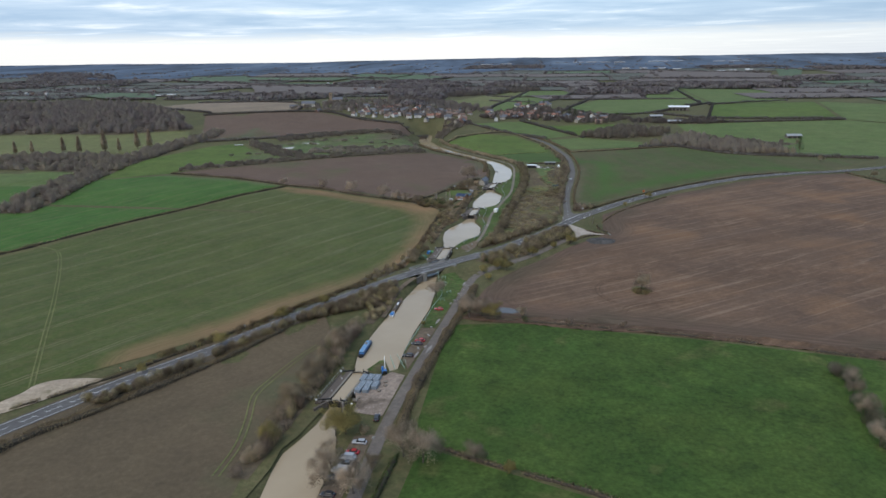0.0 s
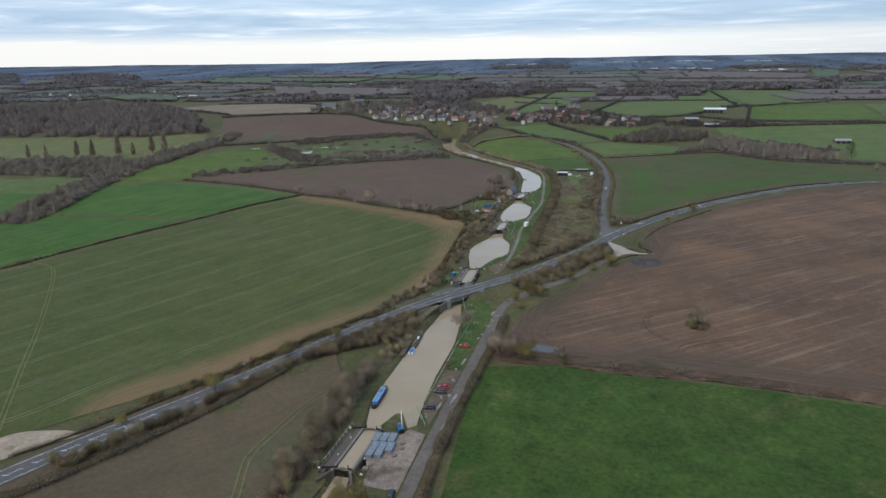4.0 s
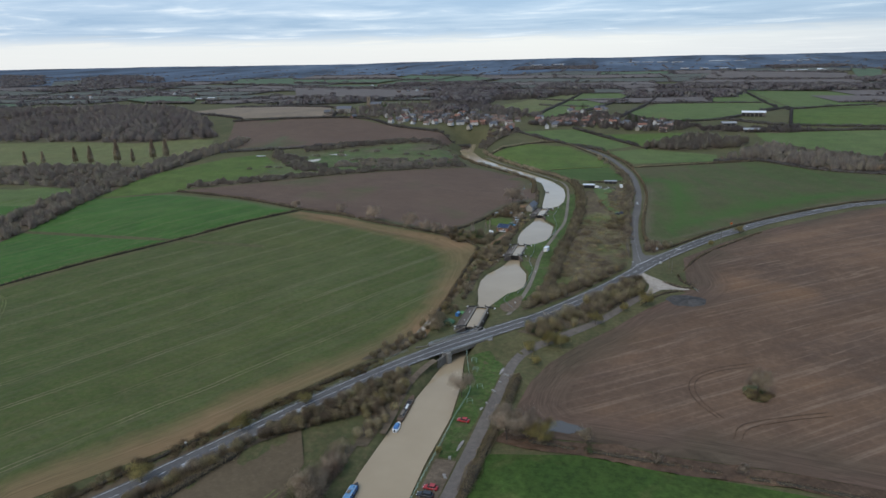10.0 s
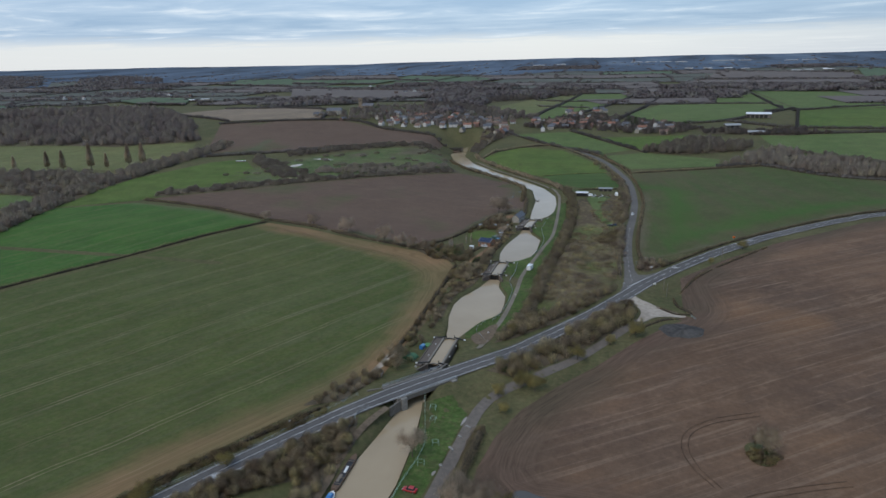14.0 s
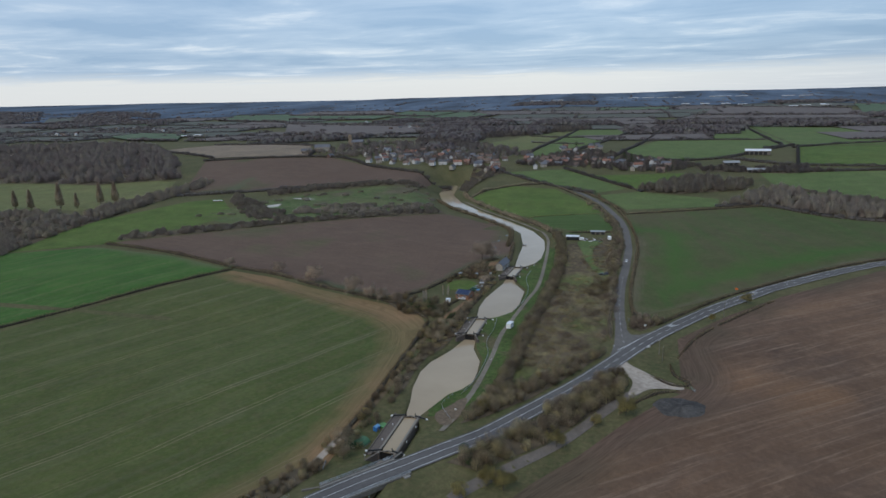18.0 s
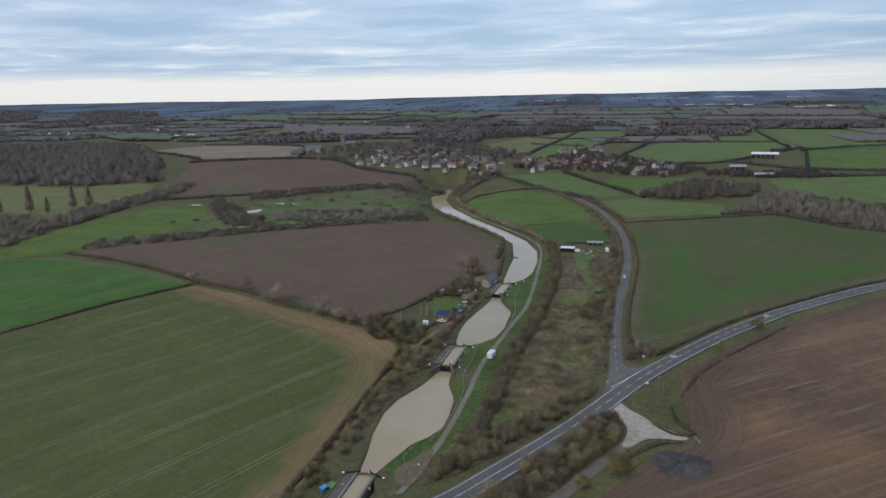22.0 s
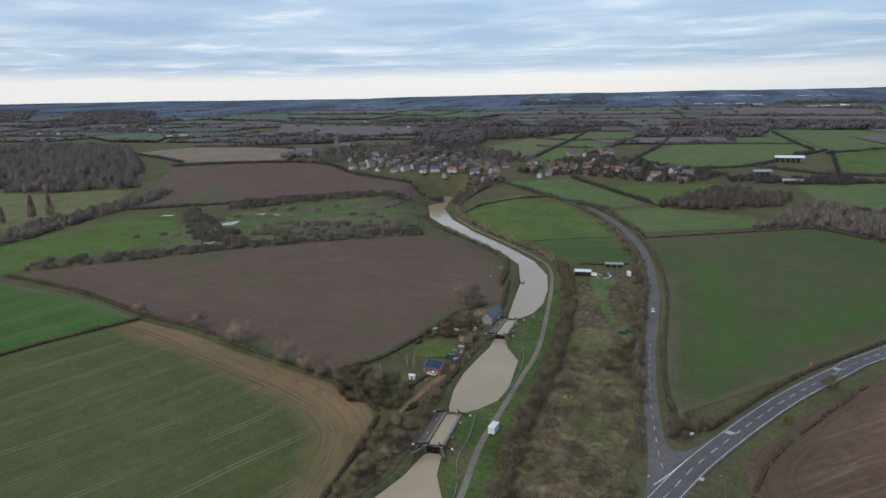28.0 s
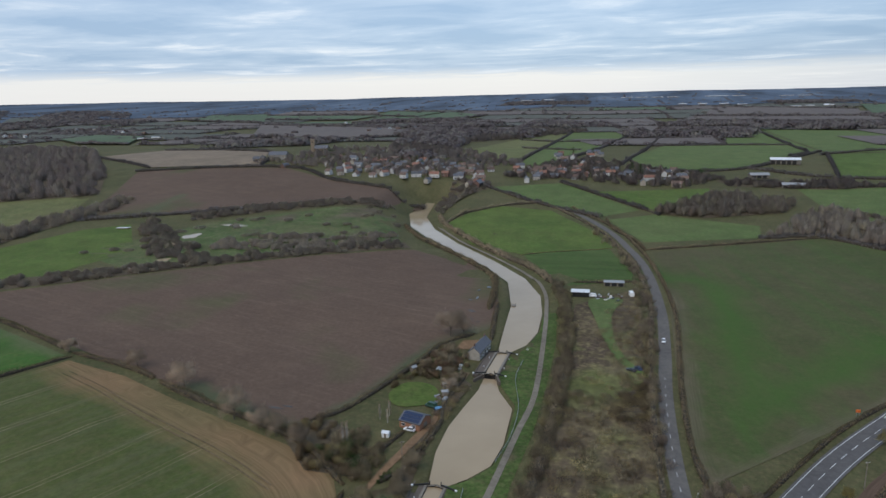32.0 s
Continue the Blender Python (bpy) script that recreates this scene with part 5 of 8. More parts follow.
    T("scrub", [(-152, 212), (-134, 240), (-116, 270), (-98, 298), (-86, 314), (-89, 318), (-102, 302), (-120, 275), (-138, 245), (-156, 216)], 90, 1.7, "low brown bramble and bushes on the road's field bank", "hedge", pieces=150, piece=0.25, width=1.5, seed=47, floor=False)
    T("scrub_belt", [(102, 186), (109, 186), (112, 242), (104, 242)], 30, 4.6, "grey bare hedgerow trees at the pasture's edge", "scrub_grey", pieces=240, piece=0.27, width=2.3, seed=48, floor=False)
    T("scrub_belt", [(-84, 476), (-81, 476), (-78, 440), (-77.5, 400), (-78, 372), (-80, 372), (-82, 400), (-83, 440)], 18, 3.0, "dark brown thorn scrub beside the farm track", "hedge", pieces=220, piece=0.25, width=1.5, seed=49, floor=False)
    T("scrub", [(-88, 562), (-84, 578), (-78, 588), (-76, 580), (-69, 572), (-68, 556), (-74, 553), (-80, 557)], 70, 1.8, "reddish-brown garden shrubs and dead stems", "red_stems", pieces=180, piece=0.24, width=1.1, seed=45, floor=False)
    T("scrub_belt", [(-86, 352), (-73, 352), (-73, 392), (-76, 440), (-72, 462), (-80, 470), (-80, 400)], 40, 2.8, "brown garden shrubs beside the track", pieces=170, piece=0.25, seed=9, floor=False)
    T("scrub_belt", [(-100, 318), (-86, 322), (-81, 344), (-84, 350), (-94, 334)], 34, 2.6, "brown bushes on the road bank", pieces=170, piece=0.25, seed=10)
    T("scrub", [(-120, 505), (-104, 515), (-86, 500), (-84, 484), (-100, 484)], 44, 3.2, "dark mixed shrubs at the garden's edge", "hedge", pieces=200, piece=0.28, seed=11)
    T("scrub", [(-88, 556), (-70, 548), (-66, 560), (-68, 580), (-84, 588)], 60, 2.4, "tangled brown garden shrubs", pieces=160, piece=0.24, seed=12, floor=False)
    T("scrub_belt", [(-378, 594), (-325, 628), (-271, 672), (-208, 722), (-150, 760), (-160, 778), (-215, 738), (-275, 690), (-330, 648), (-385, 620)], 230, 4.2, "thick scrub hedge above the ploughed field", "scrub_crown", width=3.4, pieces=120, piece=0.36, seed=13, solid=True)
    T("scrub", [(-375, 690), (-340, 793), (-255, 874), (-205, 884), (-172, 815), (-160, 765), (-241, 700), (-300, 655)], 40, 3.2, "scattered grey-brown willow scrub in a wet meadow", "scrub_crown", pieces=140, piece=0.34, width=5.0, seed=14, floor=False, solid=True)
    T("scrub_belt", [(-360, 800), (-255, 884), (-214, 892), (-214, 915), (-262, 905), (-375, 830)], 210, 5.0, "brown scrub below the far ploughed slope", "scrub_crown", pieces=100, piece=0.42, seed=15, solid=True, width=3.6)
    T("scrub_belt", [(-172, 908), (-164, 898), (-150, 960), (-130, 1010), (-170, 1040), (-186, 1002), (-184, 960)], 90, 5.5, "bare trees where the canal meets the village", "scrub_crown", pieces=110, piece=0.45, seed=16, solid=True, width=3.6)
    T("tree_belt", [(-430, 420), (-446, 480), (-468, 556), (-486, 620), (-492, 680), (-498, 745), (-492, 800), (-492, 870), (-470, 870), (-464, 800), (-464, 745), (-455, 680), (-448, 610), (-432, 545), (-410, 480), (-398, 425)], 460, 8, "long belt of bare brown trees between pastures", "scrub_crown", pieces=120, piece=0.5, seed=17, width=4.4, solid=True)
    T("tree_belt", [(-760, 590), (-606, 590), (-484, 583), (-480, 640), (-520, 690), (-640, 680), (-800, 670)], 380, 7.5, "bare brown trees above the green pasture", "scrub_crown", pieces=110, piece=0.5, seed=18, width=4.4, solid=True)
    T("woodland", [(-640, 852), (-762, 876), (-1100, 900), (-1320, 1250), (-1144, 1386), (-932, 1326), (-608, 985), (-535, 892)], 1500, 15, "large bare brown winter wood", "wood_crown", pieces=150, piece=0.62, seed=19, width=7.0, solid=True)
    T("copse", [(28, 916), (95, 1000), (152, 962), (135, 931), (70, 905)], 230, 11, "pale bare copse in a straight belt", "scrub_crown", pieces=130, piece=0.42, seed=20, width=4.2, solid=True)
    T("copse", [(104, 842), (172, 952), (205, 895), (250, 830), (262, 790), (204, 792), (143, 848)], 320, 10, "bare brown copse beside the crop field", "scrub_crown", pieces=130, piece=0.42, seed=21, width=4.2, solid=True)
    T("scrub_belt", [(172, 960), (240, 905), (300, 880), (250, 850)], 40, 6.0, "bare farm hedgerow trees", "scrub_crown", pieces=110, piece=0.45, seed=22, width=3.6, solid=True)
    T("village_trees", [(-470, 1080), (-420, 1240), (-300, 1260), (-190, 1260), (-120, 1180), (-180, 1040), (-250, 1020), (-330, 1040), (-400, 1070)], 520, 9.5, "bare trees among the village houses", "wood_crown", pieces=90, piece=0.6, seed=23, floor=False, width=4.6, solid=True)
    T("village_trees", [(-140, 1050), (-100, 1160), (-40, 1260), (60, 1140), (120, 1100), (60, 1030), (-60, 1060)], 380, 8.5, "bare trees and shrubs among village gardens", "wood_crown", pieces=90, piece=0.6, seed=24, floor=False, width=4.4, solid=True)
    T("village_trees", [(-230, 1180), (-260, 1500), (-60, 1900), (-190, 2000), (-330, 1600), (-340, 1260)], 560, 12, "wooded valley above the village", "wood_crown", pieces=110, piece=0.75, seed=25, width=6.5, solid=True)
    T("tree_belt", [(100, 1090), (180, 1080), (230, 1105), (260, 1060), (200, 1040), (110, 1050)], 120, 7.0, "bare trees round the farm", "wood_crown", pieces=100, piece=0.6, seed=26, width=4.4, solid=True)


build_thickets()


FAR_FIELDS = [
    ("far_green", [(-1313, 1638), (-1153, 1521), (-1005, 1503), (-1162, 1749), (-1358, 1809)]),
    ("far_green", [(-1619, 2582), (-1218, 2449), (-1546, 3084), (-1787, 2997)]),
    ("far_dull", [(-2208, 2283), (-2176, 2385), (-2494, 2809), (-2572, 2669)]),
    ("far_brown", [(-846, 1731), (-558, 1584), (-457, 1683), (-556, 2004), (-742, 2109), (-1129, 2280)]),
    ("far_brown", [(-1494, 2986), (-960, 2963), (-1085, 3273), (-1538, 3297)]),
    ("far_green", [(-1323, 2655), (-939, 2597), (-920, 2844), (-1474, 2948)]),
    ("far_green", [(-920, 2844), (-740, 2749), (-699, 3047), (-1001, 3210)]),
    ("far_green", [(-726, 2699), (-572, 2510), (-469, 2742), (-669, 3037)]),
    ("far_brown", [(180, 2347), (641, 2190), (751, 2451), (243, 2571)]),
    ("far_brown", [(291, 2644), (716, 2513), (794, 2826), (381, 3161)]),
    ("far_green", [(753, 2561), (814, 2541), (988, 3072), (893, 3119)]),
]
# belts of bare wood: outline, spacing of the crowns, height
FAR_WOODS = [
    ([(-3357, 3098), (-3129, 3168), (-2232, 2282), (-2337, 2180)], 420, 11),
    ([(-1943, 1880), (-1911, 2041), (-1867, 2247), (-2006, 2407), (-2090, 2129)], 200, 9),
    ([(-2086, 2301), (-1720, 2338), (-2358, 3173), (-2755, 3276), (-2723, 3004)], 420, 11),
    ([(-500, 1869), (-341, 1988), (-92, 2040), (-111, 2245), (-411, 2208), (-566, 2102)], 130, 11),
    ([(-91, 2046), (181, 2033), (420, 1977), (604, 1907), (660, 2051), (439, 2158), (208, 2187), (-106, 2194)], 130, 10),
    ([(-452, 1663), (-281, 1130), (-219, 1145), (-244, 1308), (-309, 1784), (-464, 1909)], 150, 11),
    ([(-1155, 2329), (-771, 2206), (-546, 2032), (-560, 2072), (-780, 2246), (-1150, 2370)], 110, 6),
    ([(-1640, 1700), (-1480, 1700), (-1380, 1930), (-1560, 2090), (-1720, 2040)], 520, 7),
]


def build_distance():
    """Fields, hedgerow trees and woods out to the skyline, too many and too far to tell apart."""
    rng = np.random.default_rng(5)
    sets = {"far_green": ([], []), "far_brown": ([], []), "far_dull": ([], [])}
    trees = []
    keep_out = [f[3] for f in FIELDS] + [q for _, q in FAR_FIELDS] + [[(-1350, 850), (-500, 850), (-480, 1400), (-1350, 1450)]]
    cells = []
    for row, y0 in enumerate(np.cumsum(np.r_[900, np.linspace(130, 330, 17)])):
        deep = 130 + row * 12
        x = -900 - y0 * 0.9
        while x < 900 + y0 * 0.9:
            w = rng.uniform(140, 330) * (0.8 + row * 0.05)
            cells.append((x, y0, w, deep, row))
            x += w
    for x, y, w, deep, row in cells:
        q = [(x + rng.normal() * 18, y + rng.normal() * 14), (x + w - 6 + rng.normal() * 18, y + rng.normal() * 14), (x + w - 6 + rng.normal() * 18, y + deep + rng.normal() * 10), (x + rng.normal() * 18, y + deep + rng.normal() * 10)]
        c = np.mean(q, 0)
        if any(inside(loop, np.array([c[0]]), np.array([c[1]]))[0] for loop in keep_out) or (abs(c[0] + 180) < 420 and c[1] < 1420) or (c[1] < 1200 and -500 < c[0] < 330) or (330 < c[0] < 780 and c[1] < 1340):
            continue
        if math.hypot(*c) > 4450:
            continue
        r = rng.random()
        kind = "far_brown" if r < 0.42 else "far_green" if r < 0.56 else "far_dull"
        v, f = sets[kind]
        n = 7
        k = len(v)
        for i in range(n + 1):
            for j in range(n + 1):
                a = Vector(q[0]).lerp(Vector(q[1]), i / n).lerp(Vector(q[3]).lerp(Vector(q[2]), i / n), j / n)
                v.append((a.x, a.y, ground_z(a.x, a.y) + 1.2 + 0.8 * row / 8))
        f += [(k + i * (n + 1) + j, k + (i + 1) * (n + 1) + j, k + (i + 1) * (n + 1) + j + 1, k + i * (n + 1) + j + 1) for i in range(n) for j in range(n)]
        edges = [(q[0], q[1]), (q[1], q[2])]
        wooded = rng.random() < 0.12
        for a, b in edges:
            m = int(math.dist(a, b) / (3.0 + row * 0.16))
            t = (np.arange(m) + rng.random(m)) / max(m, 1)
            trees.append(np.stack([a[0] + (b[0] - a[0]) * t, a[1] + (b[1] - a[1]) * t, np.where(rng.random(m) < 0.09, rng.uniform(6, 10, m), rng.uniform(1.8, 4.2, m))], 1))
        if wooded:
            m = int(w * deep / 260)
            trees.append(np.stack([x + rng.random(m) * w, y + rng.random(m) * deep, rng.uniform(8, 14, m)], 1))
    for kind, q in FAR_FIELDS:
        drape("distant_field", q, MAT[kind], "distant haze-tinted winter field between dark hedges", "field", 4.2, 60)
        for a, b in zip(q, q[1:] + q[:1]):
            if abs((Vector(b) - Vector(a)).normalized().dot(Vector(a).normalized())) > 0.9:
                continue
            m = int(math.dist(a, b) / 4.5)
            t = (np.arange(m) + rng.random(m)) / max(m, 1)
            trees.append(np.stack([a[0] + (b[0] - a[0]) * t, a[1] + (b[1] - a[1]) * t, np.where(rng.random(m) < 0.08, rng.uniform(6, 10, m), rng.uniform(2.5, 4.5, m)) + 3], 1))
    for loop, gap, h in FAR_WOODS:
        a = np.array(loop, float)
        m = int((np.ptp(a[:, 0]) * np.ptp(a[:, 1])) / gap)
        x, y = rng.uniform(a[:, 0].min(), a[:, 0].max(), m), rng.uniform(a[:, 1].min(), a[:, 1].max(), m)
        ok = inside(loop, x, y) & np.array([noise.noise((p / 170, q / 170, 2)) > -0.16 for p, q in zip(x, y)])
        trees.append(np.stack([x[ok], y[ok], rng.uniform(0.7, 1.25, ok.sum()) * h], 1))
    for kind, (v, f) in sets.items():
        structure("distant_fields", v, f, MAT[kind], "distant patchwork of winter fields tinted with painted haze", "field", True, "stuff")
    # skyline hills, whose blue-grey colour stands in for haze
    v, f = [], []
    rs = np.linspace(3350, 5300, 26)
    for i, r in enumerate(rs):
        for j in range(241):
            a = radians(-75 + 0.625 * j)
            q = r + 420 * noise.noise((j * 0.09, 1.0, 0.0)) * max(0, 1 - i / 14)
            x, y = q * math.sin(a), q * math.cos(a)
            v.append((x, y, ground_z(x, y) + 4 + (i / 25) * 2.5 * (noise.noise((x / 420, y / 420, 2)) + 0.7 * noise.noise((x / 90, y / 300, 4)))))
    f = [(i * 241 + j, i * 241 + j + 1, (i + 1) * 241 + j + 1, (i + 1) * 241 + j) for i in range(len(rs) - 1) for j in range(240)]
    structure("backdrop", v, f, MAT["far_hills"], "wooded skyline hills with blue-grey haze in their colour", "hills", True)
    t = np.concatenate(trees)
    out, pf, tn = [], [], []
    for x, y, h in t:
        m = 22 if h > 6 else 9
        z = ground_z(x, y)
        d = rng.normal(size=(m, 3))
        d[:, 2] = np.abs(d[:, 2]) - 0.3
        d /= np.linalg.norm(d, axis=1, keepdims=True)
        w = h * 0.55 + 1.5
        c = np.stack([x + d[:, 0] * w * 1.3, y + d[:, 1] * w * 0.8, z + 1 + h * 0.5 + d[:, 2] * h * 0.42], 1)
        pf.append(d + np.array([0, 0, 0.6]))
        tn.append(np.full(m, rng.uniform(0.7, 1.15)))
        out.append(flakes(rng, c, d + np.array([0, 0, 0.2]), np.full(m, 1.1 + h * 0.17)))
    tagged(new("hedgerow_trees", tri_mesh("hedgerow_trees", np.concatenate(out), MAT["far_wood"], np.concatenate(pf), np.concatenate(tn))), "distant haze-greyed hedgerows and woods of bare trees", "trees", kind="stuff")


build_distance()


# ---- building kit ----


class Kit:
    """Collects solids for one mesh."""

    def __init__(self):
        self.v, self.f = [], []

    def box(self, c, s, turn=0.0, tilt=0.0, taper=1.0, bev=0.0):
        m = Matrix.Translation(c) @ Euler((tilt, 0, turn)).to_matrix().to_4x4()
        x, y, z = (k / 2 for k in s)
        if bev:
            return self.rounded(m, x, y, z, bev, taper)
        k = len(self.v)
        for w, g in ((-z, 1.0), (z, taper)):
            for a, b in ((-1, -1), (1, -1), (1, 1), (-1, 1)):
                self.v.append(tuple(m @ Vector((a * x * g, b * y * g, w))))
        self.f += [tuple(k + i for i in q) for q in ((3, 2, 1, 0), (4, 5, 6, 7), (0, 1, 5, 4), (1, 2, 6, 5), (2, 3, 7, 6), (3, 0, 4, 7))]
        return self

    def rounded(self, m, x, y, z, b, taper):
        k = len(self.v)
        ring = [(-x + b, -y), (x - b, -y), (x, -y + b), (x, y - b), (x - b, y), (-x + b, y), (-x, y - b), (-x, -y + b)]
        for w, g in ((-z, 1.0), (z - b, taper), (z, taper * (1 - b / max(x, y)))):
            self.v += [tuple(m @ Vector((p * g, q * g, w))) for p, q in ring]
        for lv in (0, 8):
            self.f += [(k + lv + i, k + lv + (i + 1) % 8, k + lv + 8 + (i + 1) % 8, k + lv + 8 + i) for i in range(8)]
        self.f += [tuple(k + 7 - i for i in range(8)), tuple(k + 16 + i for i in range(8))]
        return self

    def tube(self, a, b, ra, rb=None, n=8):
        k = len(self.v)
        tube(self.v, self.f, a, b, ra, ra if rb is None else rb, n)
        self.f += [tuple(k + n - 1 - i for i in range(n)), tuple(k + n + i for i in range(n))]
        return self

    def loft(self, rings, cap=True):
        """Skins rings of the same count of points."""
        k, n = len(self.v), len(rings[0])
        for r in rings:
            self.v += [tuple(p) for p in r]
        for j in range(len(rings) - 1):
            self.f += [(k + j * n + i, k + j * n + (i + 1) % n, k + (j + 1) * n + (i + 1) % n, k + (j + 1) * n + i) for i in range(n)]
        if cap:
            self.f += [tuple(k + n - 1 - i for i in range(n)), tuple(k + (len(rings) - 1) * n + i for i in range(n))]
        return self

    def gable(self, w, d, h0, h1, over=0.3, thick=0.18, ridge="x"):
        """Two roof slopes with thickness; the ridge runs along x or y."""
        for sg in (-1, 1):
            k = len(self.v)
            if ridge == "x":
                e, lo = d / 2 + over, h0 - over * (h1 - h0) / (d / 2)
                pts = [(-w / 2 - over, sg * e, lo), (w / 2 + over, sg * e, lo), (w / 2 + over, 0, h1), (-w / 2 - over, 0, h1)]
            else:
                e, lo = w / 2 + over, h0 - over * (h1 - h0) / (w / 2)
                pts = [(sg * e, -d / 2 - over, lo), (sg * e, d / 2 + over, lo), (0, d / 2 + over, h1), (0, -d / 2 - over, h1)]
            self.v += pts + [(a, b, c + thick) for a, b, c in pts]
            self.f += [tuple(k + i for i in q) for q in ((3, 2, 1, 0), (4, 5, 6, 7), (0, 1, 5, 4), (1, 2, 6, 5), (2, 3, 7, 6), (3, 0, 4, 7))]
        return self

    def walls(self, w, d, h0, h1, ridge="x"):
        """House body with gable ends."""
        k = len(self.v)
        x, y = w / 2, d / 2
        self.v += [(-x, -y, 0), (x, -y, 0), (x, y, 0), (-x, y, 0), (-x, -y, h0), (x, -y, h0), (x, y, h0), (-x, y, h0)]
        self.v += [(-x, 0, h1), (x, 0, h1)] if ridge == "x" else [(0, -y, h1), (0, y, h1)]
        self.f += [tuple(k + i for i in q) for q in ((3, 2, 1, 0), (0, 1, 5, 4), (1, 2, 6, 5), (2, 3, 7, 6), (3, 0, 4, 7))]
        self.f += [(k + 4, k + 8, k + 7), (k + 5, k + 6, k + 9)] if ridge == "x" else [(k + 4, k + 5, k + 8), (k + 6, k + 7, k + 9)]
        return self


def part(name, kit, mat, parent, label="", smooth=False):
    return child(name, mesh_of(name, kit.v, kit.f, MAT[mat] if isinstance(mat, str) else mat, smooth), parent, label)


def thing(name, label, category, x, y, z=None, turn=0.0, group=""):
    e = tagged(new(name), label, category, group)
    e.matrix_basis = pose(x, y, ground_z(x, y) if z is None else z, 0, 0, turn)
    return e


def more_materials():
    D = MAT
    P = plain
    D["stone"] = P("dark_stained_stone", (0.220, 0.196, 0.160), 0.85, grain=2)
    D["old_brick"] = P("dark_wet_brickwork", (0.120, 0.098, 0.080), 0.9, grain=2.5)
    D["brick"] = P("orange_brick", (0.30, 0.15, 0.085), 0.85, grain=5)
    D["brick_red"] = P("red_brick", (0.17, 0.105, 0.082), 0.85, grain=4, random_vary=0.2)
    D["concrete"] = P("weathered_concrete", (0.24, 0.225, 0.20), 0.85, grain=1.2)
    D["concrete_dark"] = P("stained_concrete", (0.15, 0.135, 0.115), 0.9, grain=1.0)
    D["black_timber"] = P("black_painted_timber", (0.018, 0.017, 0.016), 0.6, grain=6)
    D["white_paint"] = P("white_paint", (0.78, 0.78, 0.76), 0.5, vary=0.06)
    D["galv"] = P("galvanised_steel", (0.42, 0.44, 0.45), 0.45, metal=0.7, vary=0.15)
    D["green_metal"] = P("pale_green_metal", (0.30, 0.42, 0.33), 0.5, vary=0.15)
    D["blue_paint"] = P("bright_blue_paint", (0.045, 0.17, 0.42), 0.4, vary=0.12)
    D["pale_blue"] = P("faded_blue_roof", (0.14, 0.30, 0.50), 0.5, vary=0.15)
    D["hull"] = P("black_hull", (0.03, 0.03, 0.032), 0.5)
    D["rust_wood"] = P("weathered_brown_timber", (0.13, 0.085, 0.055), 0.8, grain=4)
    D["timber"] = P("grey_timber", (0.20, 0.17, 0.135), 0.85, grain=4)
    D["tarp"] = P("grey_blue_sheet_metal", (0.19, 0.22, 0.25), 0.6, vary=0.15)
    D["glass"] = P("dark_glass", (0.02, 0.025, 0.03), 0.08, vary=0.05, spec=0.6)
    D["rubber"] = P("black_rubber", (0.02, 0.02, 0.02), 0.8)
    D["rim"] = P("alloy_rim", (0.45, 0.45, 0.46), 0.35, metal=0.8)
    D["lamp"] = P("clear_headlight", (0.75, 0.76, 0.78), 0.15, vary=0.05)
    D["tail"] = P("red_tail_light", (0.35, 0.01, 0.01), 0.25, vary=0.05)
    for n, c in (("silver", (0.42, 0.43, 0.45)), ("white_car", (0.75, 0.76, 0.77)), ("red_car", (0.36, 0.02, 0.025)), ("dark_car", (0.02, 0.023, 0.03)), ("grey_car", (0.12, 0.13, 0.14)), ("blue_car", (0.03, 0.06, 0.16)), ("green_car", (0.02, 0.06, 0.04))):
        D[n] = P("paint_" + n, c, 0.28, metal=0.2 if n in ("silver", "grey_car") else 0.0, vary=0.05, spec=0.6)
    D["solar"] = P("dark_solar_glass", (0.018, 0.03, 0.075), 0.12, vary=0.15, grain=0.8, spec=0.6)
    D["slate"] = P("grey_slate", (0.105, 0.11, 0.125), 0.6, grain=2.5, random_vary=0.25)
    D["tile_red"] = P("red_clay_tile", (0.23, 0.115, 0.08), 0.8, grain=3, random_vary=0.25)
    D["tile_brown"] = P("brown_roof_tile", (0.14, 0.095, 0.075), 0.8, grain=3, random_vary=0.25)
    D["ironstone"] = P("pale_ironstone", (0.22, 0.175, 0.125), 0.9, grain=1.5, random_vary=0.15)
    D["render"] = P("cream_render", (0.34, 0.31, 0.26), 0.85, grain=1, random_vary=0.15)
    D["white_wall"] = P("white_painted_wall", (0.55, 0.54, 0.52), 0.8, grain=1)
    D["roof_white"] = P("white_sheet_roof", (0.70, 0.72, 0.74), 0.5, vary=0.12, grain=0.6)
    D["roof_grey"] = P("grey_sheet_roof", (0.30, 0.31, 0.32), 0.6, vary=0.15, grain=0.8)
    D["orange"] = P("orange_sign", (0.75, 0.17, 0.03), 0.5, vary=0.05)
    D["tarp_green"] = P("green_tarpaulin", (0.055, 0.13, 0.06), 0.6, vary=0.2, grain=1)
    D["net_green"] = P("green_garden_netting", (0.10, 0.235, 0.085), 0.8, vary=0.2, grain=0.8)
    D["heap"] = land("dark_muck_heap", (0.058, 0.054, 0.052), (0.080, 0.074, 0.070), (0.120, 0.110, 0.100), 0.1, 0.8, relief=1.0)
    D["soil_dark"] = land("headland_furrows", (0.14, 0.088, 0.058), (0.10, 0.068, 0.047), (0.19, 0.125, 0.085), 0.04, 0.5, turn=40, rows=1.4, row_dark=0.72, relief=0.7, patch=((0.17, 0.105, 0.066), 0.04, 0.5))
    pm, pn, pb = tree_nodes("still_rainwater")
    pb.inputs["Base Color"].default_value, pb.inputs["Roughness"].default_value = (0.07, 0.062, 0.055, 1), 0.22
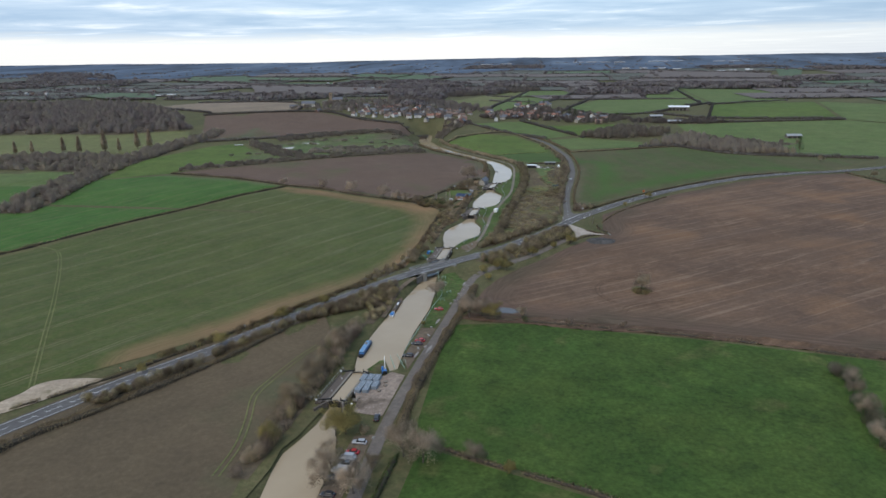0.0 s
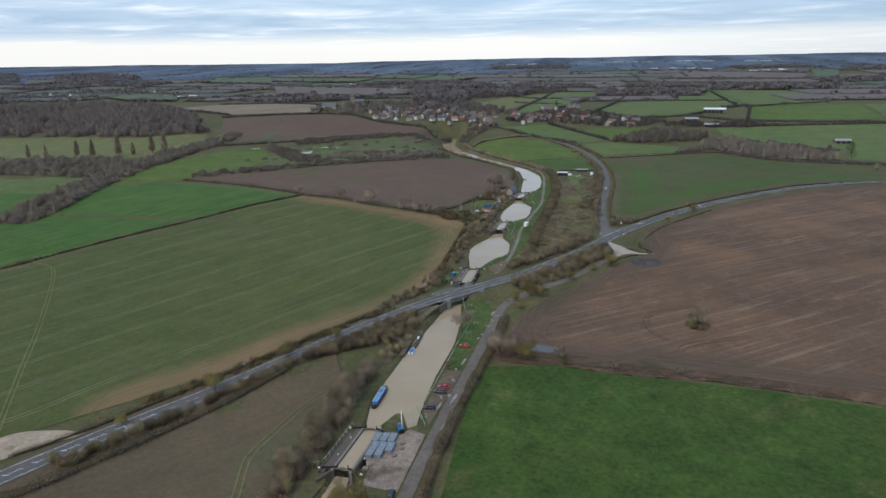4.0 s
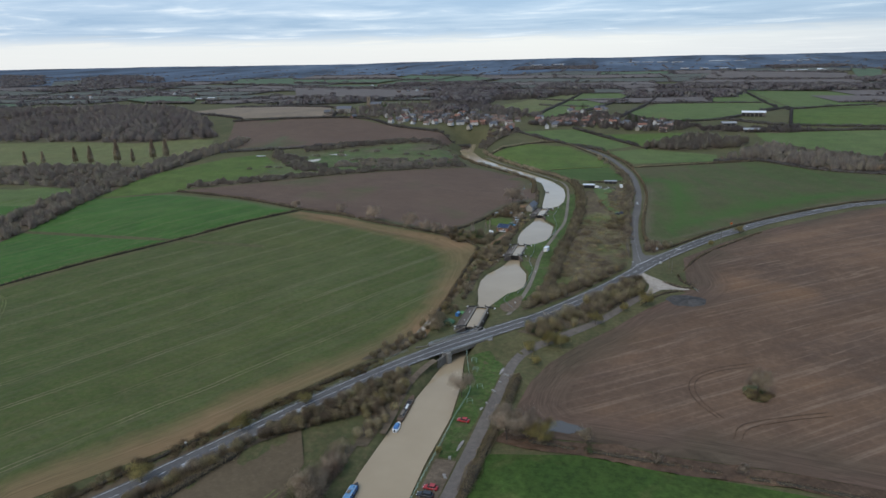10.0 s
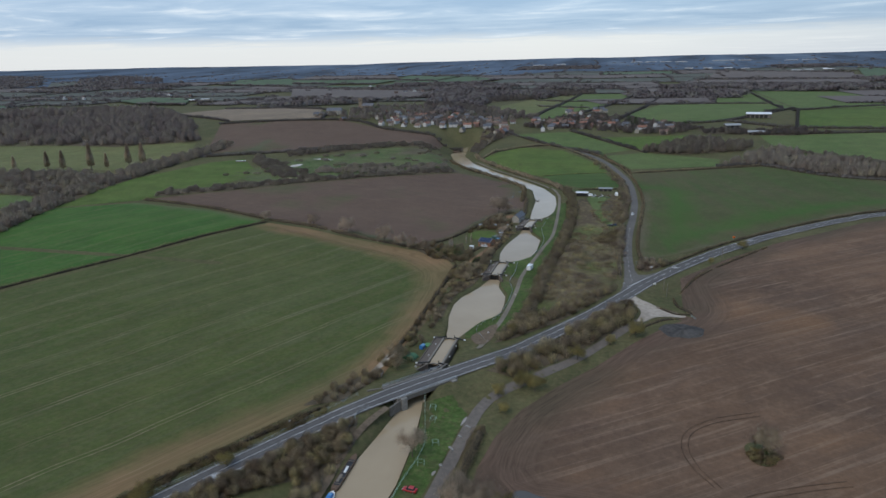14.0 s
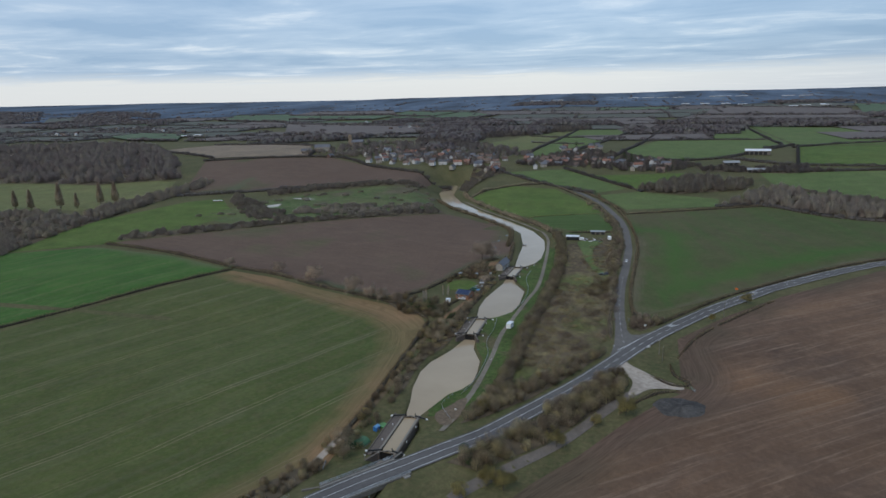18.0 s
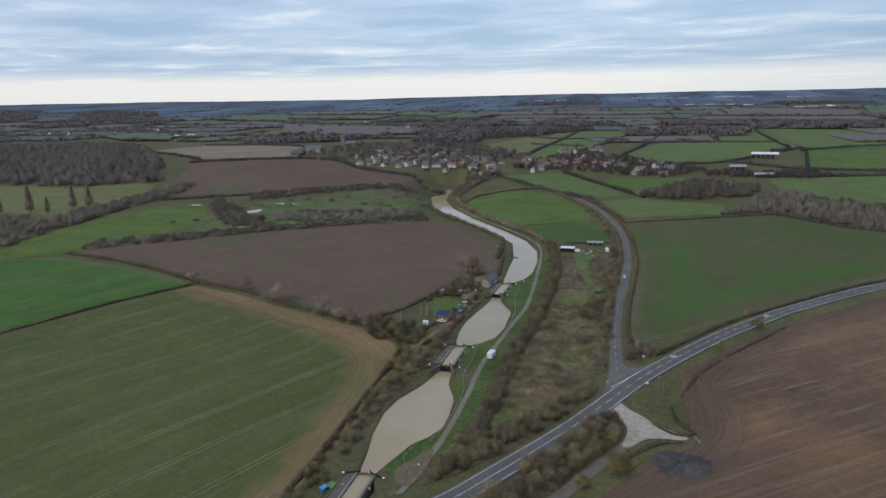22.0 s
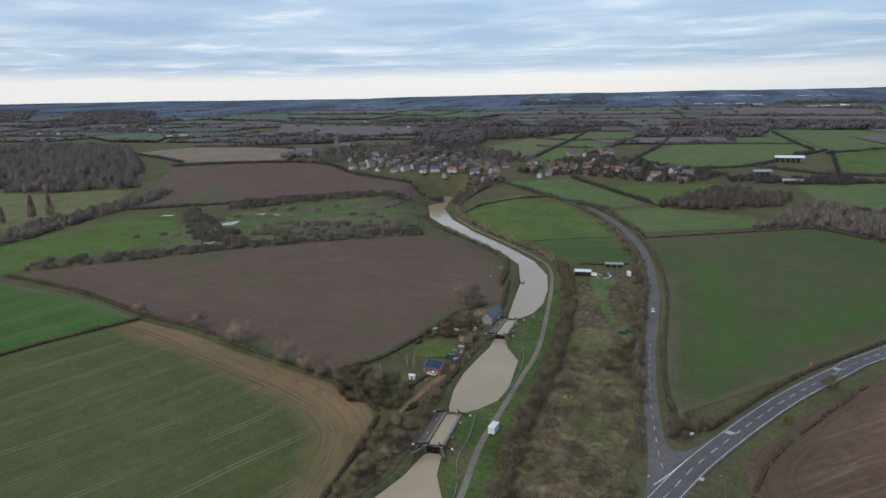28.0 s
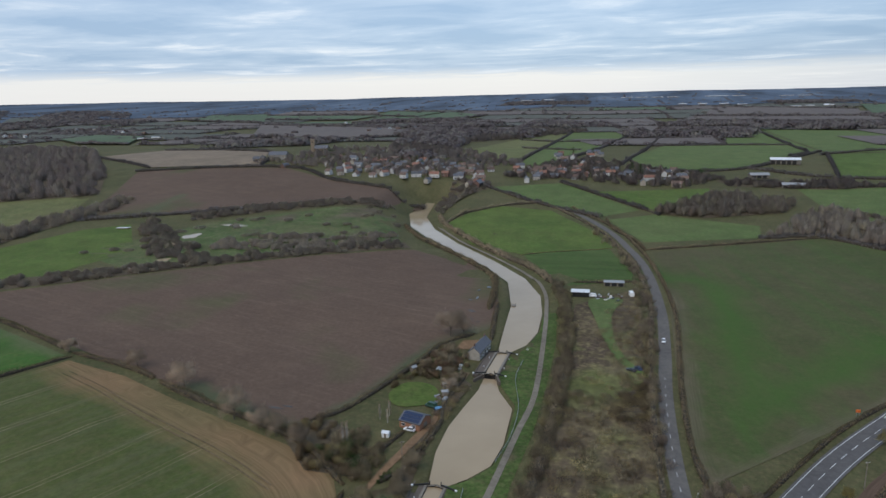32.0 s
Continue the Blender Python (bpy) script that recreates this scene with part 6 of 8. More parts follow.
    bump(pn, pb, noise_at(pn, place(pn), 0.8, 3), 0.08, 0.05)
    D["puddle"] = pm
    D["wet_slab"] = land("wet_concrete", (0.30, 0.275, 0.255), (0.25, 0.225, 0.205), (0.36, 0.33, 0.305), 0.2, 0.9, relief=0.1)
    D["red_soil"] = land("orange_garden_soil", (0.24, 0.150, 0.085), (0.20, 0.125, 0.072), (0.28, 0.18, 0.11), 0.1, 0.7)
    D["mud_pale"] = land("pale_flood_silt", (0.40, 0.32, 0.24), (0.30, 0.24, 0.17), (0.46, 0.38, 0.29), 0.06, 0.4, patch=((0.16, 0.14, 0.08), 0.12, 0.6))


more_materials()

# ---- more ground cover ----
SLABS = [(-47, 269, 0.5, 3.2), (-45, 240, 0.55, 4.0), (-49, 234, 0.5, 3.0), (-45, 222, 0.4, 2.2), (-47, 242, 0.6, 1.2), (-45, 292, 0.5, 1.2), (-43, 321, 0.5, 3.0)]
for k in (-1, 1):
    ribbon("field_track", spline([(-322 + k, 350), (-304 + k, 343), (-279 + k, 315), (-244 + k, 270), (-219 + k, 236), (-195 + k, 203), (-184 + k, 188)], 6), 0.6, MAT["pasture_olive"], "pale worn wheel track along the wheat's edge", "track", 0.26)
    ribbon("field_track", spline([(-89 + k, 150), (-90 + k, 165), (-94 + k, 180), (-99 + k, 195), (-98 + k, 206), (-95 + k, 223), (-91 + k, 237)], 5), 0.5, MAT["pasture_olive"], "faint pale green wheel track on bare soil", "track", 0.26)
    ribbon("field_track", spline([(-226 + k, 524 + k), (-200, 514.5 + 1.4 * k), (-176, 503.5 + 1.4 * k), (-151, 494 + 1.4 * k), (-128, 485 + 1.4 * k), (-106, 474 + k)], 5), 0.4, MAT["margin"], "pale worn wheel track along the headland", "track", 0.28)
drape("ditch_bank", [(-38, 274), (-26, 271.5), (-11, 272), (15, 268.5), (44, 269), (90, 263), (163, 249), (165, 258), (90, 271), (46, 276), (15, 277), (-1, 279.5), (-21, 278), (-34, 282)], MAT["soil_dark"], "dark bank of turned soil, clods and stumps between two fields", "bank", 0.1, 1.8,
      fn=lambda x, y: ground_z(x, y) + 0.05 + 0.9 * max(0.0, noise.noise((x * 0.35, y * 0.5, 1)) + 0.35 * noise.noise((x, y, 2))))
drape("puddle", [(-23, 283), (-21.6, 286), (-21.4, 289.5), (-18, 290.4), (-16, 289), (-12, 288.4), (-9, 286.2), (-13, 284.6), (-14.7, 282.6), (-19, 283.4)], MAT["puddle"], "grey rain puddle at the muddy field corner", "puddle", 0.2, 2, soft=2)
for n, pts in enumerate(([(33, 303), (28, 312), (26, 321), (28, 330), (36, 338), (50, 345)], [(31, 303), (26, 312), (24, 321), (26.4, 331), (35, 340), (49, 347)], [(34, 291), (38, 300), (52, 308), (66, 314)], [(36, 290), (40, 298.5), (53, 306), (67, 312)])):
    ribbon("wheel_track", spline(pts, 2), 0.32, MAT["soil_dark"], "dark curved tractor wheel mark in ploughed soil", "track", 0.27)
drape("silt_patch", [(-184, 166), (-177, 174), (-172, 182), (-165, 191), (-157, 199), (-164, 199), (-173, 197), (-180, 195), (-185, 190), (-184, 184), (-188, 176)], MAT["mud_pale"], "pale dried silt at the field corner", "mud", 0.3, 4, soft=2)
drape("gravel_yard", [(-61, 190), (-50.5, 189), (-49.4, 217), (-55, 219), (-57, 215.5), (-65.5, 214.5), (-64.5, 203), (-61.5, 196)], MAT["yard"], "pinkish gravel work yard beside the lock", "yard", 0.2, 4)
drape("parking_ground", [(-57, 138), (-50, 138), (-50, 178), (-56, 176)], MAT["mud"], "muddy parking strip under trees", "yard", 0.18, 4)
drape("lane_verge", [(-53.5, 230), (-49.6, 222), (-47, 246), (-46.2, 261), (-52.6, 261)], MAT["mud"], "muddy verge where cars park", "verge", 0.14, 3)
drape("grass_bank", [(-59.5, 382), (-53.8, 401), (-50, 406), (-46.8, 414), (-46.8, 425), (-48, 437), (-53.6, 450), (-55.4, 460), (-55.4, 485), (-50, 489), (-44.3, 498), (-42.4, 512), (-43, 538), (-50.2, 552), (-53, 561), (-52, 586), (-45.3, 596), (-42, 614), (-42.6, 640), (-36, 640),
                     (-33.5, 600), (-33.5, 560), (-34.5, 520), (-37.5, 490), (-38.5, 460), (-38.5, 420), (-42, 398), (-50, 384)], MAT["bank_grass"], "bright mown grass beside the locks", "grass", 0.12, 3.5)
drape("grass_bank", [(-65, 219), (-62, 227), (-60, 227.6), (-57, 221), (-60, 218)], MAT["bank_grass"], "green grass point between two channels", "grass", 0.2, 2)
drape("grass_bank", [(-52, 262), (-53.5, 286), (-55, 308), (-58.5, 326), (-50, 334), (-43, 326), (-44, 300), (-47, 262)], MAT["bank_grass"], "rough green grass beside the canal below the bridge", "grass", 0.12, 4)
drape("grass_bank", [(-77.5, 120), (-75, 156), (-76, 166), (-73.6, 174), (-71.8, 190), (-78, 206), (-83, 170), (-84, 120)], MAT["rough_grass"], "green grass strip along the canal's far bank", "grass", 0.12, 5)
for n, (x, y, w, d) in enumerate(SLABS):
    drape("puddle", [(x + w * math.cos(a) * (1 + 0.2 * math.sin(3 * a + n)) + 0.12 * d * math.sin(a), y + d * math.sin(a)) for a in np.linspace(0, 6.28, 11)[:-1]], MAT["wet_slab"], "pale wet concrete edge beside the muddy lane", "puddle", 0.24, 2)
drape("lawn", [(-91.8, 538.3), (-89.7, 547), (-84.6, 550.4), (-78, 549.4), (-73.6, 545.2), (-71.6, 538), (-74, 532.6), (-82.7, 528.3), (-88.5, 531)], MAT["pasture_far"], "bright green garden lawn", "lawn", 0.25, 4, soft=2)
drape("bare_plot", [(-76.7, 585), (-75, 596), (-67, 598), (-67.2, 588)], MAT["red_soil"], "bare orange-brown vegetable plot", "garden", 0.3, 3)
for n, (x, y, w, d) in enumerate(((-80, 636, 1.6, 0.5), (-80.7, 657, 0.7, 2.6), (-83.7, 653, 1.5, 0.5), (-78, 678, 1.2, 1.8), (-82.4, 671, 1.0, 0.8), (-76.9, 623, 1.2, 0.5), (-79.6, 617, 2.0, 0.6), (-78.6, 634, 1.8, 0.4), (-73, 620, 1.0, 0.5), (-128, 518, 3.2, 0.5), (-124, 520, 2.2, 0.4))):
    drape("water", [(x + w * math.cos(a) * (1 + 0.3 * math.sin(3 * a + n)), y + d * math.sin(a)) for a in np.linspace(0, 6.28, 9)[:-1]], MAT["puddle"], "thin rainwater lying in the drill rows", "water", 0.3, 2)
drape("driveway", [(-78.5, 482), (-76, 494), (-74, 506), (-70.5, 521), (-69.5, 528), (-67, 527), (-69, 515), (-72, 500), (-75, 488), (-77.2, 478)], MAT["red_soil"], "orange-brown gravel drive to the garden house", "drive", 0.26, 3)
drape("green_track", [(6, 571), (-1, 576), (-6, 584), (-10, 597), (-14, 614), (-18, 640), (-22, 658), (-20, 668), (-4, 672), (-3, 664), (-9, 648), (-9.5, 626), (-7.5, 604), (-3.5, 588), (3, 577)], MAT["pasture_mid"], "bright green mown track through rough ground", "grass", 0.5, 3, soft=2)
for n, (x, y, w, d) in enumerate(((-308, 664, 9, 5), (-321, 724, 7, 4), (-286, 704, 4, 3), (-312, 790, 12, 3), (-324, 750, 6, 8), (-300, 684, 4, 5))):
    drape("water", [(x + w * math.cos(a) * (1 + 0.3 * math.sin(3 * a + n)), y + d * math.sin(a) * (1 + 0.25 * math.cos(2 * a + n))) for a in np.linspace(0, 6.28, 13)[:-1]], MAT["water"], "shallow flood pool in the wet meadow", "water", 0.25, 3, soft=1)
drape("grass_bank", [(13.4, 449), (16.7, 437), (27, 431.6), (36, 423), (38.3, 425), (30, 440), (27.4, 453.7), (33, 467), (29, 472), (21, 459)], MAT["rough_grass"], "green verge between the road and the lay-by", "verge", 0.16, 3, soft=1)
drape("grass_bank", [(9, 398.5), (20.6, 419), (33.2, 420.4), (28, 415), (21.7, 411), (12, 395)], MAT["rough_grass"], "green verge beside the muddy lane", "verge", 0.16, 3, soft=1)
drape("tuft_patch", [(41.4, 325.6), (44.7, 329), (49.2, 328), (51, 322), (48, 316), (43, 317)], MAT["rough_grass"], "grass island round a lone field tree", "grass", 0.3, 3, soft=2)

drape("worn_patch", [(-56, 384), (-50, 376), (-46.5, 378), (-45, 390), (-46, 400), (-49, 397), (-51, 391)], MAT["mud"], "worn muddy ground where paths meet by the lock", "path", 0.26, 2.5, soft=2)

# ---- road markings ----


def along(line, s0, s1):
    """The stretch of a line between two lengths along it."""
    out, run = [], 0.0
    for a, b in zip(line, line[1:]):
        d = (b - a).length
        if run + d > s0 and run < s1:
            if not out:
                out.append(a.lerp(b, max(0.0, (s0 - run) / d)))
            out.append(a.lerp(b, min(1.0, (s1 - run) / d)))
        run += d
    return out


def strip(line, off, width, fn, lift):
    v, f = [], []
    for i, p in enumerate(line):
        d = (line[min(i + 1, len(line) - 1)] - line[max(i - 1, 0)]).normalized()
        s = Vector((d.y, -d.x))
        for k in (-0.5, 0.5):
            q = p + s * (off + width * k)
            v.append((q.x, q.y, fn(q.x, q.y) + lift))
        if i:
            f.append((2 * i - 2, 2 * i - 1, 2 * i + 1, 2 * i))
    return v, f


def build_markings():
    road = bpy.data.objects["road"]
    total = sum((b - a).length for a, b in zip(MAIN, MAIN[1:]))
    for off in (-3.45, 3.45):
        v, f = strip(along(MAIN, 0, total), off, 0.16, road_z, 0.045)
        child("edge_line", mesh_of("edge_line", v, f, MAT["paint"]), road, "white painted edge line")
    s = 40.0
    while s < 860:
        p = along(MAIN, s, s + 1)[0]
        solid = -112 < p.x < -10
        v, f = strip(along(MAIN, s, s + (7.6 if solid else 4.4)), 0.0, 0.15, road_z, 0.045)
        child("centre_line", mesh_of("centre_line", v, f, MAT["paint"]), road)
        s += 8.0
    for x, y in ((-106.5, 276.9), (-149, 202.5), (-126.4, 243.1), (36, 491.5), (84, 554)):
        k = min(range(len(MAIN) - 1), key=lambda i: (MAIN[i] - Vector((x, y))).length)
        d = (MAIN[k + 1] - MAIN[k]).normalized()
        sd = Vector((d.y, -d.x))
        for n in range(4):
            g = Kit()
            c = MAIN[k] + sd * (1.7 if x < 0 else -1.7) + sd * (n - 1.5) * 0.62
            zz = road_z(c.x, c.y) + 0.045
            turn = math.atan2(d.y, d.x)
            g.box((c.x, c.y, zz), (2.8, 0.26, 0.012), turn)
            part("road_lettering", g, "paint", road)
    s = 200.0
    while s < 290:
        p = along(MAIN, s, s + 0.5)[0]
        if -170 < p.x < -142:
            q = along(MAIN, s + 1.2, s + 1.9)[0]
            d = (q - p).normalized()
            sd = Vector((d.y, -d.x))
            v, f = strip([p - sd * 0.85, q + sd * 0.85], 0.0, 0.16, road_z, 0.05)
            child("hatch_line", mesh_of("hatch_line", v, f, MAT["paint"]), road)
        s += 4.0
    lane = bpy.data.objects["lane"]
    run = 8.0
    while run < 120:
        v, f = strip(along(LANE, run, run + 2.4), 0.0, 0.14, ground_z, 0.14)
        child("centre_line", mesh_of("centre_line", v, f, MAT["paint"]), lane)
        run += 7.5
    v, f = strip(spline([(8.5, 456), (13, 462.5), (19, 472.5)], 2), 0.0, 0.3, road_z, 0.05)
    child("give_way_line", mesh_of("give_way_line", v, f, MAT["paint"]), lane)


build_markings()

# ---- locks ----


def build_lock(name, low, high, a, b):
    ax, bx = Vector(a), Vector(b)
    L = (bx - ax).length
    turn = math.degrees(math.atan2((bx - ax).y, (bx - ax).x)) - 90
    e = thing("canal_lock", "brick and stone canal lock with black timber gates", "lock", ax.x, ax.y, 0.0, turn, "locks of the flight")
    for sg in (-1, 1):
        part("chamber_wall", Kit().box((sg * 2.95, L / 2, (low + high) / 2 - 0.55), (1.2, L + 1.0, high - low + 1.9)), "old_brick", e)
        n = 12
        for i in range(n):
            g = Kit().box((sg * 2.82, (i + 0.5) * (L + 1) / n - 0.5, high + 0.48), (0.75, (L + 1) / n - 0.05, 0.22), bev=0.04)
            part("coping_stone", g, "stone", e)
        part("wing_wall", Kit().box((sg * 4.1, -2.6, (low + high) / 2 - 0.3), (0.7, 6.4, high - low + 1.4), sg * 0.42, taper=0.97), "old_brick", e)
        if sg < 0:
            part("lock_side", Kit().box((sg * 4.2, L / 2, high + 0.26), (1.3, L, 0.3)), "old_brick", e, "dark paved lockside")
    g = Kit().box((-5.6, L / 2, high - 0.35), (1.5, L + 2, 0.9))
    part("weir_channel", g, "old_brick", e, "dark brick overflow channel beside the chamber")
    part("channel_wall", Kit().box((-6.6, L / 2, high + 0.02), (0.4, L + 3, 0.7), bev=0.06), "old_brick", e)
    for y0, z0, lab in ((0.6, low - 1.0, "bottom"), (L - 0.8, high - 1.6, "top")):
        for sg in (-1, 1):
            ht = high + 0.45 - z0
            ga = part("lock_gate", Kit().box((sg * 1.2, y0 + 0.55, z0 + ht / 2), (2.62, 0.34, ht), -sg * 0.36), "black_timber", e, "black timber lock gate")
            g = Kit().box((sg * 1.1, y0 + 0.2, high + 0.5), (2.5, 0.45, 0.08), -sg * 0.36)
            part("footboard", g, "timber", ga)
            d = Vector((sg * math.cos(0.36), -math.sin(0.36)))
            c = Vector((sg * 2.3, y0 + 0.15)) + d * 1.9
            part("balance_beam", Kit().box((c.x, c.y, high + 1.0), (4.8, 0.36, 0.36), math.atan2(d.y, d.x), bev=0.04), "black_timber", ga)
            w = Vector((sg * 2.3, y0 + 0.15)) + d * 4.55
            part("beam_end", Kit().box((w.x, w.y, high + 1.0), (0.75, 0.4, 0.4), math.atan2(d.y, d.x), bev=0.04), "white_paint", ga, "white painted beam end")
            part("paddle_gear", Kit().box((sg * 1.7, y0 + 0.35, high + 1.1), (0.22, 0.22, 1.3)).box((sg * 1.7, y0 + 0.35, high + 1.8), (0.3, 0.3, 0.12)), "black_timber", ga)
    for sg in (-1, 1):
        for y in (L * 0.3, L * 0.7):
            part("bollard", Kit().tube((sg * 4.3, y, high + 0.3), (sg * 4.3, y, high + 0.85), 0.14, 0.17).tube((sg * 4.3, y, high + 0.85), (sg * 4.3, y, high + 0.95), 0.17, 0.12), "white_paint", e)
    m = Matrix.Translation((ax.x, ax.y, 0)) @ Euler((0, 0, radians(turn))).to_matrix().to_4x4()
    q = [m @ Vector(p) for p in ((-2.36, 0.8, high), (2.36, 0.8, high), (2.36, L - 0.5, high), (-2.36, L - 0.5, high))]
    structure("water", q, [(0, 1, 2, 3)], MAT["water"], "muddy brown water filling a lock chamber", "water")


for row in LOCKS:
    build_lock(*row)

# ---- the road bridge over the canal ----


def build_bridge():
    d = (Vector((-48.7, 354)) - Vector((-75.5, 321.5))).normalized()
    turn = math.degrees(math.atan2(d.y, d.x)) - 90
    c = Vector((-62.8, 337.6))
    e = thing("road_bridge", "grey concrete road bridge with steel railings over the canal", "bridge", c.x, c.y, 0.0, turn)
    top = 6.5
    part("deck", Kit().box((0, 0, top - 0.65), (10.6, 25, 0.9)), "concrete_dark", e)
    for sg in (-1, 1):
        part("edge_beam", Kit().box((sg * 5.2, 0, top - 0.55), (0.5, 25.4, 1.5), bev=0.06), "concrete_dark", e, "stained concrete edge beam")
        part("kerb", Kit().box((sg * 4.65, 0, top + 0.02), (0.6, 25.4, 0.22), bev=0.04), "concrete", e)
        for k in range(14):
            part("railing_post", Kit().box((sg * 5.2, -12.4 + k * 24.8 / 13, top + 0.75), (0.1, 0.1, 1.1)), "galv", e)
        for z in (0.55, 0.9, 1.25):
            part("rail", Kit().box((sg * 5.2, 0, top + z), (0.08, 25.2, 0.08)), "galv", e)
        part("abutment", Kit().box((0, sg * 11.2, 3.3), (11.2, 3.2, 5.2)), "concrete", e, "pale stained concrete abutment")
        for s2 in (-1, 1):
            part("pier_end", Kit().box((s2 * 5.9, sg * 10.6, 4.0), (1.3, 2.2, 5.4), bev=0.1), "concrete", e)
            part("wing_wall", Kit().box((s2 * 6.6, sg * 14.4, 4.4), (0.6, 6.0, 3.4), -sg * s2 * 0.35), "concrete_dark", e)
    return e


build_bridge()

# ---- fences ----


def fence(line, height, mat, label, gap=2.4, rails=2, thin=0.07, name="fence", pieces=True):
    pts = spline(line, gap) if len(line) > 2 else [Vector(line[0]).lerp(Vector(line[1]), k / max(1, round(math.dist(*line) / gap))) for k in range(max(1, round(math.dist(*line) / gap)) + 1)]
    e = thing(name, label, "fence", pts[0].x, pts[0].y, 0.0)
    o = pts[0]
    zs = [ground_z(p.x, p.y) for p in pts]
    for p, z in zip(pts, zs):
        part("post", Kit().box((p.x - o.x, p.y - o.y, z + height / 2 - 0.1), (thin * 1.4, thin * 1.4, height + 0.2)), mat, e)
    for (p, z), (q, w) in zip(zip(pts, zs), zip(pts[1:], zs[1:])):
        for r in range(rails):
            h = height * (r + 1) / rails - 0.06
            part("rail", Kit().tube((p.x - o.x, p.y - o.y, z + h), (q.x - o.x, q.y - o.y, w + h), thin * 0.6, n=5), mat, e)
    return e


ribbon("quay", spline([(-72.6, 270), (-73, 281), (-74, 297), (-71.8, 310), (-68.6, 319)], 4), 2.2, MAT["mud"], "dark muddy quay edge along the canal", "quay", 0.3)
fence([(-80.5, 195.7), (-75.9, 197)], 1.2, "white_paint", "white painted timber fence beside the lock", rails=1, thin=0.06)
fence([(-75.9, 197), (-74.1, 218.6)], 1.2, "white_paint", "white painted timber fence along the overflow channel", rails=1, thin=0.06)
fence([(-75.6, 293.5), (-76.9, 313.4)], 1.1, "galv", "pale steel handrail above the canal bank")
fence([(-76.9, 313.4), (-74.5, 317.5)], 1.1, "galv", "pale steel handrail at the bridge end")
fence([(-58.8, 330), (-53.5, 312), (-51.4, 302), (-52.6, 285), (-53, 268), (-53.8, 250), (-54.2, 236)], 1.1, "green_metal", "pale green temporary metal fence along the towpath")
fence([(-56.2, 232), (-50.8, 222)], 1.1, "green_metal", "pale green metal barrier beside the slip")
fence([(-58.4, 230), (-54.4, 221)], 1.1, "green_metal", "green metal barrier on the landing")
fence([(-48.6, 382), (-54, 391), (-52, 400)], 1.1, "galv", "pale metal post and rail beside the grass", rails=1)
fence([(-49, 402), (-46.6, 413), (-46.4, 440), (-50, 456), (-49.5, 470), (-50.5, 484)], 1.1, "galv", "pale mesh barrier fence along the lockside grass", gap=3.0)
fence([(-43.8, 500), (-41.5, 515), (-41.6, 536), (-46, 560), (-45.5, 578)], 1.1, "galv", "pale mesh barrier fence beside the upper pond", gap=3.0)
fence([(-123, 259), (-114, 272), (-104, 286), (-94, 305), (-82, 326)], 1.1, "galv", "pale post and rail fence along the road bank", gap=3.0, rails=2, thin=0.06)
fence([(28.3, 463), (26.8, 446.5)], 1.3, "timber", "weathered timber field fence by the road", gap=2.2, rails=3)


def survey_frame(x, y):
    """A light four-legged steel frame left standing on the grass."""
    e = thing("barrier_frame", "pale green steel barrier frame on rough grass", "barrier", x, y, None, random.uniform(0, 90), "barrier frames")
    for sx in (-1, 1):
        for sy in (-1, 1):
            part("leg", Kit().tube((sx * 1.0, sy * 1.0, 0), (sx * 0.9, sy * 0.9, 1.2), 0.05, n=5), "green_metal", e)
        part("rail", Kit().tube((sx * 0.9, -0.9, 1.2), (sx * 0.9, 0.9, 1.2), 0.05, n=5), "green_metal", e)
        part("rail", Kit().tube((-0.9, sx * 0.9, 1.2), (0.9, sx * 0.9, 1.2), 0.05, n=5), "green_metal", e)
        part("brace", Kit().tube((sx * 1.0, -1.0, 0.1), (sx * 0.9, 0.9, 1.15), 0.04, n=5), "green_metal", e)


for x, y in ((-54.5, 325), (-52.8, 319.5), (-48.5, 306.5), (-49.8, 295.5), (-52.2, 226)):
    survey_frame(x, y)

# ---- boats ----


def hull_kit(length, beam, depth, bow=3.0):
    g = Kit()
    rings = []
    for y, w in ((-length / 2, 0.55), (-length / 2 + 0.6, 0.9), (-length / 2 + 1.6, 1.0), (length / 2 - bow, 1.0), (length / 2 - bow * 0.45, 0.75), (length / 2 - 0.3, 0.28), (length / 2, 0.06)):
        b = beam / 2 * w
        lift = 0.25 if y > length / 2 - bow * 0.6 else 0.0
        rings.append([(-b * 0.9, y, -0.4), (b * 0.9, y, -0.4), (b, y, depth + lift), (-b, y, depth + lift)])
    return g.loft(rings)


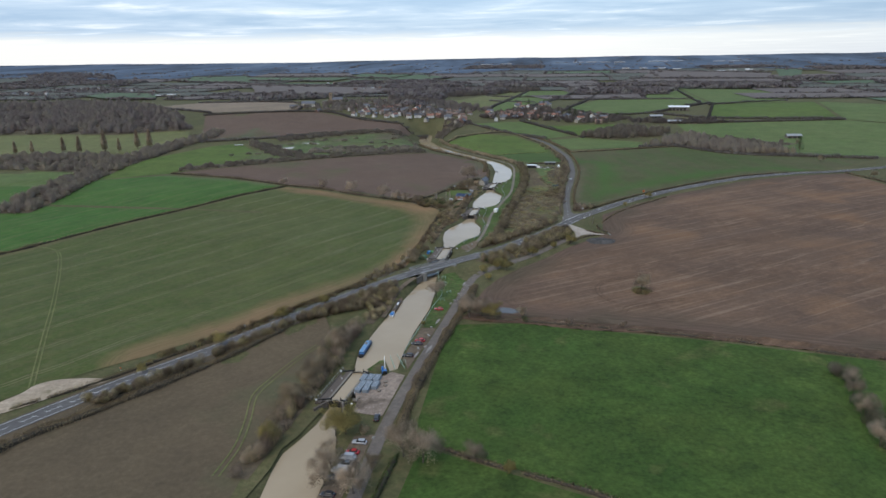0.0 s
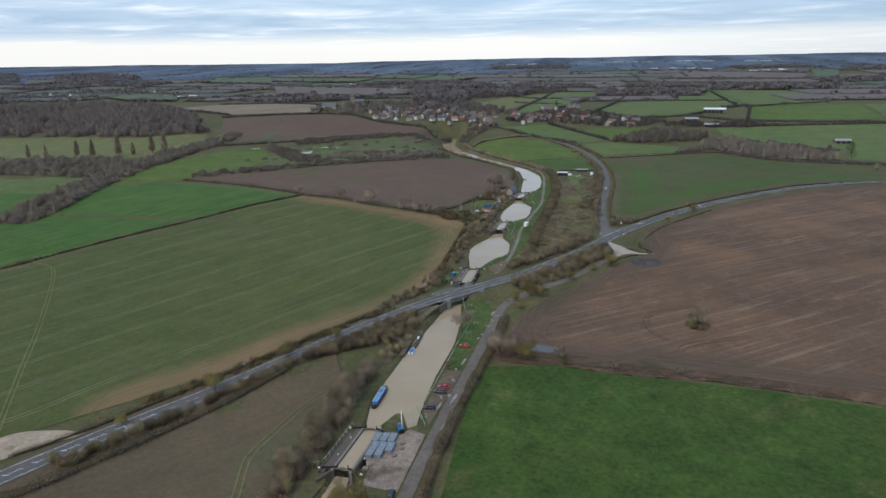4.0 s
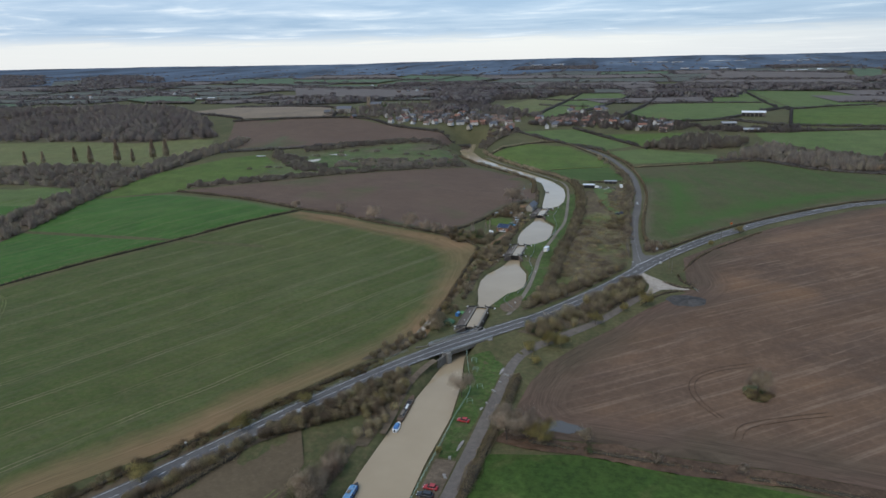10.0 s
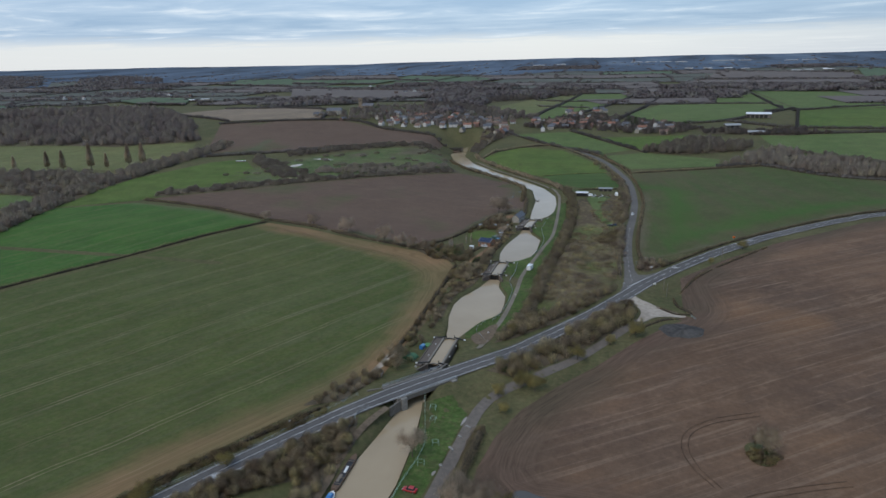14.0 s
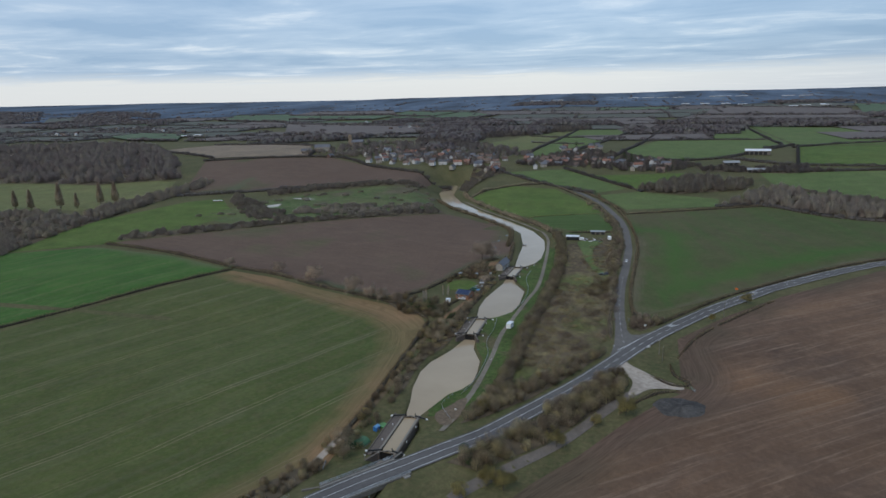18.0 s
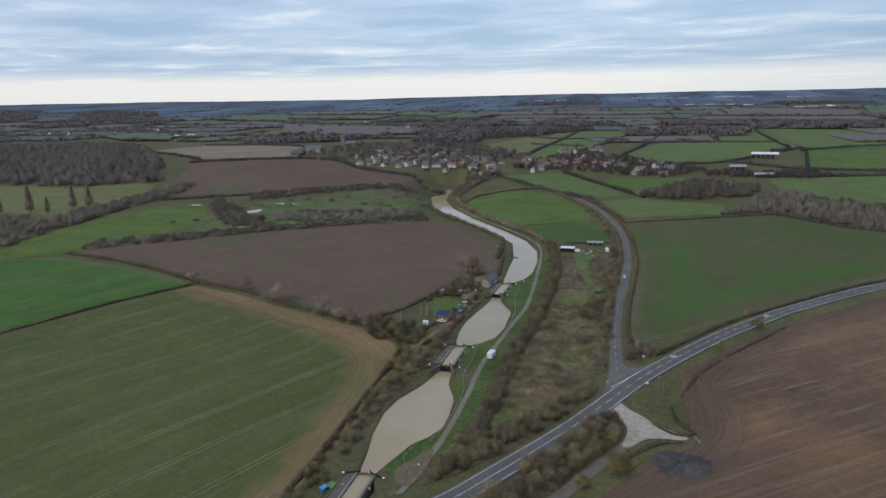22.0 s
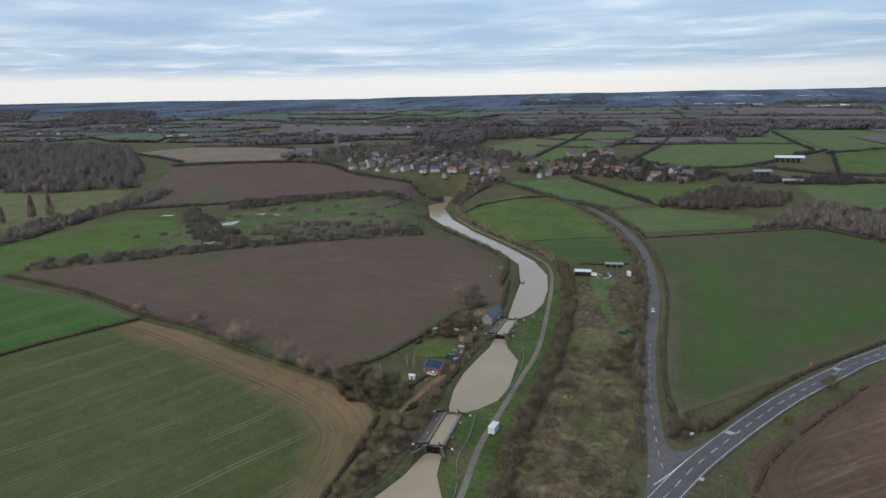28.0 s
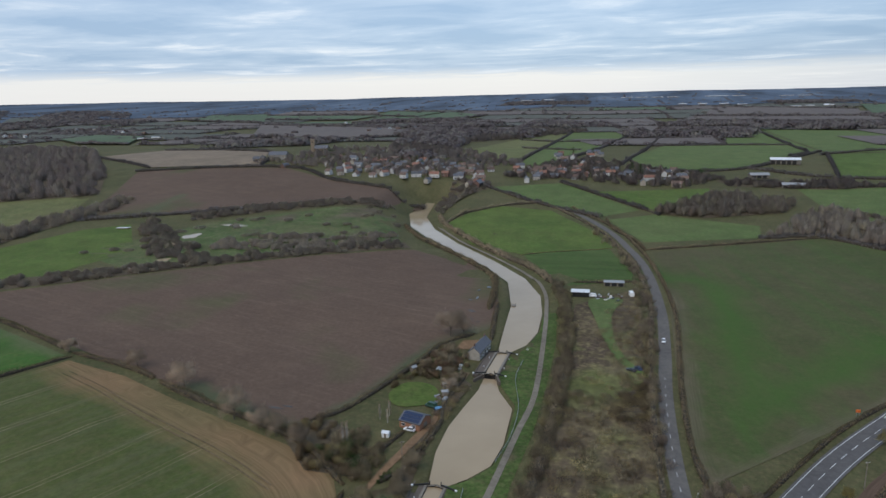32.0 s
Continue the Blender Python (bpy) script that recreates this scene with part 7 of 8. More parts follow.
def narrowboat(x, y, turn):
    L = 15.5
    e = thing("narrowboat", "moored blue narrowboat with a pale blue cabin roof", "boat", x, y, 2.3, turn)
    part("hull", hull_kit(L, 2.2, 0.75), "hull", e, "black steel hull")
    cab = part("cabin", Kit().box((0, -0.6, 1.28), (1.95, 10.8, 1.1), taper=0.93), "blue_paint", e)
    part("roof", Kit().box((0, -0.6, 1.87), (1.9, 11.0, 0.1), bev=0.04), "pale_blue", e, "faded pale blue roof")
    for sg in (-1, 1):
        for k in range(5):
            w = part("window", Kit().box((sg * 0.965, -4.6 + k * 2.0, 1.38), (0.05, 0.95, 0.5)), "galv", e)
            part("pane", Kit().box((sg * 0.99, -4.6 + k * 2.0, 1.38), (0.04, 0.8, 0.38)), "glass", w)
        part("rubbing_strake", Kit().box((sg * 1.1, -0.5, 0.66), (0.06, 11.5, 0.07)), "rubber", e)
        part("handrail", Kit().box((sg * 0.85, -0.6, 1.96), (0.06, 10.6, 0.06)), "white_paint", e)
    part("fore_deck", Kit().box((0, L / 2 - 2.2, 0.82), (1.5, 2.0, 0.12), taper=0.8), "pale_blue", e)
    part("cratch_cover", Kit().box((0, L / 2 - 3.0, 1.25), (1.8, 1.8, 0.9), taper=0.6), "blue_paint", e)
    part("stern_deck", Kit().box((0, -L / 2 + 1.2, 0.8), (1.7, 1.7, 0.1)), "black_timber", e)
    part("tiller", Kit().tube((0, -L / 2 + 0.5, 0.8), (0, -L / 2 + 0.5, 1.5), 0.05).tube((0, -L / 2 + 0.5, 1.5), (0, -L / 2 + 1.5, 1.6), 0.04), "galv", e)
    for k, yy in enumerate((-3.5, 0.2, 3.2)):
        part("roof_vent", Kit().tube((0.2, yy, 1.92), (0.2, yy, 2.12), 0.14, 0.18), "galv", e)
    part("chimney", Kit().tube((0.5, 3.9, 1.9), (0.5, 3.9, 2.45), 0.1), "black_timber", e)
    part("roof_box", Kit().box((-0.2, 1.8, 2.08), (0.8, 1.4, 0.3), bev=0.04), "timber", e)


narrowboat(-70.9, 237.3, 0.5)


def work_boats():
    e = thing("work_boat", "old brown open working boat with planks and sheets in its hold", "boat", -70.3, 287.6, 2.3, 1.5)
    part("hull", hull_kit(17.5, 2.2, 0.7), "rust_wood", e)
    part("hold", Kit().box((0, -0.5, 0.72), (1.7, 12.5, 0.08)), "hull", e, "dark open hold")
    for sg in (-1, 1):
        part("gunwale", Kit().box((sg * 1.02, -0.6, 0.8), (0.16, 13.0, 0.16)), "rust_wood", e)
    for k in range(5):
        part("cross_beam", Kit().box((0, -6 + k * 2.7, 0.86), (2.0, 0.18, 0.12)), "timber", e)
    part("sheet", Kit().box((0.1, 0.6, 0.95), (0.7, 3.0, 0.25), 0.05, bev=0.05), "white_paint", e, "white folded sheet")
    part("planks", Kit().box((-0.3, -3.6, 0.9), (0.8, 3.4, 0.2)), "timber", e)
    part("fore_deck", Kit().box((0, 6.8, 0.85), (1.6, 2.2, 0.12), taper=0.75), "rust_wood", e)
    part("stern_deck", Kit().box((0, -7.6, 0.82), (1.8, 1.6, 0.12)), "rust_wood", e)
    f = thing("cabin_boat", "small blue cabin boat with a white rim", "boat", -69.7, 275.6, 2.3, 2.0)
    part("hull", hull_kit(5.4, 2.0, 0.7, 1.8), "white_paint", f)
    part("cabin", Kit().box((0, -0.2, 1.05), (1.6, 3.0, 0.75), taper=0.85, bev=0.08), "blue_paint", f)
    part("hatch", Kit().box((0, 0.3, 1.46), (0.8, 0.9, 0.08)), "pale_blue", f)
    part("fore_deck", Kit().box((0, 1.9, 0.78), (1.1, 1.0, 0.1), taper=0.7), "pale_blue", f)
    part("windscreen", Kit().box((0, 1.32, 1.15), (1.2, 0.06, 0.4), 0, 0.3), "glass", f)
    part("outboard_motor", Kit().box((0, -2.75, 0.7), (0.35, 0.35, 0.8), bev=0.05), "hull", f)
    j = thing("jetty", "small dark timber landing stage by the bank", "jetty", -60.0, 652, 8.6, 8)
    part("deck", Kit().box((0, 0, 0.35), (2.2, 3.6, 0.12)), "timber", j)
    for sx in (-1, 1):
        for sy in (-1, 1):
            part("post", Kit().tube((sx * 0.95, sy * 1.6, -1), (sx * 0.95, sy * 1.6, 0.8), 0.09), "black_timber", j)
    part("mooring_ring", Kit().tube((0.9, 0, 0.4), (0.9, 0, 0.6), 0.12), "galv", j)


work_boats()

# ---- vehicles ----


def car_master(paint, kind, label, x, y, turn, z=None):
    e = thing("van" if kind == "van" else "car", label, "van" if kind == "van" else "car", x, y, z, turn)
    L, W = {"car": (4.2, 1.75), "estate": (4.6, 1.8), "van": (5.0, 1.95)}[kind]
    h = {"car": 0.62, "estate": 0.66, "van": 0.75}[kind]
    top = {"car": 1.45, "estate": 1.5, "van": 2.05}[kind]

    def sec(yy, w, z0, z1):
        b = W / 2 * w
        return [(-b * 0.9, yy, z0), (b * 0.9, yy, z0), (b, yy, z0 + 0.2), (b, yy, (z0 + z1) / 2 + 0.1), (b * 0.86, yy, z1), (-b * 0.86, yy, z1), (-b, yy, (z0 + z1) / 2 + 0.1), (-b, yy, z0 + 0.2)]

    hood = 0.92 if kind != "van" else 1.1
    part("body", Kit().loft([sec(-L / 2, 0.86, 0.38, 0.75), sec(-L / 2 + 0.15, 0.97, 0.25, h + 0.3), sec(-L / 4, 1, 0.2, h + 0.34), sec(L / 5, 1, 0.2, hood + 0.06), sec(L / 2 - 0.5, 0.96, 0.22, hood - 0.1), sec(L / 2 - 0.08, 0.88, 0.28, hood - 0.25), sec(L / 2, 0.8, 0.4, 0.62)]), paint, e, "", True)
    back = -L / 2 + (0.35 if kind != "car" else 0.55)
    front = L / 5 + (0.15 if kind != "van" else 0.5)
    rake = 0.75 if kind != "van" else 0.5
    g = Kit()
    gl = Kit()
    a, bW = W / 2 * 0.9, W / 2 * 0.74
    gl.loft([[(-a, back, h + 0.28), (a, back, h + 0.28), (a, front, hood), (-a, front, hood)], [(-bW, back + 0.32, top - 0.08), (bW, back + 0.32, top - 0.08), (bW, front - rake, top - 0.08), (-bW, front - rake, top - 0.08)]])
    part("glasshouse", gl, "glass" if kind != "van" else paint, e, "dark glass all round" if kind != "van" else "")
    part("roof", g.box((0, (back + front - rake + 0.3) / 2, top - 0.05), (2 * bW + 0.04, front - rake - back - 0.28, 0.09), bev=0.04), paint, e)
    if kind == "van":
        part("windscreen", Kit().box((0, front - rake / 2 + 0.02, (top + hood) / 2 - 0.02), (1.5, 0.05, 0.85), 0, 0.5), "glass", e)
    for sx in (-1, 1):
        for yy in (-L / 2 + 0.85, L / 2 - 0.85):
            w = part("wheel", Kit().tube((sx * (W / 2 - 0.2), yy, 0.32), (sx * (W / 2 + 0.01), yy, 0.32), 0.32, n=12), "rubber", e)
            part("rim", Kit().tube((sx * (W / 2 - 0.05), yy, 0.32), (sx * (W / 2 + 0.02), yy, 0.32), 0.2, n=8), "rim", w)
        part("headlight", Kit().box((sx * W * 0.34, L / 2 - 0.12, 0.66), (0.34, 0.12, 0.14)), "lamp", e)
        part("tail_light", Kit().box((sx * W * 0.4, -L / 2 + 0.06, 0.8), (0.16, 0.1, 0.26)), "tail", e)
        part("wing_mirror", Kit().box((sx * (W / 2 + 0.08), front - 0.35, hood + 0.05), (0.16, 0.1, 0.12)), paint, e)
    part("bumper", Kit().box((0, L / 2 - 0.02, 0.42), (W * 0.8, 0.12, 0.16), bev=0.03), "rubber", e)
    return e


def build_vehicles():
    for row in (("silver", "estate", "silver estate car parked beside the lane", -53.1, 172.7, 92), ("red_car", "car", "dark red hatchback in the parking row", -53.6, 167.2, 95), ("silver", "van", "pale silver van in the parking row", -54, 164.2, 88),
                ("grey_car", "car", "grey car parked under bare trees", -53.8, 161.2, 92), ("white_car", "van", "white van parked beside the canal", -54.3, 157.9, 88), ("grey_car", "estate", "grey-green estate car in the parking row", -54.8, 154.4, 93),
                ("dark_car", "car", "dark hatchback at the parking row's end", -54, 147, 90), ("dark_car", "estate", "black estate car standing on the lane", -51.8, 187.4, 8), ("red_car", "car", "bright red car on the muddy verge", -50.2, 247, 88),
                ("dark_car", "estate", "dark car beside a red one", -50.8, 243.6, 90), ("dark_car", "estate", "black car parked on grass", -51.8, 232.2, 92), ("red_car", "car", "red car parked beside the lane below the bridge", -49.2, 283, 84),
                ("white_car", "car", "white car on the country lane", 13.2, 611, 178), ("green_car", "van", "dark green van beside the garden house", -72.6, 531.2, 70), ("white_car", "car", "white and blue car beside the garden house", -75.4, 513.4, 80),
                ("dark_car", "car", "dark car in rough grass", -1.5, 577.5, 60), ("blue_car", "car", "blue car near the lane hedge", 1.2, 579.5, 30), ("white_car", "van", "white van in the farm yard", -19.6, 671.5, 80),
                ("white_car", "car", "white car on the village road", -162, 1040, 20), ("silver", "car", "silver car on the main road", 440, 812, 25), ("white_car", "car", "white car far along the main road", 470, 858, 205),
                ("dark_car", "car", "dark car far along the main road", 520, 972, 20)):
        car_master(*row)
    c = thing("caravan", "cream touring caravan standing in the farm yard", "caravan", 1.2, 676.5, None, 10)
    part("body", Kit().box((0, 0, 1.45), (2.2, 5.2, 2.1), taper=0.94, bev=0.12), "white_paint", c)
    for k in (-1, 1):
        part("window", Kit().box((k * 1.08, 0.6, 1.7), (0.05, 1.5, 0.7)), "glass", c)
        part("wheel", Kit().tube((k * 0.9, 0, 0.33), (k * 1.1, 0, 0.33), 0.33, n=12), "rubber", c)
    part("door", Kit().box((1.09, -1.4, 1.4), (0.05, 0.7, 1.7)), "roof_grey", c)
    part("drawbar", Kit().box((0, 3.2, 0.5), (0.2, 1.4, 0.12)), "galv", c)
    w = thing("site_cabin", "white box trailer standing beside the towpath", "cabin", -42.3, 475.4, None, -10)
    part("body", Kit().box((0, 0, 1.55), (2.3, 4.6, 2.3), bev=0.06), "white_paint", w)
    part("roof", Kit().box((0, 0, 2.74), (2.4, 4.7, 0.1), bev=0.04), "roof_white", w)
    part("door", Kit().box((-1.17, -1.2, 1.35), (0.05, 0.85, 1.8)), "roof_grey", w)
    part("window", Kit().box((-1.17, 0.9, 1.8), (0.05, 1.0, 0.6)), "glass", w)
    for k in (-1, 1):
        part("wheel", Kit().tube((k * 0.85, -0.2, 0.3), (k * 1.08, -0.2, 0.3), 0.3, n=12), "rubber", w)
        part("mudguard", Kit().box((k * 1.0, -0.2, 0.68), (0.3, 0.9, 0.06)), "black_timber", w)
    part("drawbar", Kit().box((0, 2.8, 0.45), (0.2, 1.2, 0.12)), "galv", w)


build_vehicles()

# ---- the work yard by the lower lock ----


def build_yard():
    rows = [(-63.6, 211.8), (-61.2, 212.2), (-58.8, 212.4), (-62.9, 207.2), (-60.5, 207.2), (-58.1, 207.6), (-63.2, 203.6), (-60.6, 204.0)]
    for n, (x, y) in enumerate(rows):
        e = thing("pontoon_unit", "grey-blue steel pontoon unit stacked in the yard", "pontoon", x, y, None, 86 + (n % 3) * 2, "stacked pontoon units")
        ln = 4.6 if n < 6 else 3.0
        part("shell", Kit().box((0, 0, 0.75), (ln if n < 6 else 3.0, 2.15, 1.3), bev=0.08), "tarp", e)
        for k in (-1, 1):
            part("rim", Kit().box((0, k * 1.0, 1.43), (ln - 0.1, 0.12, 0.08)), "galv", e)
            part("skid", Kit().box((k * ln * 0.3, 0, 0.06), (0.3, 2.0, 0.14)), "black_timber", e)
        part("hatch", Kit().tube((0.6, 0.2, 1.4), (0.6, 0.2, 1.46), 0.3), "galv", e)
    c = thing("mobile_crane", "blue tracked crane with a raised white boom", "crane", -57.6, 217.6, None, 20)
    for k in (-1, 1):
        part("track", Kit().box((k * 0.8, 0, 0.35), (0.45, 2.4, 0.7), bev=0.12), "rubber", c)
    part("body", Kit().box((0, -0.3, 1.15), (1.8, 2.0, 0.9), bev=0.1), "blue_paint", c)
    cb = part("cab", Kit().box((-0.5, 0.4, 2.0), (0.9, 1.2, 1.3), taper=0.88, bev=0.06), "blue_paint", c)
    part("window", Kit().box((-0.5, 1.0, 2.1), (0.7, 0.06, 0.8)), "glass", cb)
    part("boom", Kit().box((0.4, 1.2, 3.6), (0.3, 0.3, 5.4), 0, -0.35, taper=0.8), "white_paint", c, "white steel boom")
    part("ram", Kit().tube((0.4, 0.2, 1.4), (0.4, 1.0, 2.9), 0.08), "galv", c)
    part("counterweight", Kit().box((0.1, -1.4, 1.2), (1.5, 0.5, 0.8), bev=0.08), "black_timber", c)
    for n, (x, y, s) in enumerate(((-62.5, 197.2, 1.4), (-61.6, 199, 1.0), (-55.2, 211.0, 1.2), (-54.6, 208.5, 1.0), (-56, 204.5, 1.1))):
        e = thing("pallet_stack", "weathered timber pallets stacked on gravel", "pallets", x, y, None, 20 * n, "yard pallets")
        for k in range(4):
            part("pallet", Kit().box((0.03 * (k % 2), 0, 0.08 + k * 0.16), (1.2 * s, 1.0 * s, 0.13)), "timber", e)
    for n, (x, y) in enumerate(((-49.8, 176), (-49.5, 240), (-48.6, 262), (-47.8, 253), (-44, 296), (-43.2, 305), (-42.2, 312), (-40.8, 318))):
        e = thing("kerb_block", "pale broken concrete block on the lane's edge", "block", x, y, None, 10 + n * 7, "lane-side concrete blocks")
        part("block", Kit().box((0, 0, 0.25), (0.8, 2.2 if n % 2 else 1.4, 0.5), bev=0.12), "concrete", e)
        part("chip", Kit().box((0.5, 0.9, 0.12), (0.4, 0.4, 0.24), 0.5, bev=0.08), "concrete", e)


build_yard()

# ---- houses ----
ROOFS, WALLS = ("slate", "tile_red", "tile_brown", "slate", "tile_brown"), ("brick_red", "white_wall", "render", "white_wall", "ironstone")


def house_master(n, x, y, turn, w, d, h0, h1, wall, roof, label, chim=1, name="house", group="", z=None):
    e = thing(name, label, name.replace("_", " "), x, y, z, turn, group)
    wl = part("wall", Kit().walls(w, d, h0, h1), wall, e)
    rf = part("roof", Kit().gable(w, d, h0, h1), roof, e)
    for k in range(chim):
        part("chimney", Kit().box((w / 2 * (0.85 if k == 0 else -0.85), 0, h1 + 0.35), (0.7, 0.5, 1.5)).tube((w / 2 * (0.85 if k == 0 else -0.85), 0, h1 + 1.0), (w / 2 * (0.85 if k == 0 else -0.85), 0, h1 + 1.4), 0.15, n=6), "brick_red", rf)
    cols = max(2, int(w / 3))
    for fy in (-1, 1):
        for r in range(2 if h0 > 4 else 1):
            for k in range(cols):
                px = (k - (cols - 1) / 2) * w / cols
                if fy < 0 and r == 0 and k == cols // 2:
                    part("door", Kit().box((px, fy * (d / 2 + 0.02), 1.02), (0.95, 0.08, 2.05)), "black_timber", wl)
                    continue
                wn = part("window", Kit().box((px, fy * (d / 2 + 0.02), 1.5 + 2.6 * r), (1.25, 0.07, 1.15)).box((px, fy * (d / 2 + 0.06), 0.88 + 2.6 * r), (1.4, 0.16, 0.08)), "white_paint", e)
                part("pane", Kit().box((px, fy * (d / 2 + 0.05), 1.5 + 2.6 * r), (1.05, 0.05, 0.95)), "glass", wn)
    return e


def build_village():
    masters = []
    for n in range(10):
        w, d = (8, 5.6) if n % 3 else (11, 5.4)
        wall, roof = WALLS[n % 5], ROOFS[(n * 2 + n // 5) % 5]
        h0 = 4.3 if n % 4 else 2.8
        looks = {"brick_red": "red brick", "ironstone": "honey stone", "render": "cream rendered", "white_wall": "white painted"}[wall] + " village house with a " + {"slate": "grey slate", "tile_red": "red tiled", "tile_brown": "brown tiled"}[roof] + " roof"
        masters.append((w, d, h0, h0 + d * 0.45, wall, roof, looks))
    places = [(-400, 1050), (-350, 1066), (-312, 1015), (-310, 1033), (-296, 1030), (-358, 1123), (-337, 1119), (-319, 1114), (-296, 1120), (-329, 1208), (-274, 1109), (-288, 1044), (-271, 1030), (-261, 1022), (-258, 1053), (-245, 1058),
              (-225, 1028), (-209, 1018), (-229, 1065), (-223, 1106), (-204, 1116), (-189, 1107), (-157, 996), (-149, 1009), (-126, 1076), (-122, 1111), (-101, 1040), (-92, 1056), (-108, 1126), (-87, 1132), (-70, 1197), (-62, 1245), (-32, 1302),
              (-65, 1119), (-29, 1137), (-14, 1122), (9, 1102), (23, 1046), (34, 1048), (57, 1039), (38, 1124), (49, 1109), (73, 1113)]
    rng = random.Random(4)
    zones = [(-330, -215, 1012, 1130, 40, 14), (-215, -150, 1030, 1120, 20, 14), (-130, 70, 1070, 1140, 40, 13), (-90, -20, 1140, 1290, 14, 16)]
    for x0, x1, y0, y1, count, gap in zones:
        tries = 0
        while count and tries < 900:
            tries += 1
            p = (rng.uniform(x0, x1), rng.uniform(y0, y1))
            if all(math.dist(p, q) > gap for q in places):
                places.append(p)
                count -= 1
    made = {}
    for n, (x, y) in enumerate(places):
        k = n % 10
        turn = rng.choice((0, 90, 12, -15, 75)) + rng.uniform(-8, 8)
        if k not in made:
            made[k] = house_master(n, x, y, turn, *masters[k][:6], masters[k][6], 1 + n % 2, group="village houses")
        else:
            copy_thing(made[k], pose(x, y, ground_z(x, y) - 0.2, 0, 0, turn))
    house_master(1, -441, 1112, 8, 24, 12, 7, 11, "render", "slate", "large cream country house with grey hipped roofs", 2, "manor_house")
    house_master(1, -462, 1098, 8, 16, 8, 3.4, 6.2, "render", "slate", "long cream stable block beside the large house", 0, "stable_block")
    ch = thing("church", "honey stone church with a square west tower", "church", -415, 1191, None, 5)
    part("nave", Kit().walls(20, 9, 7, 11), "ironstone", ch)
    part("nave_roof", Kit().gable(20, 9, 7, 11), "slate", ch)
    tw = part("tower", Kit().box((-12.5, 0, 9.5), (5.6, 5.6, 19)), "ironstone", ch)
    for a in (-1, 1):
        for b in (-1, 1):
            part("pinnacle", Kit().box((-12.5 + a * 2.5, b * 2.5, 19.8), (0.6, 0.6, 1.8), taper=0.3), "ironstone", tw)
        part("belfry_opening", Kit().box((-12.5, a * 2.83, 15.5), (1.4, 0.08, 2.6)), "glass", tw)
        for k in range(4):
            part("window", Kit().box((-6 + k * 4, a * 4.53, 4), (1.4, 0.08, 3.2)), "glass", ch)
    for x, y, turn, w, d, h0, h1, wall, roof, label in ((203, 1227, -8, 34, 14, 6, 8.2, "concrete_dark", "roof_white", "large open farm barn with a white sheet roof"), (150, 1112, 10, 20, 9, 3.6, 5.6, "timber", "roof_grey", "long grey farm shed"),
                                                       (171, 1050, -5, 22, 8, 3.2, 5.0, "timber", "roof_grey", "low grey sheet-roofed farm shed"), (300, 925, 5, 18, 9, 3.4, 5.2, "timber", "roof_grey", "field barn with a grey roof"),
                                                       (245, 800, 20, 14, 8, 3.2, 5.4, "brick_red", "tile_brown", "brick farmstead beside a dark conifer"), (-36, 1310, 15, 18, 9, 5, 8, "white_wall", "slate", "white house on the hill road"), (-148, 1002, 80, 14, 7, 4.5, 7.4, "brick_red", "slate", "brick canal-side building at the village edge")):
        e = thing("barn" if "barn" in label or "shed" in label else "farmhouse", label, "barn" if "barn" in label or "shed" in label else "house", x, y, None, turn)
        wl = part("wall", Kit().walls(w, d, h0, h1), wall, e)
        part("roof", Kit().gable(w, d, h0, h1, over=0.6), roof, e)
        for k in range(int(w / 6)):
            part("bay_door", Kit().box((-w / 2 + 3 + k * 6, -d / 2 - 0.04, h0 * 0.42), (4.4, 0.1, h0 * 0.8)), "black_timber", wl)
        part("ridge_cap", Kit().box((0, 0, h1 + 0.2), (w + 1, 0.5, 0.12)), roof, e)
    rng2 = random.Random(9)
    long_sheds = [(780, 3120), (72, 4154), (150, 4130), (230, 4110), (310, 4085), (510, 4132), (560, 4126), (640, 4112), (850, 4020), (930, 4010), (290, 3400), (370, 3370), (450, 3330), (515, 3300), (657, 3039), (705, 3061), (779, 3075), (-350, 4060), (-470, 4020)]
    homes = [(-1616, 1724), (-1590, 1740), (-1560, 1730), (-1530, 1722), (-1505, 1723), (-1540, 1760), (-1670, 2019), (-1640, 2040), (-1610, 2030), (-1584, 2054), (-1406, 1927), (-1380, 1940), (-1430, 1915), (-1350, 1900),
             (-606, 1890), (-590, 1925), (-576, 1967), (-550, 1960), (-520, 2010), (-488, 2053), (-1240, 1850), (-1180, 1880), (-860, 2350), (-840, 2365), (640, 1400), (662, 1430), (700, 1380), (690, 1310), (722, 1335)]
    src = None
    for n, (x, y) in enumerate(long_sheds + [(-1090, 1655), (-1078, 1690)]):
        k = (3.4, 1.0, 0.5) if y > 3900 else (2.0, 1.0, 0.6) if y > 2000 else (1.3, 0.8, 0.5)
        m = Matrix.LocRotScale((x, y, ground_z(x, y) + (5.5 if y > 3300 else 2.5)), Euler((0, 0, radians(rng2.uniform(-6, 6)))), k)
        if src is None:
            src = thing("distant_warehouse", "long white-roofed warehouse on the far plain", "warehouse", x, y, None, 0, "distant warehouses")
            part("wall", Kit().walls(18, 10, 4.5, 6.5), "render", src)
            part("roof", Kit().gable(18, 10, 4.5, 6.5), "roof_white", src)
            part("door", Kit().box((0, -5.04, 1.5), (3, 0.1, 3)), "black_timber", src)
        else:
            copy_thing(src, m)
    looks = [("render", "slate", "distant cream house among bare trees"), ("white_wall", "roof_grey", "distant white house among bare trees"), ("brick_red", "tile_brown", "distant brick house among bare trees")]
    made = []
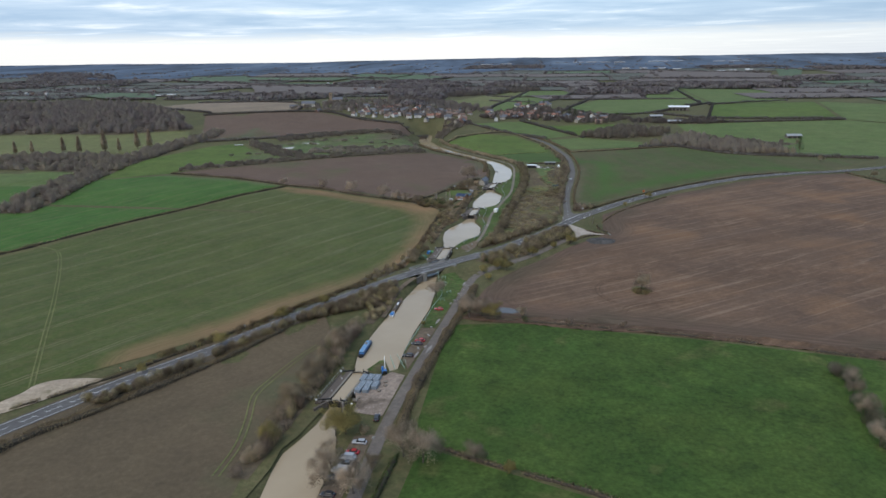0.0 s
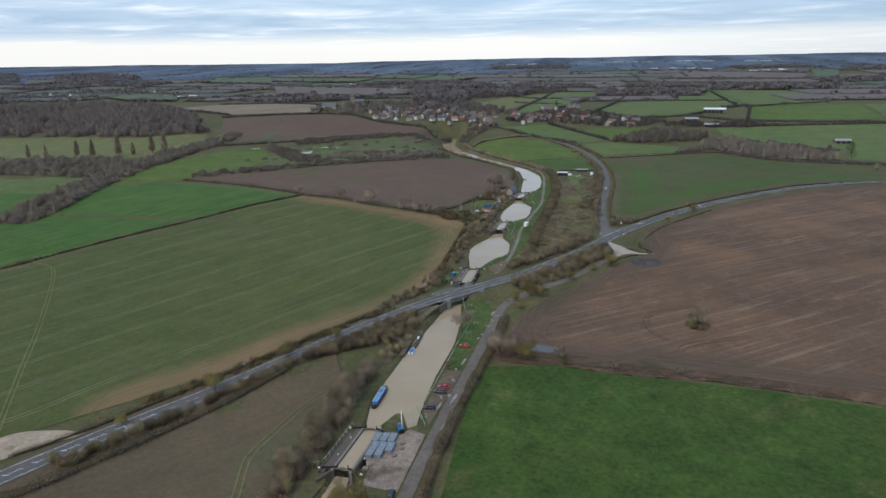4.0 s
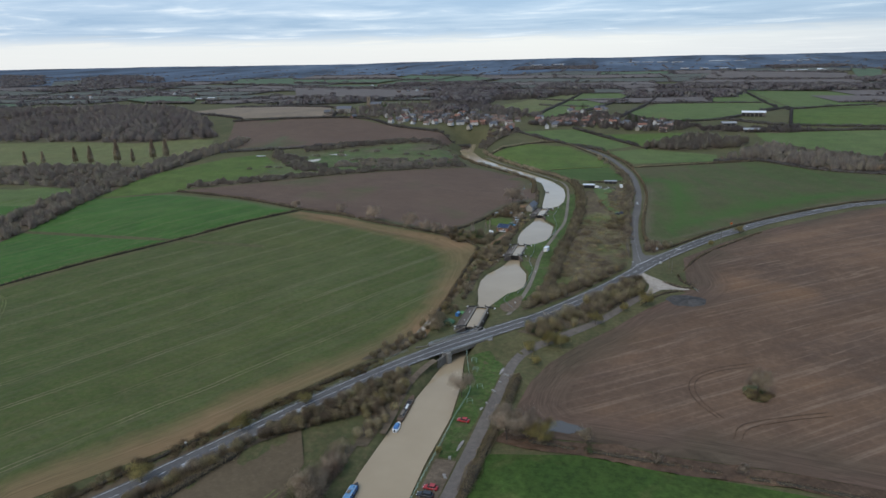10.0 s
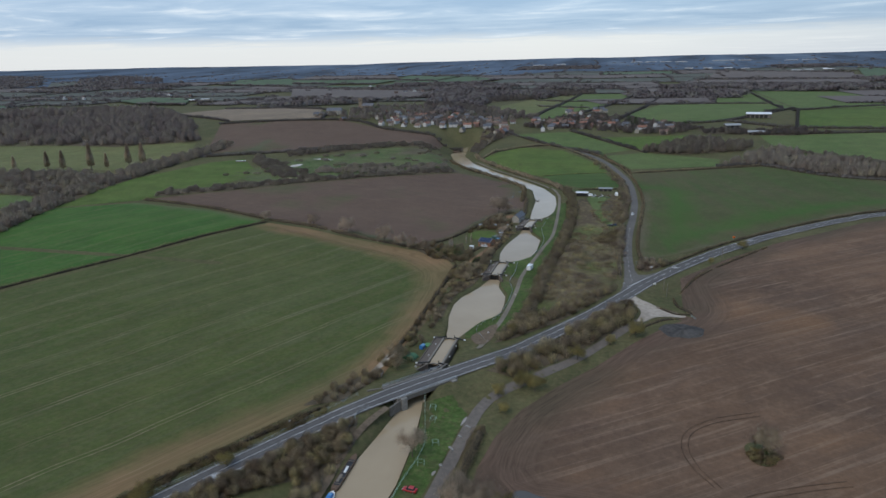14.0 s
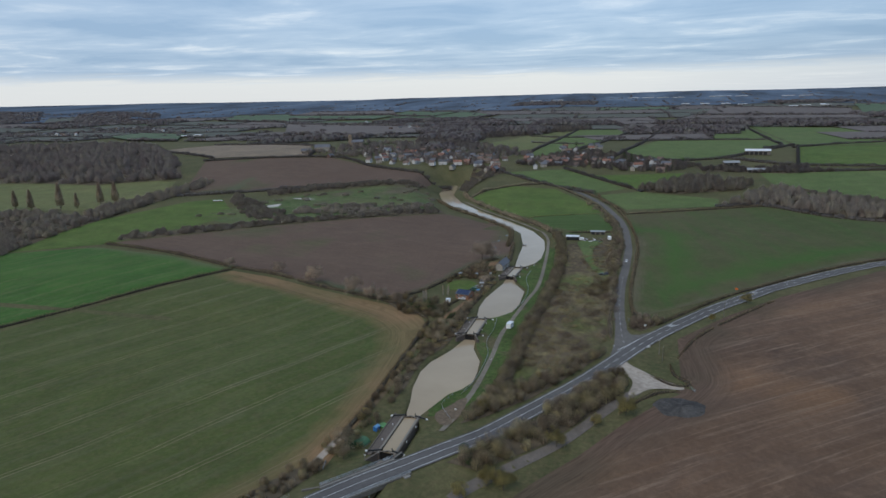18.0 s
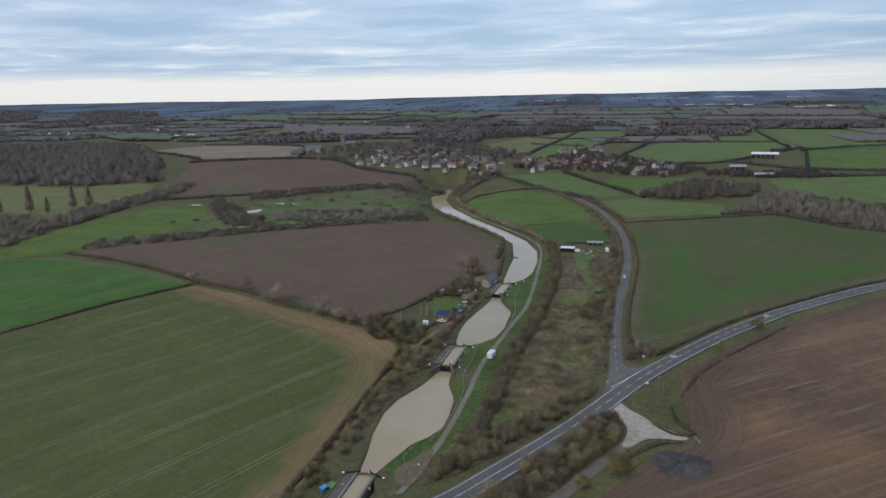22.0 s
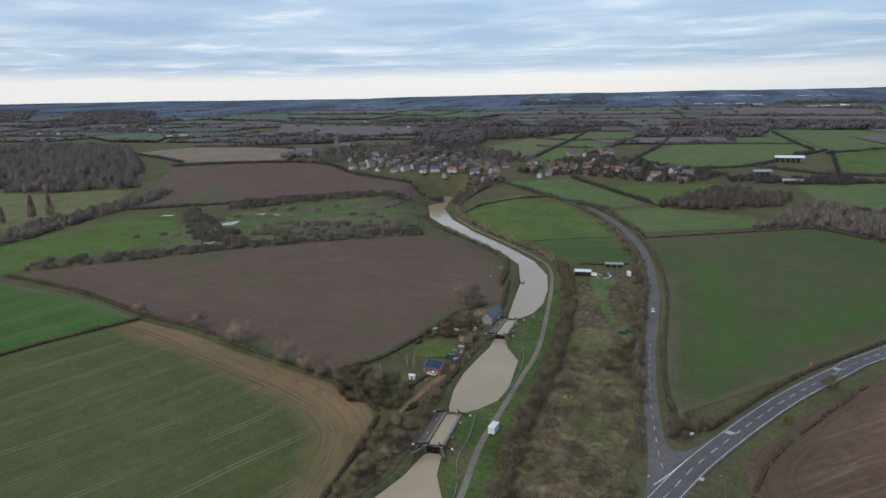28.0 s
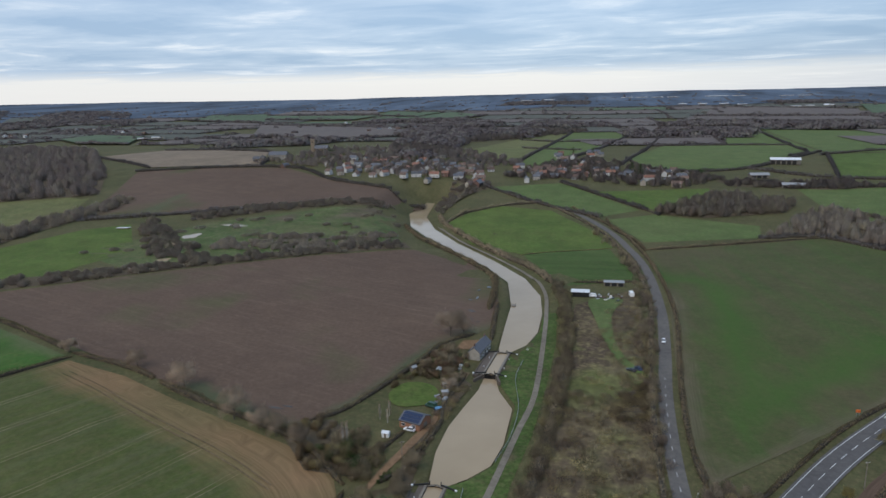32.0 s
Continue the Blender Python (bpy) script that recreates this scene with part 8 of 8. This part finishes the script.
    for n, (x, y) in enumerate(homes):
        turn = rng2.uniform(-40, 40)
        if n < 3:
            made.append(house_master(n, x, y, turn, 10, 6, 4.2, 6.8, *looks[n], 1, "distant_house", "distant houses", ground_z(x, y) + 2.0))
        else:
            copy_thing(made[n % 3], pose(x, y, ground_z(x, y) + 2.0, 0, 0, turn))


build_village()


def build_gardens():
    e = thing("garden_house", "orange brick outbuilding with a solar-panelled roof", "house", -74.7, 517.6, None, -15)
    part("wall", Kit().walls(8, 7.4, 2.7, 4.4), "brick", e)
    rf = part("roof", Kit().gable(8, 7.4, 2.7, 4.4), "slate", e)
    sl = math.atan2(1.7, 3.7)
    for i in range(6):
        for j in range(3):
            yy = -3.75 + (j + 0.5) * 1.22
            part("solar_panel", Kit().box((-3.6 + (i + 0.5) * 1.2, yy, 4.4 + yy * math.tan(sl) + 0.3), (1.14, 1.2, 0.06), 0, sl), "solar", rf)
    for px in (-2.4, 1.6):
        w = part("window", Kit().box((px, -3.74, 1.5), (1.5, 0.1, 1.1)), "white_paint", e)
        part("pane", Kit().box((px, -3.78, 1.5), (1.3, 0.06, 0.9)), "glass", w)
    part("door", Kit().box((4.04, 0, 1.05), (0.1, 2.2, 2.1)), "timber", e)
    part("gutter", Kit().box((0, -4.02, 2.6), (8.6, 0.12, 0.12)), "rubber", e)
    house_master(0, -64.9, 583, 82, 15, 5.2, 3.4, 5.8, "render", "slate", "pale lock-keeper's cottage with a dark slate roof", 2, "cottage")
    for n, (x, y, w, d, h, mat, roof, lab) in enumerate(((-82, 508, 2.4, 1.8, 1.7, "white_paint", "roof_white", "small white covered trailer"), (-70, 541, 2.4, 2.0, 2.0, "timber", "roof_grey", "weathered timber garden shed"), (-71.5, 548, 2.0, 1.6, 1.8, "timber", "roof_grey", "small grey timber garden shed"),
                                                      (-69.5, 529, 2.2, 1.4, 1.2, "blue_paint", "pale_blue", "blue skip beside the drive"), (-80, 575, 3.0, 2.2, 2.1, "timber", "tile_red", "small red-roofed timber garden hut"), (-88, 560, 2.4, 1.8, 1.9, "timber", "roof_grey", "grey hut by the hedge"),
                                                      (-71.9, 370, 2.0, 1.4, 1.5, "blue_paint", "pale_blue", "small blue garden box"), (-68.8, 536, 2.2, 1.5, 1.4, "galv", "roof_grey", "grey metal garden storage box"), (-77.3, 560, 2.6, 2.0, 2.0, "green_metal", "roof_grey", "pale green painted garden shed"))):
        e = thing("garden_shed", lab, "shed", x, y, None, 12 * n)
        part("shell", Kit().box((0, 0, h / 2), (w, d, h)), mat, e)
        part("roof", Kit().gable(w, d, h, h + 0.45, 0.15, 0.06), roof, e)
        part("door", Kit().box((0, -d / 2 - 0.02, h * 0.45), (0.7, 0.05, h * 0.85)), "timber", e)
    for x, y, w, d, tall, mat, lab in ((-74, 361, 5.0, 4.2, 1.6, "tarp_green", "dark green tarpaulin shelter in the garden"), (-70.6, 373, 3.6, 3.0, 0.5, "net_green", "bright green netting over a garden plot"), (-71.0, 475.2, 6.6, 5.6, 0.45, "net_green", "bright green netting stretched over a garden plot")):
        e = thing("garden_shelter", lab, "shelter", x, y, None, -15)
        rings = []
        for k in range(5):
            yy = -d / 2 + d * k / 4
            rings.append([(math.cos(a) * w / 2, yy, 0.1 + math.sin(a) * tall) for a in np.linspace(0, math.pi, 8)])
        part("cover", Kit().loft(rings), mat, e)
        for sg in (-1, 1):
            part("base_rail", Kit().box((sg * w / 2, 0, 0.1), (0.12, d, 0.2)), "timber", e)
    r = random.Random(12)
    for n in range(56):
        x, y = (r.uniform(-73, -67.5), r.uniform(533, 560)) if n % 2 else (r.uniform(-84, -69), r.uniform(556, 582))
        e = thing("garden_clutter", "crates and oddments stacked in the garden", "crate", x, y, None, r.uniform(0, 90), "garden oddments")
        part("crate", Kit().box((0, 0, 0.35), (r.uniform(0.7, 1.6), r.uniform(0.6, 1.2), 0.7), bev=0.05), r.choice(("timber", "rust_wood", "tarp", "rust_wood", "roof_grey", "white_paint")), e)
        part("lid", Kit().box((0, 0, 0.74), (0.8, 0.7, 0.06)), r.choice(("timber", "roof_grey", "rust_wood")), e)
    e = thing("covered_stack", "low fodder stack under a white sheet in green pasture", "stack", -398, 764, None, 10)
    part("stack", Kit().box((0, 0, 0.5), (10, 3.4, 1.0), bev=0.2), "rust_wood", e)
    part("sheet", Kit().box((0, 0, 1.05), (10.4, 3.8, 0.16), bev=0.06), "roof_white", e, "white plastic sheet")
    for q in range(6):
        part("weight", Kit().tube((-4.4 + q * 1.75, 0.4 * (-1) ** q, 1.12), (-4.4 + q * 1.75, 0.4 * (-1) ** q, 1.3), 0.32), "rubber", e, "old black tyre")
    for k, (x, y, w, d, h, roof, wall, lab, tu) in enumerate(((-26, 672, 9.5, 4.5, 2.8, "roof_white", "black_timber", "black farm shed with a white sheet roof", 2), (-8, 695, 11, 3.6, 2.4, "roof_grey", "timber", "long low grey shed by the hedge", 3))):
        e = thing("farm_shed", lab, "shed", x, y, None, tu)
        part("shell", Kit().box((0, 0, h / 2), (w, d, h)), wall, e)
        part("roof", Kit().box((0, 0, h + 0.1), (w + 0.6, d + 0.6, 0.14), 0, 0.08), roof, e)
        for q in range(3):
            part("bay_door", Kit().box((-w / 3 + q * w / 3, -d / 2 - 0.03, h * 0.45), (w / 4, 0.08, h * 0.8)), "rubber", e)
    for n in range(22):
        x, y = r.uniform(-18, -4), r.uniform(664, 676)
        e = thing("scrap_pile", "dark scrap and machinery parts lying in the yard", "scrap", x, y, None, r.uniform(0, 180), "yard scrap")
        part("frame", Kit().box((0, 0, 0.4), (r.uniform(1, 2.4), r.uniform(0.7, 1.5), 0.8), bev=0.08), r.choice(("hull", "rust_wood", "white_paint", "galv", "rubber")), e)
        part("panel", Kit().box((0.2, 0.1, 0.9), (0.9, 0.6, 0.2), 0.4), r.choice(("galv", "rust_wood", "tarp")), e)
    h = thing("muck_heap", "low dark grey muck heap at the field edge", "heap", 31, 408, None, 10)
    g = Kit()
    rings = []
    for k in range(7):
        a = 1 - (k / 6) ** 2.2
        rings.append([(math.cos(t) * 9.6 * (0.1 + 0.9 * a) * (1 + 0.2 * noise.noise((math.cos(t) * 2, math.sin(t) * 2, 2))), math.sin(t) * 8.4 * (0.1 + 0.9 * a) * (1 + 0.25 * noise.noise((math.cos(t) * 2, math.sin(t) * 2, 5))), -0.2 + 1.1 * k / 6 * (1 + 0.35 * noise.noise((math.cos(t) * 3, math.sin(t) * 3, k * 0.6)))) for t in np.linspace(0, 6.28, 30)[:-1]])
    part("mound", g.loft(rings), "heap", h, "", True)
    for k in range(22):
        part("lump", Kit().box((r.uniform(-6.5, 6.5), r.uniform(-5.5, 5.5), 0.35), (r.uniform(0.8, 1.8), r.uniform(0.7, 1.4), 0.8), r.uniform(0, 3), bev=0.25), "heap", h)


build_gardens()

# ---- signs and poles ----


def build_signs():
    for x, y, w, hh, mat, lab in ((21.2, 485.4, 1.2, 2.6, "white_paint", "white road sign on two posts"), (21.9, 461.1, 1.3, 1.3, "white_paint", "white direction sign beside the road"), (7.1, 458.7, 0.7, 1.6, "white_paint", "small white sign at the junction"), (72.1, 554.1, 1.5, 2.6, "orange", "orange temporary road sign"),
                                  (13.8, 494.4, 0.5, 1.6, "white_paint", "small white lane sign"), (-131, 251, 0.7, 1.8, "white_paint", "white roadside marker sign"), (-97, 305, 0.7, 1.4, "white_paint", "small white roadside marker"), (-160, 206, 0.6, 1.5, "orange", "small orange roadside marker"),
                                  (-69, 352, 0.6, 1.2, "white_paint", "small white lockside notice"), (-48, 388, 0.7, 1.2, "white_paint", "white towpath notice board"), (-44.2, 436, 0.5, 1.0, "white_paint", "small white towpath sign"), (-45, 590, 0.7, 1.2, "white_paint", "white lockside notice board")):
        e = thing("road_sign", lab, "sign", x, y, max(ground_z(x, y), 0), 10)
        for k in (-1, 1):
            part("post", Kit().tube((k * w * 0.3, 0, -0.2), (k * w * 0.3, 0, hh), 0.05, n=6), "galv", e)
        pl = part("plate", Kit().box((0, -0.07, hh - w * 0.3), (w, 0.05, w * 0.7), bev=0.015), mat, e)
        part("border", Kit().box((0, -0.105, hh - w * 0.3), (w * 0.8, 0.012, w * 0.08)), "black_timber", pl)
    for x, y, h in ((59.3, 508.7, 8.5), (-71.8, 494, 7.5), (26, 455, 7.0)):
        e = thing("telegraph_pole", "weathered wooden telegraph pole with a cross-arm", "pole", x, y, None, 30)
        part("shaft", Kit().tube((0, 0, -0.5), (0, 0, h), 0.15, 0.1), "timber", e)
        part("cross_arm", Kit().box((0, 0, h - 0.5), (1.6, 0.1, 0.12)), "timber", e)
        for k in (-0.7, -0.25, 0.25, 0.7):
            part("insulator", Kit().tube((k, 0, h - 0.44), (k, 0, h - 0.28), 0.05, n=6), "white_paint", e)
    for x, y, turn in ((36.7, 423.2, 120), (-80.5, 346, 100)):
        e = thing("field_gate", "grey galvanised field gate between posts", "gate", x, y, None, turn)
        for k in (-1, 1):
            part("post", Kit().box((k * 1.9, 0, 0.65), (0.2, 0.2, 1.5)), "timber", e)
        for r in range(5):
            part("bar", Kit().tube((-1.8, 0, 0.25 + r * 0.24), (1.8, 0, 0.25 + r * 0.24), 0.03, n=5), "galv", e)
        part("brace", Kit().tube((-1.8, 0, 0.25), (1.8, 0, 1.2), 0.03, n=5), "galv", e)


build_signs()
